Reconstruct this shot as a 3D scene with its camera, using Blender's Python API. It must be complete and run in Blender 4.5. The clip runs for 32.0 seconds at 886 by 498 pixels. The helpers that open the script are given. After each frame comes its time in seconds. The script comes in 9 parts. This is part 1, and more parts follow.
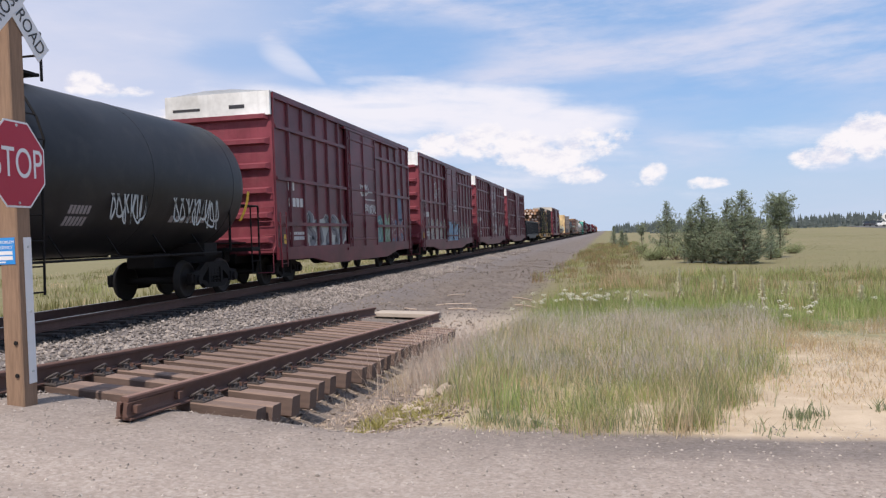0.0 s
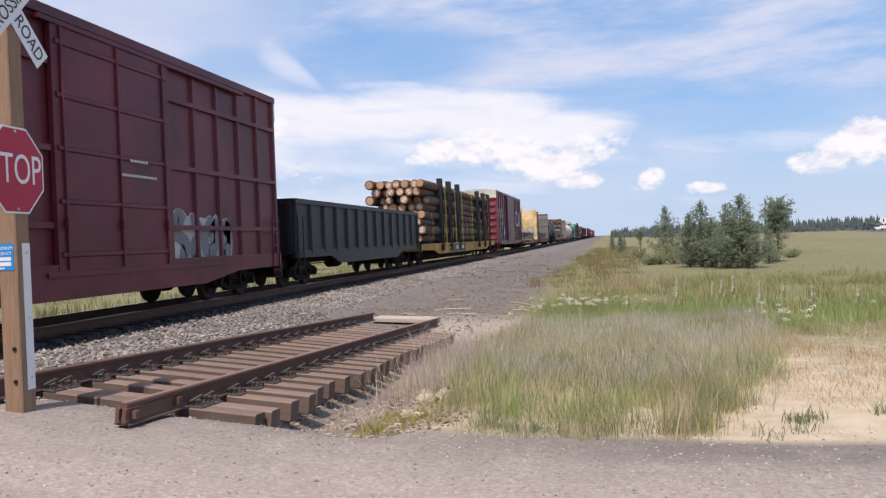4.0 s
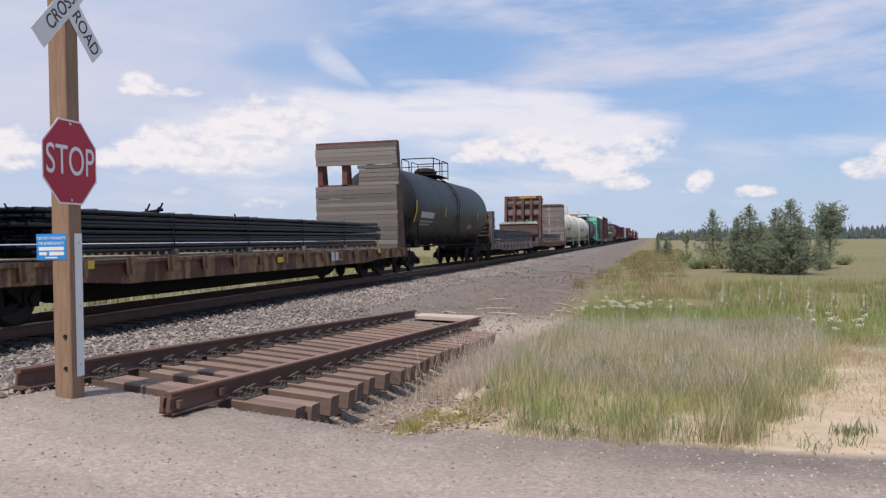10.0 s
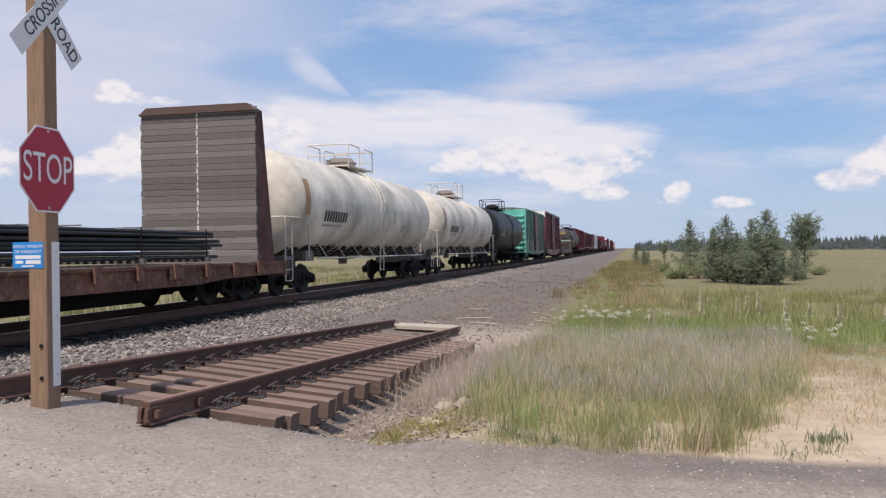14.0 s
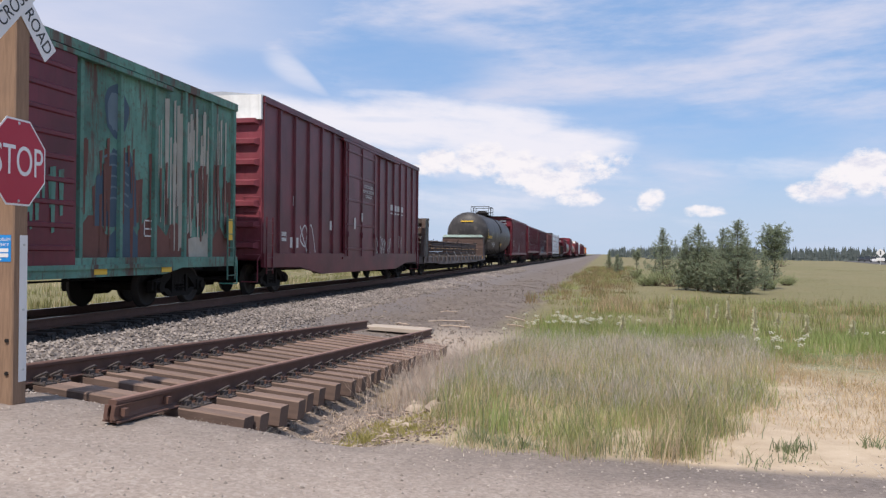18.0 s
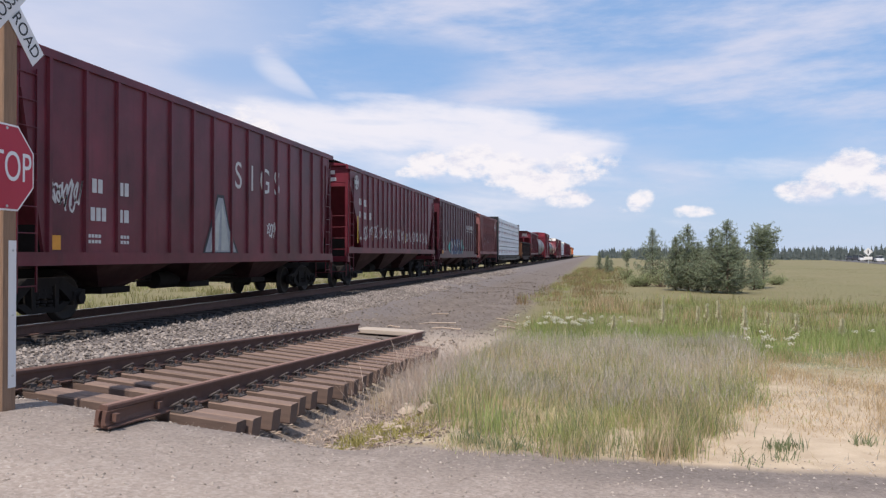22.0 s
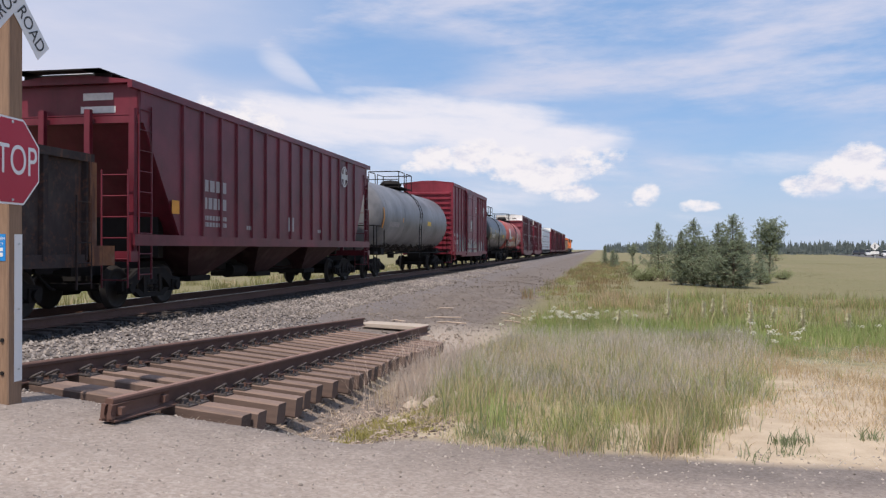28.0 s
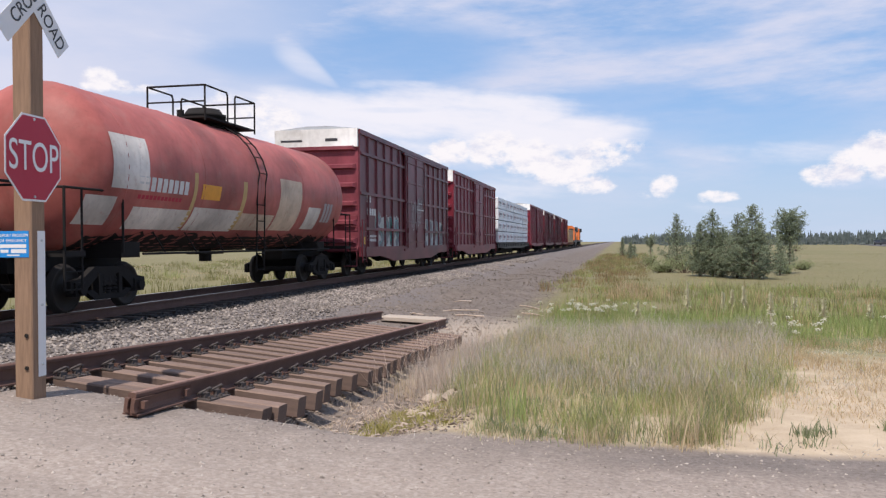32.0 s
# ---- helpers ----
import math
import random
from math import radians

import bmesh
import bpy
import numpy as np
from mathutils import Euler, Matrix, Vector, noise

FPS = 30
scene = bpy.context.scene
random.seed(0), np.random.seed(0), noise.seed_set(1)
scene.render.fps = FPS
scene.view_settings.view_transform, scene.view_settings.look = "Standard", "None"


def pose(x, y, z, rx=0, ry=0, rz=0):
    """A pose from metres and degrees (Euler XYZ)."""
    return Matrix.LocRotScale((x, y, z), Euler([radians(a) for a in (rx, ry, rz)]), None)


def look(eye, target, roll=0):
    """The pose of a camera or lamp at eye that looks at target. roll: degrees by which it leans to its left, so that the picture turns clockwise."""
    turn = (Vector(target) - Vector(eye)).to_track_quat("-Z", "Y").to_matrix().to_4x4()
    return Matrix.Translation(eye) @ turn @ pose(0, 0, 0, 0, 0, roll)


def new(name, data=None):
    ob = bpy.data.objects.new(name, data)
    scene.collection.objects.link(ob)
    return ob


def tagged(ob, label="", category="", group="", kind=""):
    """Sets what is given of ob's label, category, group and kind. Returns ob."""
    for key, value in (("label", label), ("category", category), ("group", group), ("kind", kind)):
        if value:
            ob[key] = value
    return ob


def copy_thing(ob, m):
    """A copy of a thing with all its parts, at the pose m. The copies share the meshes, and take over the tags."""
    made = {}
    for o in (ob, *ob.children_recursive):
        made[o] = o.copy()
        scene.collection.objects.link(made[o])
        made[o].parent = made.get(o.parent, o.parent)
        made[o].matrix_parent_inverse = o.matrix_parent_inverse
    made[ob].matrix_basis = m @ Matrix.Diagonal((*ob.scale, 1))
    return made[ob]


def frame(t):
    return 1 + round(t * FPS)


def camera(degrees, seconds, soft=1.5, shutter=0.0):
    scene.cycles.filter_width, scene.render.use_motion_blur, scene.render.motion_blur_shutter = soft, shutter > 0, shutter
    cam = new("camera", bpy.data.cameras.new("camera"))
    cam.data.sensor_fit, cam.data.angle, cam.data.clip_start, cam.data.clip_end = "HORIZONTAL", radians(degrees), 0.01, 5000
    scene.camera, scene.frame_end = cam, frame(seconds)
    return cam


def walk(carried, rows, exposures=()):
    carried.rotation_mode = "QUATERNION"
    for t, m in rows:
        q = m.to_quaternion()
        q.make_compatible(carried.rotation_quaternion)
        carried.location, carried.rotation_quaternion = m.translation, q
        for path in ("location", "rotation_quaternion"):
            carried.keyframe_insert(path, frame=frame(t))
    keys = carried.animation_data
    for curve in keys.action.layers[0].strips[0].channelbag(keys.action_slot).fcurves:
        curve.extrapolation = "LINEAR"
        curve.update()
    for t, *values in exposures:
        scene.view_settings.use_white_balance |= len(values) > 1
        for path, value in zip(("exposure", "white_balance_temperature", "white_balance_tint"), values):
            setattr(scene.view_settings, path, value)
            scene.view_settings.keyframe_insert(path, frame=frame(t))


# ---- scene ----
cam = camera(57.1, 32.0, soft=1.3)
EYE = (0, 0, 1.45)
# seconds, tilt, roll, heading and sway of a camera held in the hand on one spot
walk(cam, [(t, pose(EYE[0] + sx, EYE[1] + sy, EYE[2] + sz, rx, ry, rz)) for t, rx, ry, rz, sx, sy, sz in (
    (0.0, 89.10, 2.07, 11.40, -0.003, 0.004, 0.003),
    (0.5, 89.06, 2.28, 11.59, -0.006, 0.006, 0.001),
    (1.0, 88.89, 2.63, 11.48, -0.005, 0.011, 0.005),
    (1.5, 88.96, 2.53, 11.14, -0.005, 0.010, 0.001),
    (2.0, 89.14, 1.92, 11.22, -0.002, 0.005, -0.001),
    (2.5, 89.22, 1.59, 10.88, -0.008, 0.003, 0.003),
    (3.0, 89.36, 1.76, 10.77, -0.010, 0.002, 0.008),
    (3.5, 89.45, 2.08, 10.99, -0.001, -0.003, 0.000),
    (5.5, 89.18, 2.01, 11.98, -0.003, -0.005, 0.001),
    (6.0, 89.02, 2.08, 12.07, -0.002, -0.010, 0.003),
    (6.5, 88.85, 1.94, 12.25, 0.017, -0.005, 0.006),
    (7.0, 88.72, 1.95, 12.75, 0.027, -0.009, 0.020),
    (7.5, 88.90, 1.51, 13.44, 0.026, -0.022, 0.021),
    (8.0, 88.94, 1.64, 13.90, 0.016, -0.020, 0.022),
    (8.5, 89.58, 1.35, 13.86, 0.010, -0.027, 0.016),
    (9.0, 89.30, 0.92, 14.47, -0.002, -0.011, 0.007),
    (9.5, 89.20, 0.81, 14.57, 0.001, -0.004, 0.005),
    (10.0, 89.42, 0.93, 14.34, 0.003, 0.002, 0.007),
    (10.5, 89.84, 1.01, 13.10, 0.001, -0.006, 0.010),
    (11.0, 89.96, 1.24, 12.57, 0.002, 0.001, 0.008),
    (11.5, 89.73, 1.09, 12.52, 0.000, -0.001, 0.005),
    (12.0, 89.68, 0.92, 12.55, -0.000, 0.000, -0.000),
    (12.5, 89.60, 0.70, 12.76, -0.006, 0.002, 0.003),
    (13.0, 89.85, 0.80, 12.99, 0.000, -0.011, -0.001),
    (13.5, 89.94, 0.79, 12.96, -0.001, -0.013, 0.003),
    (14.0, 90.09, 0.81, 12.88, -0.005, -0.017, 0.002),
    (14.5, 90.39, 0.48, 12.66, -0.004, -0.030, 0.007),
    (16.5, 89.99, 0.56, 12.68, 0.034, -0.033, 0.014),
    (17.0, 89.89, -0.11, 12.67, 0.028, -0.029, 0.015),
    (17.5, 90.27, -0.32, 12.23, 0.013, -0.027, 0.019),
    (18.0, 90.23, -0.55, 11.10, 0.001, -0.021, 0.012),
    (18.5, 89.94, -0.26, 10.74, -0.004, -0.022, 0.010),
    (19.0, 90.10, -0.33, 10.73, -0.006, -0.031, 0.017),
    (19.5, 90.35, -0.30, 10.67, -0.015, -0.023, 0.013),
    (20.0, 90.59, 0.01, 10.49, -0.014, -0.021, 0.016),
    (20.5, 91.01, 0.05, 10.24, -0.011, -0.045, 0.026),
    (21.0, 91.25, 0.22, 10.38, -0.005, -0.046, 0.019),
    (21.5, 91.01, 0.20, 10.73, -0.008, -0.022, 0.006),
    (22.0, 90.40, -0.08, 10.42, -0.012, -0.018, 0.007),
    (22.5, 90.11, -0.19, 9.91, -0.023, -0.009, 0.004),
    (23.0, 90.07, -0.28, 9.84, -0.025, -0.001, 0.017),
    (23.5, 90.24, -0.44, 10.52, -0.022, -0.018, 0.013),
    (24.0, 90.11, -0.39, 11.27, -0.016, -0.012, 0.006),
    (24.5, 90.21, -0.31, 11.61, -0.016, -0.016, 0.008),
    (26.5, 90.67, -0.95, 11.61, -0.015, -0.026, 0.011),
    (27.0, 90.76, -0.94, 10.96, -0.012, -0.021, 0.009),
    (27.5, 90.39, -0.80, 10.68, -0.019, -0.006, 0.006),
    (28.0, 90.00, -0.12, 10.79, -0.012, -0.008, 0.005),
    (28.5, 89.78, 0.27, 10.91, -0.016, -0.006, 0.007),
    (29.0, 89.73, 0.05, 11.04, -0.017, -0.009, 0.010),
    (29.5, 89.64, -0.19, 11.41, -0.008, -0.007, 0.002),
    (30.0, 89.83, -0.15, 11.70, -0.010, -0.021, 0.001),
    (30.5, 89.81, -0.05, 11.57, -0.009, -0.019, 0.003),
    (31.0, 89.55, 0.27, 11.76, -0.010, -0.012, 0.006),
    (31.5, 89.51, 0.41, 11.98, -0.011, -0.012, 0.008),
    (32.0, 89.52, 0.35, 11.98, -0.022, -0.015, 0.005),
)], exposures=[(t, ev, 6500, 14) for t, ev in ((0, 0.05), (1, 0.09), (2, 0.11), (3, 0.11), (6, 0.1), (8, 0.09), (9, 0.0), (10, -0.07), (12, -0.08), (14, -0.1), (17, 0.02), (19, 0.02), (20, -0.13), (21, -0.13), (22, 0.02), (24, 0.03), (27, -0.08), (28, -0.03), (30, 0.03), (32, 0.06))])

# ---- light ----
SUN_AZ, SUN_EL = 184.0, 60.0      # compass from +y, clockwise; elevation
world = bpy.data.worlds.new("world")
scene.world = world
world.use_nodes = True
wt = world.node_tree
wt.nodes.clear()


sky = wt.nodes.new("ShaderNodeTexSky")
sky.sky_type, sky.sun_disc = "NISHITA", False
sky.sun_elevation, sky.sun_rotation = radians(SUN_EL), radians(SUN_AZ)
sky.air_density, sky.dust_density, sky.ozone_density = 1.0, 0.6, 1.5

def wmath(op, a, b=None, c=None):
    n = wt.nodes.new("ShaderNodeMath")
    n.operation = op
    for k, v in enumerate((a, b, c)):
        if v is None:
            continue
        if isinstance(v, (int, float)):
            n.inputs[k].default_value = v
        else:
            wt.links.new(v, n.inputs[k])
    return n.outputs[0]


def wrange(v, a, b, c=0.0, d=1.0):
    n = wt.nodes.new("ShaderNodeMapRange")
    n.interpolation_type = "SMOOTHSTEP"
    wt.links.new(v, n.inputs[0])
    for k, x in zip((1, 2, 3, 4), (a, b, c, d)):
        n.inputs[k].default_value = x
    return n.outputs[0]


def wnoise(x, y, z, scale, detail, rough):
    v = wt.nodes.new("ShaderNodeCombineXYZ")
    for k, s in enumerate((x, y, z)):
        if isinstance(s, (int, float)):
            v.inputs[k].default_value = s
        else:
            wt.links.new(s, v.inputs[k])
    n = wt.nodes.new("ShaderNodeTexNoise")
    wt.links.new(v.outputs[0], n.inputs["Vector"])
    n.inputs["Scale"].default_value, n.inputs["Detail"].default_value, n.inputs["Roughness"].default_value = scale, detail, rough
    return n.outputs["Fac"]


def wmix(fac, a, b):
    n = wt.nodes.new("ShaderNodeMix")
    n.data_type = "RGBA"
    for sock, v in ((n.inputs[0], fac), (n.inputs[6], a), (n.inputs[7], b)):
        if isinstance(v, (int, float)):
            sock.default_value = v
        elif isinstance(v, tuple):
            sock.default_value = (*v, 1)
        else:
            wt.links.new(v, sock)
    return n.outputs[2]


# the clouds of the day, by azimuth and elevation in degrees
wdir = wt.nodes.new("ShaderNodeTexCoord")
wxyz = wt.nodes.new("ShaderNodeSeparateXYZ")
wt.links.new(wdir.outputs["Generated"], wxyz.inputs[0])
AZ = wmath("MULTIPLY", wmath("ARCTAN2", wxyz.outputs[0], wxyz.outputs[1]), 57.2958)
EL = wmath("MULTIPLY", wmath("ARCSINE", wxyz.outputs[2]), 57.2958)
puffy = wnoise(AZ, wmath("MULTIPLY", EL, 1.7), 0.0, 0.3, 12, 0.64)
broad = wnoise(AZ, wmath("MULTIPLY", EL, 2.2), 7.0, 0.035, 5, 0.55)


def bank_of(rows, edge=1.5):
    """Soft ellipses (azimuth, elevation, half widths, weight), the strongest at each place."""
    heap = None
    for ca, ce, ra, re_, k in rows:
        da = wmath("DIVIDE", wmath("SUBTRACT", AZ, ca), ra)
        de = wmath("DIVIDE", wmath("SUBTRACT", EL, ce), re_)
        m = wrange(wmath("ADD", wmath("MULTIPLY", da, da), wmath("MULTIPLY", de, de)), edge, 0.0, 0.0, k)
        heap = m if heap is None else wmath("MAXIMUM", heap, m)
    return heap


CUMULUS = ((-36.4, 5.7, 1.7, 0.8, 0.9), (-34.9, 5.9, 1.6, 1.1, 1.0), (-33.2, 6.6, 1.8, 1.7, 1.0), (-31.0, 6.4, 2.0, 1.9, 1.0), (-29.0, 7.2, 2.0, 2.2, 1.0), (-26.6, 7.8, 2.2, 2.3, 1.0), (-24.3, 8.3, 2.2, 1.7, 0.9), (-27.5, 5.4, 4.0, 0.9, 0.9), (-32, 5.2, 3.0, 0.6, 0.85),
           (-22.0, 5.3, 2.2, 0.8, 0.6), (-26.3, 2.7, 2.0, 0.5, 0.62), (-31.6, 3.7, 2.2, 0.4, 0.5), (-20.0, 4.6, 2.5, 0.5, 0.45),
           (-11.3, 6.3, 1.5, 1.0, 1.0), (-12.6, 5.7, 1.2, 0.5, 0.8), (-8.4, 6.5, 2.2, 1.3, 1.0), (-5.6, 5.7, 2.2, 1.3, 1.0), (-3.6, 4.9, 2.4, 1.1, 1.0), (-1.8, 3.9, 1.7, 0.8, 0.95), (-1.5, 5.9, 2.4, 1.2, 0.9), (0.6, 6.5, 1.8, 0.6, 0.7),
           (3.2, 3.6, 1.0, 0.9, 0.95), (1.9, 3.1, 1.0, 0.4, 0.6), (6.5, 2.9, 1.5, 0.45, 0.7), (13.0, 4.2, 1.2, 0.9, 0.9), (14.4, 4.6, 1.5, 1.1, 1.0), (16.4, 5.3, 1.8, 1.5, 1.0), (18.8, 5.0, 2.5, 1.6, 0.95),
           (-34.8, 10.5, 1.2, 0.8, 0.95), (-33.5, 10.2, 1.0, 0.5, 0.8), (-31.7, 10.1, 1.2, 0.4, 0.75), (-45, 6.2, 5.5, 1.5, 0.95), (-58, 6, 12, 3, 1.0), (40, 5, 12, 3, 1.0), (75, 6, 16, 4, 1.0), (-95, 7, 18, 4, 1.0), (120, 6, 20, 4, 1.0), (-140, 6, 22, 5, 1.0), (165, 6, 20, 4, 1.0))
billow = wnoise(AZ, wmath("MULTIPLY", EL, 1.4), 4.0, 0.85, 6, 0.6)
dense = wrange(wmath("ADD", wmath("ADD", wmath("MULTIPLY", bank_of(CUMULUS, 2.2), 1.0), wmath("MULTIPLY", wmath("SUBTRACT", puffy, 0.5), 1.8)), wmath("MULTIPLY", wmath("SUBTRACT", billow, 0.5), 0.9)), 0.42, 0.95)
# light on the heads of the clouds, grey at their feet
lit = wnoise(AZ, wmath("MULTIPLY", wmath("ADD", EL, -0.5), 1.7), 0.0, 0.3, 12, 0.64)
shade = wrange(wmath("SUBTRACT", puffy, lit), -0.2, 0.06)
# a bright fibrous sheet behind the heaps
fibre = wnoise(wmath("ADD", wmath("MULTIPLY", AZ, 0.3), wmath("MULTIPLY", EL, 0.25)), wmath("ADD", wmath("MULTIPLY", EL, 1.5), wmath("MULTIPLY", AZ, 0.12)), 5.0, 0.32, 8, 0.58)
SHEET_ROWS = ((-21, 8.6, 6.5, 1.7, 1.0), (-14, 8.9, 6.5, 1.5, 1.0), (-8.5, 8.6, 4.6, 1.5, 1.0), (-3.2, 7.5, 4.2, 1.0, 0.95), (-27, 7.4, 6.0, 2.4, 0.9), (-16, 6.4, 6.5, 1.6, 0.62), (-15.2, 10.8, 3.6, 0.35, 0.5), (-7.6, 10.3, 4.0, 0.25, 0.35), (-30, 3.6, 9.0, 1.1, 0.42), (-14, 3.6, 9.0, 1.2, 0.42), (8, 5.6, 9.0, 0.7, 0.3))
sheet = wrange(wmath("ADD", wmath("MULTIPLY", bank_of(SHEET_ROWS, 3.0), 0.85), wmath("MULTIPLY", wmath("SUBTRACT", wmath("ADD", fibre, wmath("MULTIPLY", puffy, 0.35)), 0.67), 1.5)), 0.08, 0.95, 0.0, 0.95)
# one slanting plume above it
pa, pe = wmath("ADD", AZ, 21.3), wmath("ADD", EL, -12.0)
along = wmath("DIVIDE", wmath("SUBTRACT", wmath("MULTIPLY", pa, 0.84), wmath("MULTIPLY", pe, 0.54)), 2.1)
across = wmath("DIVIDE", wmath("ADD", wmath("MULTIPLY", pa, 0.54), wmath("MULTIPLY", pe, 0.84)), wmath("ADD", 0.62, wmath("MULTIPLY", along, -0.3)))
plume = wrange(wmath("ADD", wmath("MULTIPLY", along, along), wmath("MULTIPLY", across, across)), 2.2, 0.0, 0.0, 0.6)
sheet = wmath("MAXIMUM", sheet, wmath("MULTIPLY", plume, wrange(fibre, 0.3, 0.65, 0.4, 1.0)))
# thin high cloud in long streaks, thickest to the west
cirrus = wnoise(wmath("ADD", wmath("MULTIPLY", AZ, 0.35), wmath("MULTIPLY", EL, 0.9)), wmath("ADD", wmath("MULTIPLY", EL, 1.6), wmath("MULTIPLY", AZ, -0.22)), 3.0, 0.16, 10, 0.62)
veil = wmath("MULTIPLY", wrange(wmath("ADD", cirrus, wmath("MULTIPLY", broad, 0.6)), 0.68, 1.05), wrange(EL, 2.0, 9.0, 0.3, 0.9))
west = wmath("MULTIPLY", wrange(AZ, -12.0, -34.0), wrange(EL, 4.0, 9.0, 0.5, 1.0))
veil = wmath("MAXIMUM", veil, wmath("MULTIPLY", west, wrange(wmath("ADD", broad, wmath("MULTIPLY", cirrus, 0.4)), 0.45, 0.85, 0.5, 0.95)))
gaps = bank_of(((-14, 13.0, 8.0, 2.4, 0.85), (-25, 12.5, 4.0, 1.2, 0.5), (-1, 9.4, 8.0, 1.3, 0.8), (9, 7.6, 10.0, 1.6, 0.8), (2, 13.4, 6.0, 0.8, 0.5)))
veil = wmath("MULTIPLY", veil, wmath("SUBTRACT", 1.0, gaps))
low_haze = wrange(EL, 9.0, 0.0, 0.0, 0.85)
tone = wmix(0.6, sky.outputs[0], (2.65, 4.9, 8.6))
tone = wmix(low_haze, tone, (4.95, 6.1, 7.55))
tone = wmix(veil, tone, (6.5, 6.75, 7.9))
tone = wmix(sheet, tone, (8.2, 8.2, 8.7))
tone = wmix(dense, tone, wmix(shade, (6.6, 6.8, 7.8), (8.75, 8.6, 8.7)))
# blue-grey undersides
feet = wmath("MULTIPLY", bank_of(((-29.5, 4.4, 5.5, 0.5, 0.7), (-24.5, 5.0, 3.5, 1.0, 0.75), (-18.5, 6.2, 4.5, 1.0, 0.6), (-10.6, 5.3, 1.8, 0.35, 0.7), (-3.3, 6.1, 1.1, 0.25, 0.5), (-27.6, 7.2, 1.6, 0.25, 0.55), (-33.0, 9.8, 2.0, 0.2, 0.6), (-15.5, 9.2, 3.0, 0.22, 0.4), (15.5, 3.5, 3.0, 0.4, 0.6))), wrange(puffy, 0.32, 0.62, 0.3, 1.0))
tone = wmix(feet, tone, (5.3, 6.3, 8.0))
bg = wt.nodes.new("ShaderNodeBackground")
bg.inputs["Strength"].default_value = 0.105
wout = wt.nodes.new("ShaderNodeOutputWorld")
wt.links.new(tone, bg.inputs[0])
wt.links.new(bg.outputs[0], wout.inputs[0])

sun = new("sun", bpy.data.lights.new("sun", "SUN"))
sun.data.energy, sun.data.angle, sun.data.color = 4.4, radians(0.6), (1.0, 0.935, 0.83)
_a, _e = radians(SUN_AZ), radians(SUN_EL)
sun.matrix_world = look((math.sin(_a) * math.cos(_e) * 50, math.cos(_a) * math.cos(_e) * 50, math.sin(_e) * 50), (0, 0, 0))

# ---- materials ----
def material(name, build):
    m = bpy.data.materials.new(name)
    m.use_nodes = True
    t = m.node_tree
    p = t.nodes["Principled BSDF"]
    build(t, p)
    return m


def node(t, kind, links=(), **sets):
    n = t.nodes.new(kind)
    for k, v in sets.items():
        n.inputs[k].default_value = v
    for k, s in links:
        t.links.new(s, n.inputs[k])
    return n


def coords(t, stretch=(1, 1, 1)):
    c = node(t, "ShaderNodeTexCoord")
    m = node(t, "ShaderNodeMapping", [("Vector", c.outputs["Object"])])
    m.inputs["Scale"].default_value = stretch
    return m.outputs[0]


def grain(t, vec, scale, detail=6.0, rough=0.6):
    return node(t, "ShaderNodeTexNoise", [("Vector", vec)], Scale=scale, Detail=detail, Roughness=rough).outputs["Fac"]


def ramp(t, fac, stops):
    r = node(t, "ShaderNodeValToRGB", [("Fac", fac)])
    e = r.color_ramp.elements
    while len(e) < len(stops):
        e.new(0.5)
    for i, (at, c) in enumerate(stops):
        e[i].position = at
        e[i].color = (*c, 1) if len(c) == 3 else c
    return r.outputs[0]


def blend(t, fac, a, b, kind="MIX"):
    m = t.nodes.new("ShaderNodeMix")
    m.data_type, m.blend_type = "RGBA", kind
    for sock, v in ((m.inputs[0], fac), (m.inputs[6], a), (m.inputs[7], b)):
        if isinstance(v, bpy.types.NodeSocket):
            t.links.new(v, sock)
        elif isinstance(v, (int, float)):
            sock.default_value = v
        else:
            sock.default_value = (*v, 1)
    return m.outputs[2]


def bump(t, p, height, strength=0.3, distance=0.02):
    b = node(t, "ShaderNodeBump", [("Height", height)], Strength=strength, Distance=distance)
    t.links.new(b.outputs[0], p.inputs["Normal"])


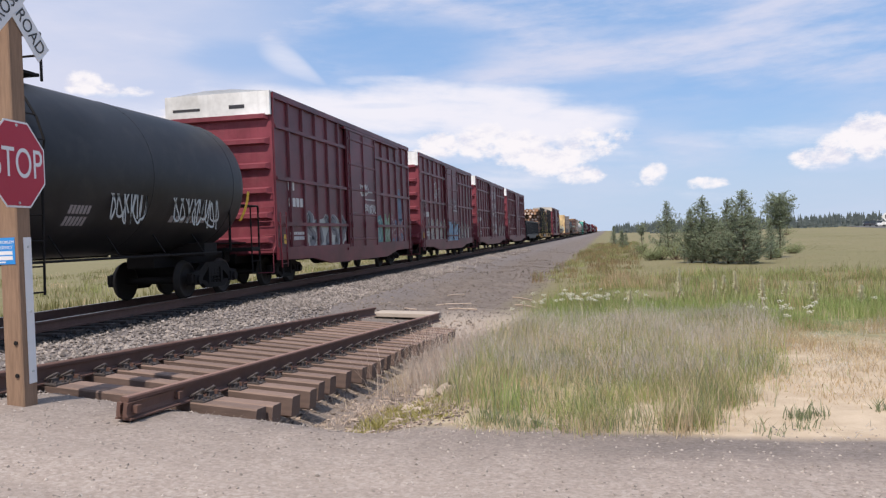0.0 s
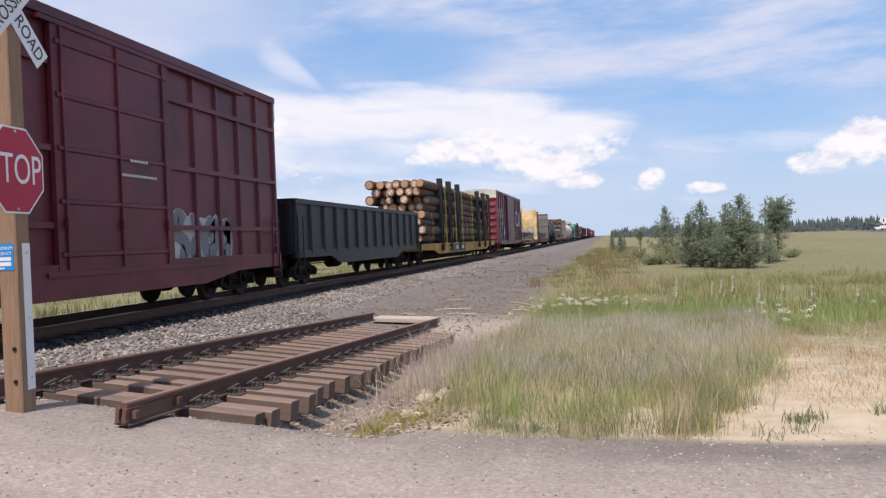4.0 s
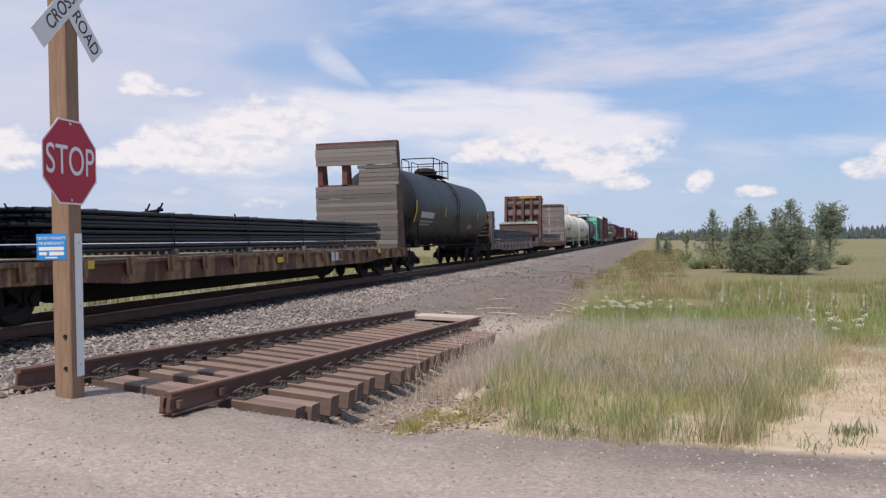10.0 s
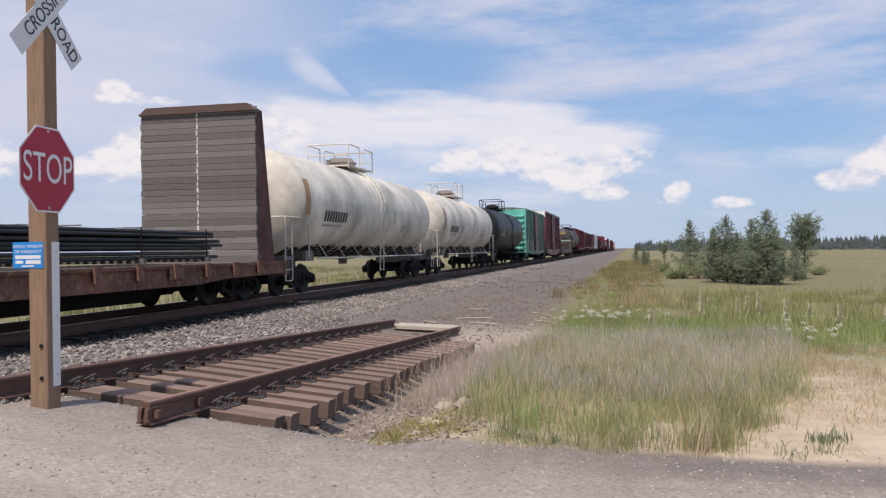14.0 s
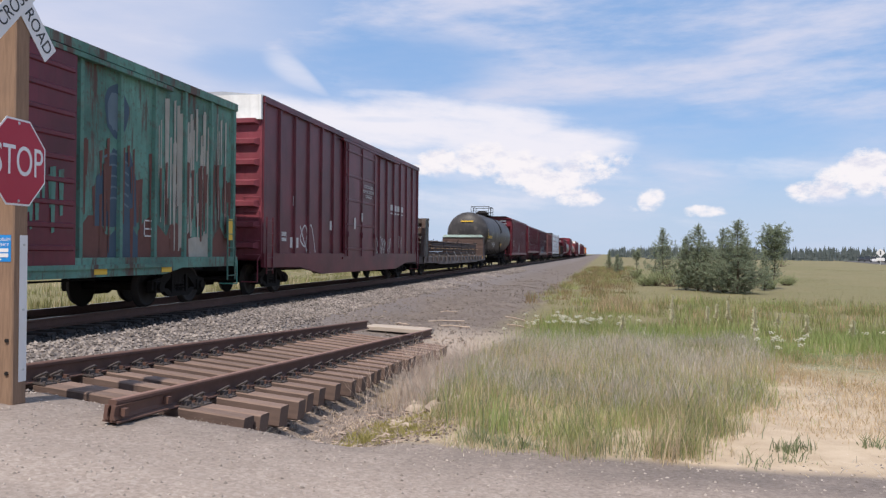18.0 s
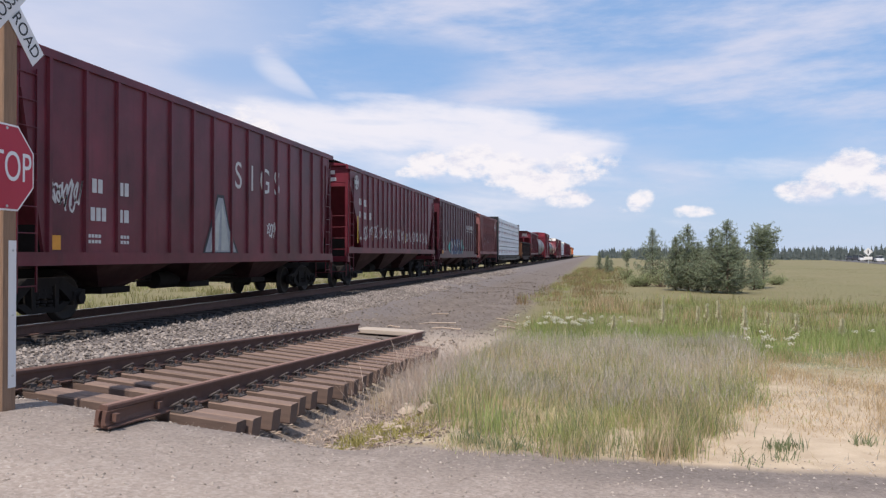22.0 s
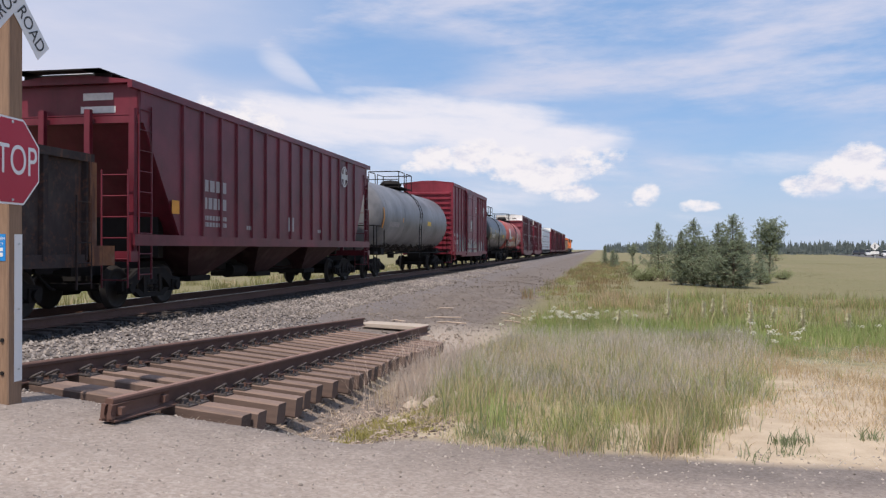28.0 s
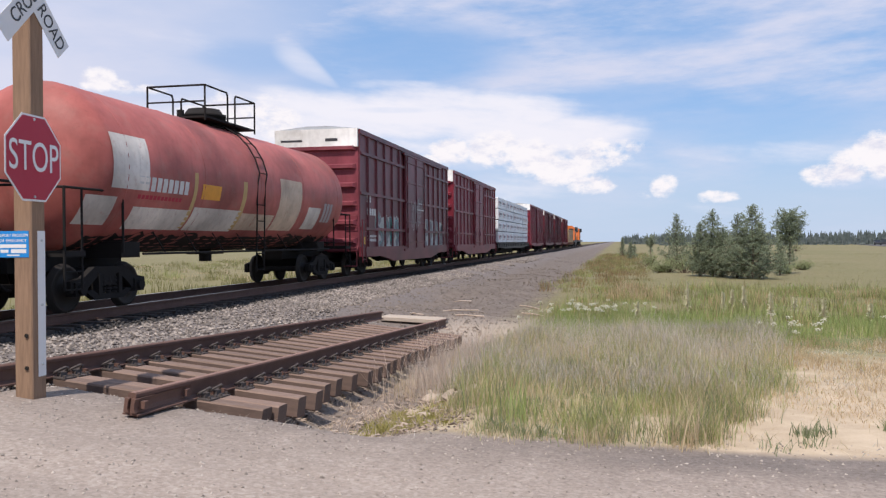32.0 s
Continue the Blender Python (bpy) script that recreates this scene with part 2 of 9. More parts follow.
def worn_paint(name, base, rust=(0.09, 0.045, 0.03), wear=0.35, rough=0.6, metal=0.0, streak=0.5, dust=0.3, patch=0.0):
    """Old vehicle paint: faded patches, rust spots, streaks that run down, road dust."""
    def build(t, p):
        v = coords(t)
        big = grain(t, v, 0.55, 5)
        fine = grain(t, v, 9.0, 8, 0.7)
        run = grain(t, coords(t, (5, 5, 0.35)), 1.6, 6, 0.65)
        pale = tuple(min(1, c * 1.45 + 0.004) for c in base)
        dark = tuple(c * 0.62 for c in base)
        c = blend(t, ramp(t, big, [(0.35, (0, 0, 0)), (0.7, (1, 1, 1))]), dark, pale)
        c = blend(t, ramp(t, run, [(0.52, (0, 0, 0)), (0.75, (streak,) * 3)]), c, tuple(x * 0.5 + 0.006 for x in base))
        if patch:
            c = blend(t, ramp(t, grain(t, coords(t, (1.7, 1.7, 0.25)), 1.1, 9, 0.68), [(0.6 - 0.2 * patch, (0, 0, 0)), (0.66 - 0.18 * patch, (0.9,) * 3)]), c, rust)
        c = blend(t, ramp(t, fine, [(0.62 - wear * 0.12, (0, 0, 0)), (0.72, (wear,) * 3)]), c, rust)
        c = blend(t, ramp(t, grain(t, v, 2.3, 6), [(0.5, (0, 0, 0)), (0.85, (dust,) * 3)]), c, (0.3, 0.26, 0.22))
        t.links.new(c, p.inputs["Base Color"])
        p.inputs["Roughness"].default_value = rough
        p.inputs["Metallic"].default_value = metal
        p.inputs["Specular IOR Level"].default_value = 0.34 if rough < 0.55 else 0.25
        bump(t, p, fine, 0.15, 0.01)
    return material(name, build)


def plain(name, base, rough=0.7, metal=0.0, vary=0.25, scale=6.0, gloss=0.5):
    def build(t, p):
        v = coords(t)
        f = grain(t, v, scale)
        g = grain(t, v, scale * 0.13, 4)
        c = blend(t, f, tuple(x * (1 - vary) for x in base), tuple(min(1, x * (1 + vary)) for x in base))
        c = blend(t, ramp(t, g, [(0.4, (0, 0, 0)), (0.75, (0.4, 0.4, 0.4))]), c, tuple(x * 0.7 for x in base))
        t.links.new(c, p.inputs["Base Color"])
        p.inputs["Roughness"].default_value = rough
        p.inputs["Metallic"].default_value = metal
        p.inputs["Specular IOR Level"].default_value = gloss
        bump(t, p, f, 0.2, 0.01)
    return material(name, build)


def timber(name, base, dark, rough=0.85, along=(1, 1, 1), per_piece=0.35):
    """Sawn or round timber: grain along the piece, cracks, tone differs from piece to piece."""
    def build(t, p):
        v = coords(t, along)
        fibre = grain(t, v, 7.0, 8, 0.7)
        big = grain(t, coords(t), 1.3, 4)
        c = blend(t, ramp(t, fibre, [(0.3, (0, 0, 0)), (0.7, (1, 1, 1))]), dark, base)
        c = blend(t, ramp(t, big, [(0.45, (0, 0, 0)), (0.75, (0.6, 0.6, 0.6))]), c, tuple(x * 0.6 for x in base))
        rnd = node(t, "ShaderNodeObjectInfo").outputs["Random"]
        c = blend(t, rnd, c, blend(t, per_piece, c, tuple(min(1, x * 1.7) for x in base)))
        t.links.new(c, p.inputs["Base Color"])
        p.inputs["Roughness"].default_value = rough
        bump(t, p, fibre, 0.35, 0.01)
    return material(name, build)


def foliage(name, low, high, rough=0.7, thin=0.4):
    def build(t, p):
        isl = node(t, "ShaderNodeNewGeometry").outputs["Random Per Island"]
        big = grain(t, coords(t), 0.35, 3)
        c = blend(t, isl, low, high)
        c = blend(t, ramp(t, big, [(0.4, (0, 0, 0)), (0.7, (0.5, 0.5, 0.5))]), c, tuple(x * 0.65 for x in low))
        t.links.new(c, p.inputs["Base Color"])
        p.inputs["Roughness"].default_value = rough
        if thin:
            tr = node(t, "ShaderNodeBsdfTranslucent", [("Color", c)])
            mx = node(t, "ShaderNodeMixShader", [(1, p.outputs[0]), (2, tr.outputs[0])], Fac=thin)
            t.links.new(mx.outputs[0], t.nodes["Material Output"].inputs["Surface"])
    return material(name, build)


def bark(name):
    """Peeled and unpeeled pole wood: black bark left in long patches over red-brown wood, tone by piece."""
    def build(t, p):
        v = coords(t, (3, 0.35, 3))
        long_ = grain(t, v, 1.6, 8, 0.66)
        fine = grain(t, coords(t, (6, 1.5, 6)), 5.0, 8, 0.7)
        rnd = node(t, "ShaderNodeObjectInfo").outputs["Random"]
        wood = blend(t, rnd, (0.13, 0.055, 0.038), (0.31, 0.155, 0.085))
        wood = blend(t, ramp(t, fine, [(0.35, (0.75,) * 3), (0.65, (0, 0, 0))]), wood, (0.055, 0.028, 0.022))
        c = blend(t, ramp(t, long_, [(0.44, (0, 0, 0)), (0.58, (0.9,) * 3)]), wood, (0.04, 0.027, 0.024))
        t.links.new(c, p.inputs["Base Color"])
        p.inputs["Roughness"].default_value = 0.8
        bump(t, p, fine, 0.6, 0.03)
    return material(name, build)


OXIDE = worn_paint("oxide_red_paint", (0.122, 0.0175, 0.027), rough=0.43, streak=0.6, dust=0.05)
# lighter copy of OXIDE for car ends: their sunlight put into the colour
OXIDE_LIT_END = worn_paint("oxide_red_lit_end_paint", (0.19, 0.04, 0.054), streak=0.45, dust=0.1)
BRIGHT_RED = worn_paint("bright_red_paint", (0.18, 0.018, 0.032), rough=0.44, streak=0.6, dust=0.05)
HOPPER_RED = worn_paint("hopper_red_paint", (0.128, 0.0148, 0.0265), rough=0.43, streak=0.6, dust=0.04)
HOPPER_DARK = worn_paint("hopper_dark_paint", (0.08, 0.0145, 0.0255), rough=0.43, streak=0.6, dust=0.04)
HOPPER_PALE = worn_paint("faded_red_paint", (0.22, 0.085, 0.085), streak=0.4)
TANK_BLACK = worn_paint("tank_black_paint", (0.014, 0.014, 0.016), wear=0.1, rough=0.5, streak=0.3, dust=0.07)
TANK_GLOSS = worn_paint("glossy_black_tank_paint", (0.016, 0.016, 0.019), wear=0.1, rough=0.34, streak=0.25, dust=0.12)
TANK_DUSTY = worn_paint("dusty_black_tank_paint", (0.04, 0.037, 0.037), wear=0.15, rough=0.5, streak=0.25, dust=0.25)
TANK_WHITE = worn_paint("tank_white_paint", (0.62, 0.565, 0.48), wear=0.1, rough=0.5, streak=0.1, dust=0.08)
TANK_GREY = worn_paint("tank_grey_paint", (0.17, 0.17, 0.18), wear=0.15, rough=0.45, streak=0.4)
TANK_RED = worn_paint("tank_red_paint", (0.37, 0.105, 0.09), wear=0.3, rough=0.55, streak=0.35, dust=0.3)
WHITE_PAINT = worn_paint("white_paint", (0.72, 0.71, 0.67), wear=0.2, rough=0.6, streak=0.3, dust=0.15)
OLD_WHITE = worn_paint("old_white_paint", (0.5, 0.455, 0.385), wear=0.35, rough=0.65, streak=0.3, dust=0.25)
YELLOW_PAINT = worn_paint("yellow_paint", (0.46, 0.25, 0.055), wear=0.8, rough=0.6, streak=0.35, dust=0.2)
BUFF_PAINT = worn_paint("buff_yellow_paint", (0.7, 0.5, 0.26), rust=(0.2, 0.09, 0.045), wear=0.45, rough=0.6, streak=0.1, dust=0.12, patch=0.12)
GREEN_PAINT = worn_paint("green_paint", (0.105, 0.235, 0.185), rust=(0.1, 0.045, 0.036), wear=0.8, rough=0.6, streak=0.5, patch=0.36)
TAN_DECK = worn_paint("rusty_yellow_sill_paint", (0.27, 0.165, 0.085), rust=(0.09, 0.038, 0.028), wear=0.9, rough=0.7, streak=0.7, patch=0.72, dust=0.15)
BROWN_PAINT = worn_paint("brown_paint", (0.115, 0.044, 0.036), wear=0.7, rough=0.7)
GREY_SILL = worn_paint("weathered_grey_sill_paint", (0.19, 0.165, 0.155), rust=(0.11, 0.08, 0.07), wear=0.6, rough=0.7, patch=0.5)
GON_BROWN = worn_paint("rusty_gondola_paint", (0.034, 0.023, 0.022), rust=(0.12, 0.05, 0.03), wear=0.8, rough=0.75, patch=0.2, dust=0.12)
DARK_STEEL = plain("dark_steel", (0.02, 0.018, 0.0175), 0.85, 0.0, gloss=0.15)
BLACK_STEEL = plain("black_steel", (0.024, 0.024, 0.027), 0.5, 0.3)
TREAD = plain("wheel_steel", (0.036, 0.031, 0.028), 0.65, 0.2, gloss=0.2)
RAIL_RUST = plain("rusty_rail", (0.125, 0.066, 0.05), 0.8, 0.1, 0.35, 9.0)
RAIL_TOP = plain("polished_rail_head", (0.3, 0.29, 0.28), 0.3, 0.9)
GALV = plain("galvanised_steel", (0.5, 0.52, 0.53), 0.4, 0.6)
# tie sides darker, tops lighter: the fall of light put into two tones
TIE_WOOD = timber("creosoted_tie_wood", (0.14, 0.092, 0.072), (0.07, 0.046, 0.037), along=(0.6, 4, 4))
TIE_TOP = timber("lit_top_tie_wood", (0.215, 0.145, 0.112), (0.11, 0.072, 0.056), along=(0.6, 4, 4))
TIE_DARK = timber("dark_tie_wood", (0.06, 0.045, 0.038), (0.03, 0.022, 0.02), along=(0.6, 4, 4))
POST_WOOD = timber("post_wood", (0.27, 0.172, 0.11), (0.115, 0.068, 0.043), along=(6, 6, 0.5))
BARK = bark("log_bark")
LOG_END = timber("log_end_wood", (0.42, 0.25, 0.15), (0.24, 0.12, 0.07))
BOARD = timber("weathered_board", (0.14, 0.122, 0.114), (0.06, 0.052, 0.049), along=(0.7, 5, 5), per_piece=0.75)
SIGN_RED = plain("sign_red", (0.4, 0.009, 0.036), 0.5, 0.0, 0.06)
SIGN_WHITE = plain("sign_white", (0.72, 0.72, 0.72), 0.4, 0.0, 0.05)
SIGN_BLACK = plain("sign_black", (0.03, 0.03, 0.03), 0.5, 0.0, 0.1)
SIGN_BLUE = plain("sign_blue", (0.02, 0.24, 0.62), 0.35, 0.0, 0.06)
STRAP = plain("yellow_strap", (0.72, 0.6, 0.05), 0.5, 0.0, 0.1)
def wrap(t, p):
    v = coords(t)
    crease = grain(t, coords(t, (1, 1.6, 3.2)), 3.5, 8, 0.62)
    rnd = node(t, "ShaderNodeObjectInfo").outputs["Random"]
    c = blend(t, ramp(t, crease, [(0.35, (0, 0, 0)), (0.65, (1, 1, 1))]), (0.6, 0.61, 0.64), (0.8, 0.81, 0.83))
    c = blend(t, rnd, c, blend(t, 0.3, c, (0.5, 0.52, 0.56)))
    t.links.new(c, p.inputs["Base Color"])
    p.inputs["Roughness"].default_value = 0.32
    bump(t, p, crease, 0.9, 0.05)


TARP = material("white_plastic_wrap", wrap)
MARK_WHITE = plain("white_stencil_paint", (0.6, 0.58, 0.56), 0.7, 0.0, 0.25, 12.0)
MARK_GREY = plain("grey_stencil_paint", (0.33, 0.3, 0.3), 0.7, 0.0, 0.3, 12.0)
MARK_YELLOW = plain("yellow_reflector", (0.75, 0.47, 0.04), 0.5, 0.0, 0.1)
SPRAY_TEAL = plain("teal_spray_paint", (0.1, 0.4, 0.38), 0.6)
SPRAY_PINK = plain("pink_spray_paint", (0.5, 0.16, 0.36), 0.6)
SPRAY_BLUE = plain("blue_spray_paint", (0.2, 0.38, 0.55), 0.6)
SPRAY_BLACK = plain("black_spray_paint", (0.03, 0.03, 0.035), 0.6)
ORANGE = worn_paint("orange_paint", (0.6, 0.16, 0.04), wear=0.2)
NEEDLES = foliage("pine_needles", (0.145, 0.18, 0.115), (0.29, 0.335, 0.21))
# bluer, flatter green: distance haze put into the needle colour
HAZY_NEEDLES = foliage("hazy_pine_needles", (0.1, 0.13, 0.125), (0.15, 0.18, 0.17))
TRUNK = timber("pine_bark", (0.13, 0.09, 0.065), (0.06, 0.04, 0.03), along=(5, 5, 0.7))
DRY_GRASS = foliage("dry_grass", (0.5, 0.385, 0.235), (0.72, 0.6, 0.41))
PALE_GRASS = foliage("grey_grass", (0.46, 0.41, 0.34), (0.68, 0.62, 0.53))
GREEN_GRASS = foliage("green_grass", (0.26, 0.3, 0.1), (0.48, 0.48, 0.21))
PETAL = foliage("white_petals", (0.7, 0.68, 0.55), (0.85, 0.83, 0.72))
ROAD_STONE = foliage("pale_road_stone", (0.17, 0.145, 0.125), (0.46, 0.4, 0.35), 0.9, 0)
BANK_STONE = foliage("brown_bank_stone", (0.085, 0.068, 0.057), (0.28, 0.23, 0.19), 0.9, 0)
# ballast stone with the train's shade put into its colour
SHADED_STONE = foliage("train_shaded_stone", (0.03, 0.027, 0.026), (0.075, 0.066, 0.06), 0.8, 0)
RUST_CORNER = worn_paint("bright_rust_paint", (0.2, 0.085, 0.04), rust=(0.08, 0.035, 0.025), wear=0.9, rough=0.8, patch=0.4)
RUST_END = worn_paint("rust_brown_end_paint", (0.11, 0.048, 0.028), rust=(0.1, 0.04, 0.025), wear=0.9, rough=0.75, patch=0.4)
STONE = foliage("ballast_stone", (0.1, 0.084, 0.075), (0.4, 0.345, 0.305), 0.85, 0)
PINE_BOARD = timber("pine_board", (0.5, 0.33, 0.17), (0.33, 0.2, 0.1))
GLASS_DARK = plain("dark_glass", (0.02, 0.025, 0.03), 0.1)
MOSS = foliage("yellow_moss", (0.3, 0.27, 0.07), (0.45, 0.4, 0.15))
SHRUB = foliage("shrub_leaves", (0.19, 0.225, 0.1), (0.33, 0.36, 0.18))
SAGE = foliage("sage_weeds", (0.16, 0.2, 0.1), (0.3, 0.33, 0.18))
STALK = foliage("dead_stalks", (0.5, 0.395, 0.32), (0.74, 0.61, 0.51))
DARK_BOARD = timber("dark_weathered_board", (0.1, 0.062, 0.05), (0.05, 0.032, 0.028), along=(0.7, 5, 5), per_piece=0.4)
GREEN_GREY = worn_paint("faded_green_grey_paint", (0.12, 0.125, 0.115), rust=(0.075, 0.045, 0.038), wear=0.8, rough=0.7, patch=0.8)
PALE_GREEN = worn_paint("pale_green_paint", (0.38, 0.5, 0.45), rust=(0.2, 0.1, 0.07), wear=0.9, rough=0.7)
TEAL_END = worn_paint("teal_end_paint", (0.12, 0.42, 0.35), rust=(0.35, 0.3, 0.2), wear=0.5, rough=0.6, dust=0.3)
RUST_DECK = worn_paint("rusted_sill_paint", (0.16, 0.07, 0.05), rust=(0.3, 0.22, 0.13), wear=0.9, rough=0.75)
RUSTY_BAR = plain("rusty_bar", (0.075, 0.05, 0.042), 0.8)
RUST_STAIN = plain("rust_stain", (0.4, 0.24, 0.12), 0.7, 0.0, 0.3)
SPRAY_NAVY = plain("navy_spray_paint", (0.03, 0.06, 0.14), 0.6)
PALE_GREY = plain("grey_chrome_spray", (0.3, 0.31, 0.33), 0.5)
PATCH_WHITE = worn_paint("white_patch_paint", (0.6, 0.55, 0.5), rust=(0.4, 0.14, 0.1), wear=0.5, dust=0.3)
PATCH_CREAM = worn_paint("cream_patch_paint", (0.58, 0.45, 0.34), rust=(0.4, 0.14, 0.1), wear=0.6, dust=0.3)
PATCH_TAN = plain("tan_patch_paint", (0.5, 0.34, 0.14), 0.7)

# ---- shapes ----
XC, ZR = -10.25, 0.25          # centre line and rail-top height of the main track
SPEED = 16.95                  # mean metres a second, towards -y


class Shape:
    """Vertices and faces gathered into one mesh."""

    def __init__(self):
        self.v, self.f, self.s = [], [], []

    def add(self, v, f, smooth=False):
        n = len(self.v)
        self.v += [tuple(p) for p in v]
        self.f += [tuple(i + n for i in q) for q in f]
        self.s += [smooth] * len(f)
        return self

    def box(self, x0, x1, y0, y1, z0, z1):
        v = [(x, y, z) for x in (x0, x1) for y in (y0, y1) for z in (z0, z1)]
        return self.add(v, [(0, 1, 3, 2), (4, 6, 7, 5), (0, 4, 5, 1), (2, 3, 7, 6), (0, 2, 6, 4), (1, 5, 7, 3)])

    def chamfered(self, x0, x1, y0, y1, z0, z1, c=0.02):
        """A box whose edges along x are cut."""
        pr = [(y0 + c, z0), (y1 - c, z0), (y1, z0 + c), (y1, z1 - c), (y1 - c, z1), (y0 + c, z1), (y0, z1 - c), (y0, z0 + c)]
        return self.prism(pr, "x", x0, x1)

    def prism(self, profile, axis, lo, hi, smooth=False):
        n = len(profile)
        put = {"x": lambda a, b, h: (h, a, b), "y": lambda a, b, h: (a, h, b), "z": lambda a, b, h: (a, b, h)}[axis]
        v = [put(a, b, lo) for a, b in profile] + [put(a, b, hi) for a, b in profile]
        self.add(v, [(i, (i + 1) % n, n + (i + 1) % n, n + i) for i in range(n)], smooth)
        return self.add(v, [tuple(range(n))[::-1], tuple(range(n, 2 * n))])

    def tube(self, p, q, r, n=8, r2=None, caps=True):
        p, q = Vector(p), Vector(q)
        w = (q - p).normalized()
        a = w.orthogonal().normalized()
        b = w.cross(a)
        r2 = r if r2 is None else r2
        ring = [(math.cos(2 * math.pi * i / n), math.sin(2 * math.pi * i / n)) for i in range(n)]
        v = [p + a * c * r + b * s * r for c, s in ring] + [q + a * c * r2 + b * s * r2 for c, s in ring]
        self.add(v, [(i, (i + 1) % n, n + (i + 1) % n, n + i) for i in range(n)], True)
        if caps:
            self.add(v, [tuple(range(n))[::-1], tuple(range(n, 2 * n))])
        return self

    def rod(self, points, r, n=6):
        for p, q in zip(points, points[1:]):
            self.tube(p, q, r, n)
        return self

    def lathe(self, rings, cx, cz, n=40, axis="y", smooth=True):
        """Rings (place along the axis, radius) round the line (cx, cz)."""
        v = []
        for at, r in rings:
            for i in range(n):
                a = 2 * math.pi * i / n
                u, w = cx + r * math.cos(a), cz + r * math.sin(a)
                v.append((u, at, w) if axis == "y" else (at, u, w) if axis == "x" else (u, w, at))
        f = [(k * n + i, k * n + (i + 1) % n, (k + 1) * n + (i + 1) % n, (k + 1) * n + i) for k in range(len(rings) - 1) for i in range(n)]
        self.add(v, f, smooth)
        m = len(rings) - 1
        return self.add(v, [tuple(range(n))[::-1], tuple(m * n + i for i in range(n))])

    def mesh(self, name):
        m = bpy.data.meshes.new(name)
        m.from_pydata(self.v, [], self.f)
        m.polygons.foreach_set("use_smooth", self.s)
        m.validate()
        b = bmesh.new()
        b.from_mesh(m)
        bmesh.ops.recalc_face_normals(b, faces=b.faces)
        b.to_mesh(m)
        b.free()
        return m


REPAINTED = {}


def piece(name, mesh, mat, parent=None, label="", at=None):
    """One mesh object under a thing or a part."""
    if isinstance(mesh, Shape):
        mesh = mesh.mesh(name)
    if not mesh.materials:
        mesh.materials.append(mat)
    elif mesh.materials[0] is not mat:
        key = (mesh.name, mat.name)
        if key not in REPAINTED:
            REPAINTED[key] = mesh.copy()
            REPAINTED[key].materials[0] = mat
        mesh = REPAINTED[key]
    ob = new(name, mesh)
    ob.parent = parent
    if at is not None:
        ob.matrix_basis = at if isinstance(at, Matrix) else Matrix.Translation(at)
    if label:
        ob["label"] = label
    return ob


def thing(name, label, category, at=None, group="", kind=""):
    ob = new(name)
    if at is not None:
        ob.matrix_basis = at if isinstance(at, Matrix) else Matrix.Translation(at)
    return tagged(ob, label, category, group, kind)


def lettering(text, size, depth=0.003):
    """A mesh of flat letters in the xz plane, centred."""
    c = bpy.data.curves.new("letters", "FONT")
    c.body, c.size, c.align_x, c.align_y, c.extrude = text, size, "CENTER", "CENTER", depth
    o = bpy.data.objects.new("letters", c)
    scene.collection.objects.link(o)
    m = bpy.data.meshes.new_from_object(o.evaluated_get(bpy.context.evaluated_depsgraph_get()))
    bpy.data.objects.remove(o)
    bpy.data.curves.remove(c)
    m.transform(Matrix.Rotation(math.pi / 2, 4, "X"))
    return m


def step(a, b, x):
    t = min(1.0, max(0.0, (x - a) / (b - a)))
    return t * t * (3 - 2 * t)


def table(x, rows):
    return float(np.interp(x, [r[0] for r in rows], [r[1] for r in rows]))


# ---- ground ----
ROAD_Z = [(-12, 0.12), (-8.4, 0.16), (-5, 0.2), (-3.8, 0.075), (-2, -0.11), (0, -0.2), (4, -0.25), (20, -0.3)]


def panel_z(x, y):
    """Height of the rail tops of the loose track panel."""
    return 0.27 - 0.1 * (x + 3.79) - 0.0439 * (y - 5.8)


def ground_z(x, y):
    road = table(x, ROAD_Z)
    low = -0.2 - 0.4 * step(7, 24, y)
    if x < -14:
        bank = -0.1 - 0.35 * step(-14, -17, x)
    else:
        bank = table(x, [(-14, -0.1), (-12.2, 0.0), (-8.4, 0.0), (-6.1, 0.03 - 0.32 * step(7, 22, y)), (-3.2, low), (60, low)])
    t = step(5.6, 8.6, y - 0.12 * max(0.0, x + 4))
    z = road * (1 - t) + bank * t
    if -7 < x < -1.2 and 5.5 < y < 19.5:
        # the hollow in which the panel lies
        bed = panel_z(max(-5.9, min(-2.9, x)), y) - 0.37 - 0.2 * step(-3.6, -2.9, x)
        k = step(-6.9, -5.9, x) * step(-1.4, -2.6, x) * step(6.35, 7.0, y + 0.12 * (x + 3)) * step(19.4, 17.5, y)
        z = z * (1 - k) + min(z, bed) * k
    if abs(x) > 60 or abs(y) > 60:
        z *= 1 - 0.3 * step(60, 200, max(abs(x), abs(y)))
    return z + (0.03 + 0.2 * step(-8, -6, x) * step(-2, -3.5, x) * step(16, 20, y)) * noise.noise((x * 0.6, y * 0.45, 0)) * step(4, 9, y) + 0.012 * noise.noise((x * 2.3, y * 2.3, 3))


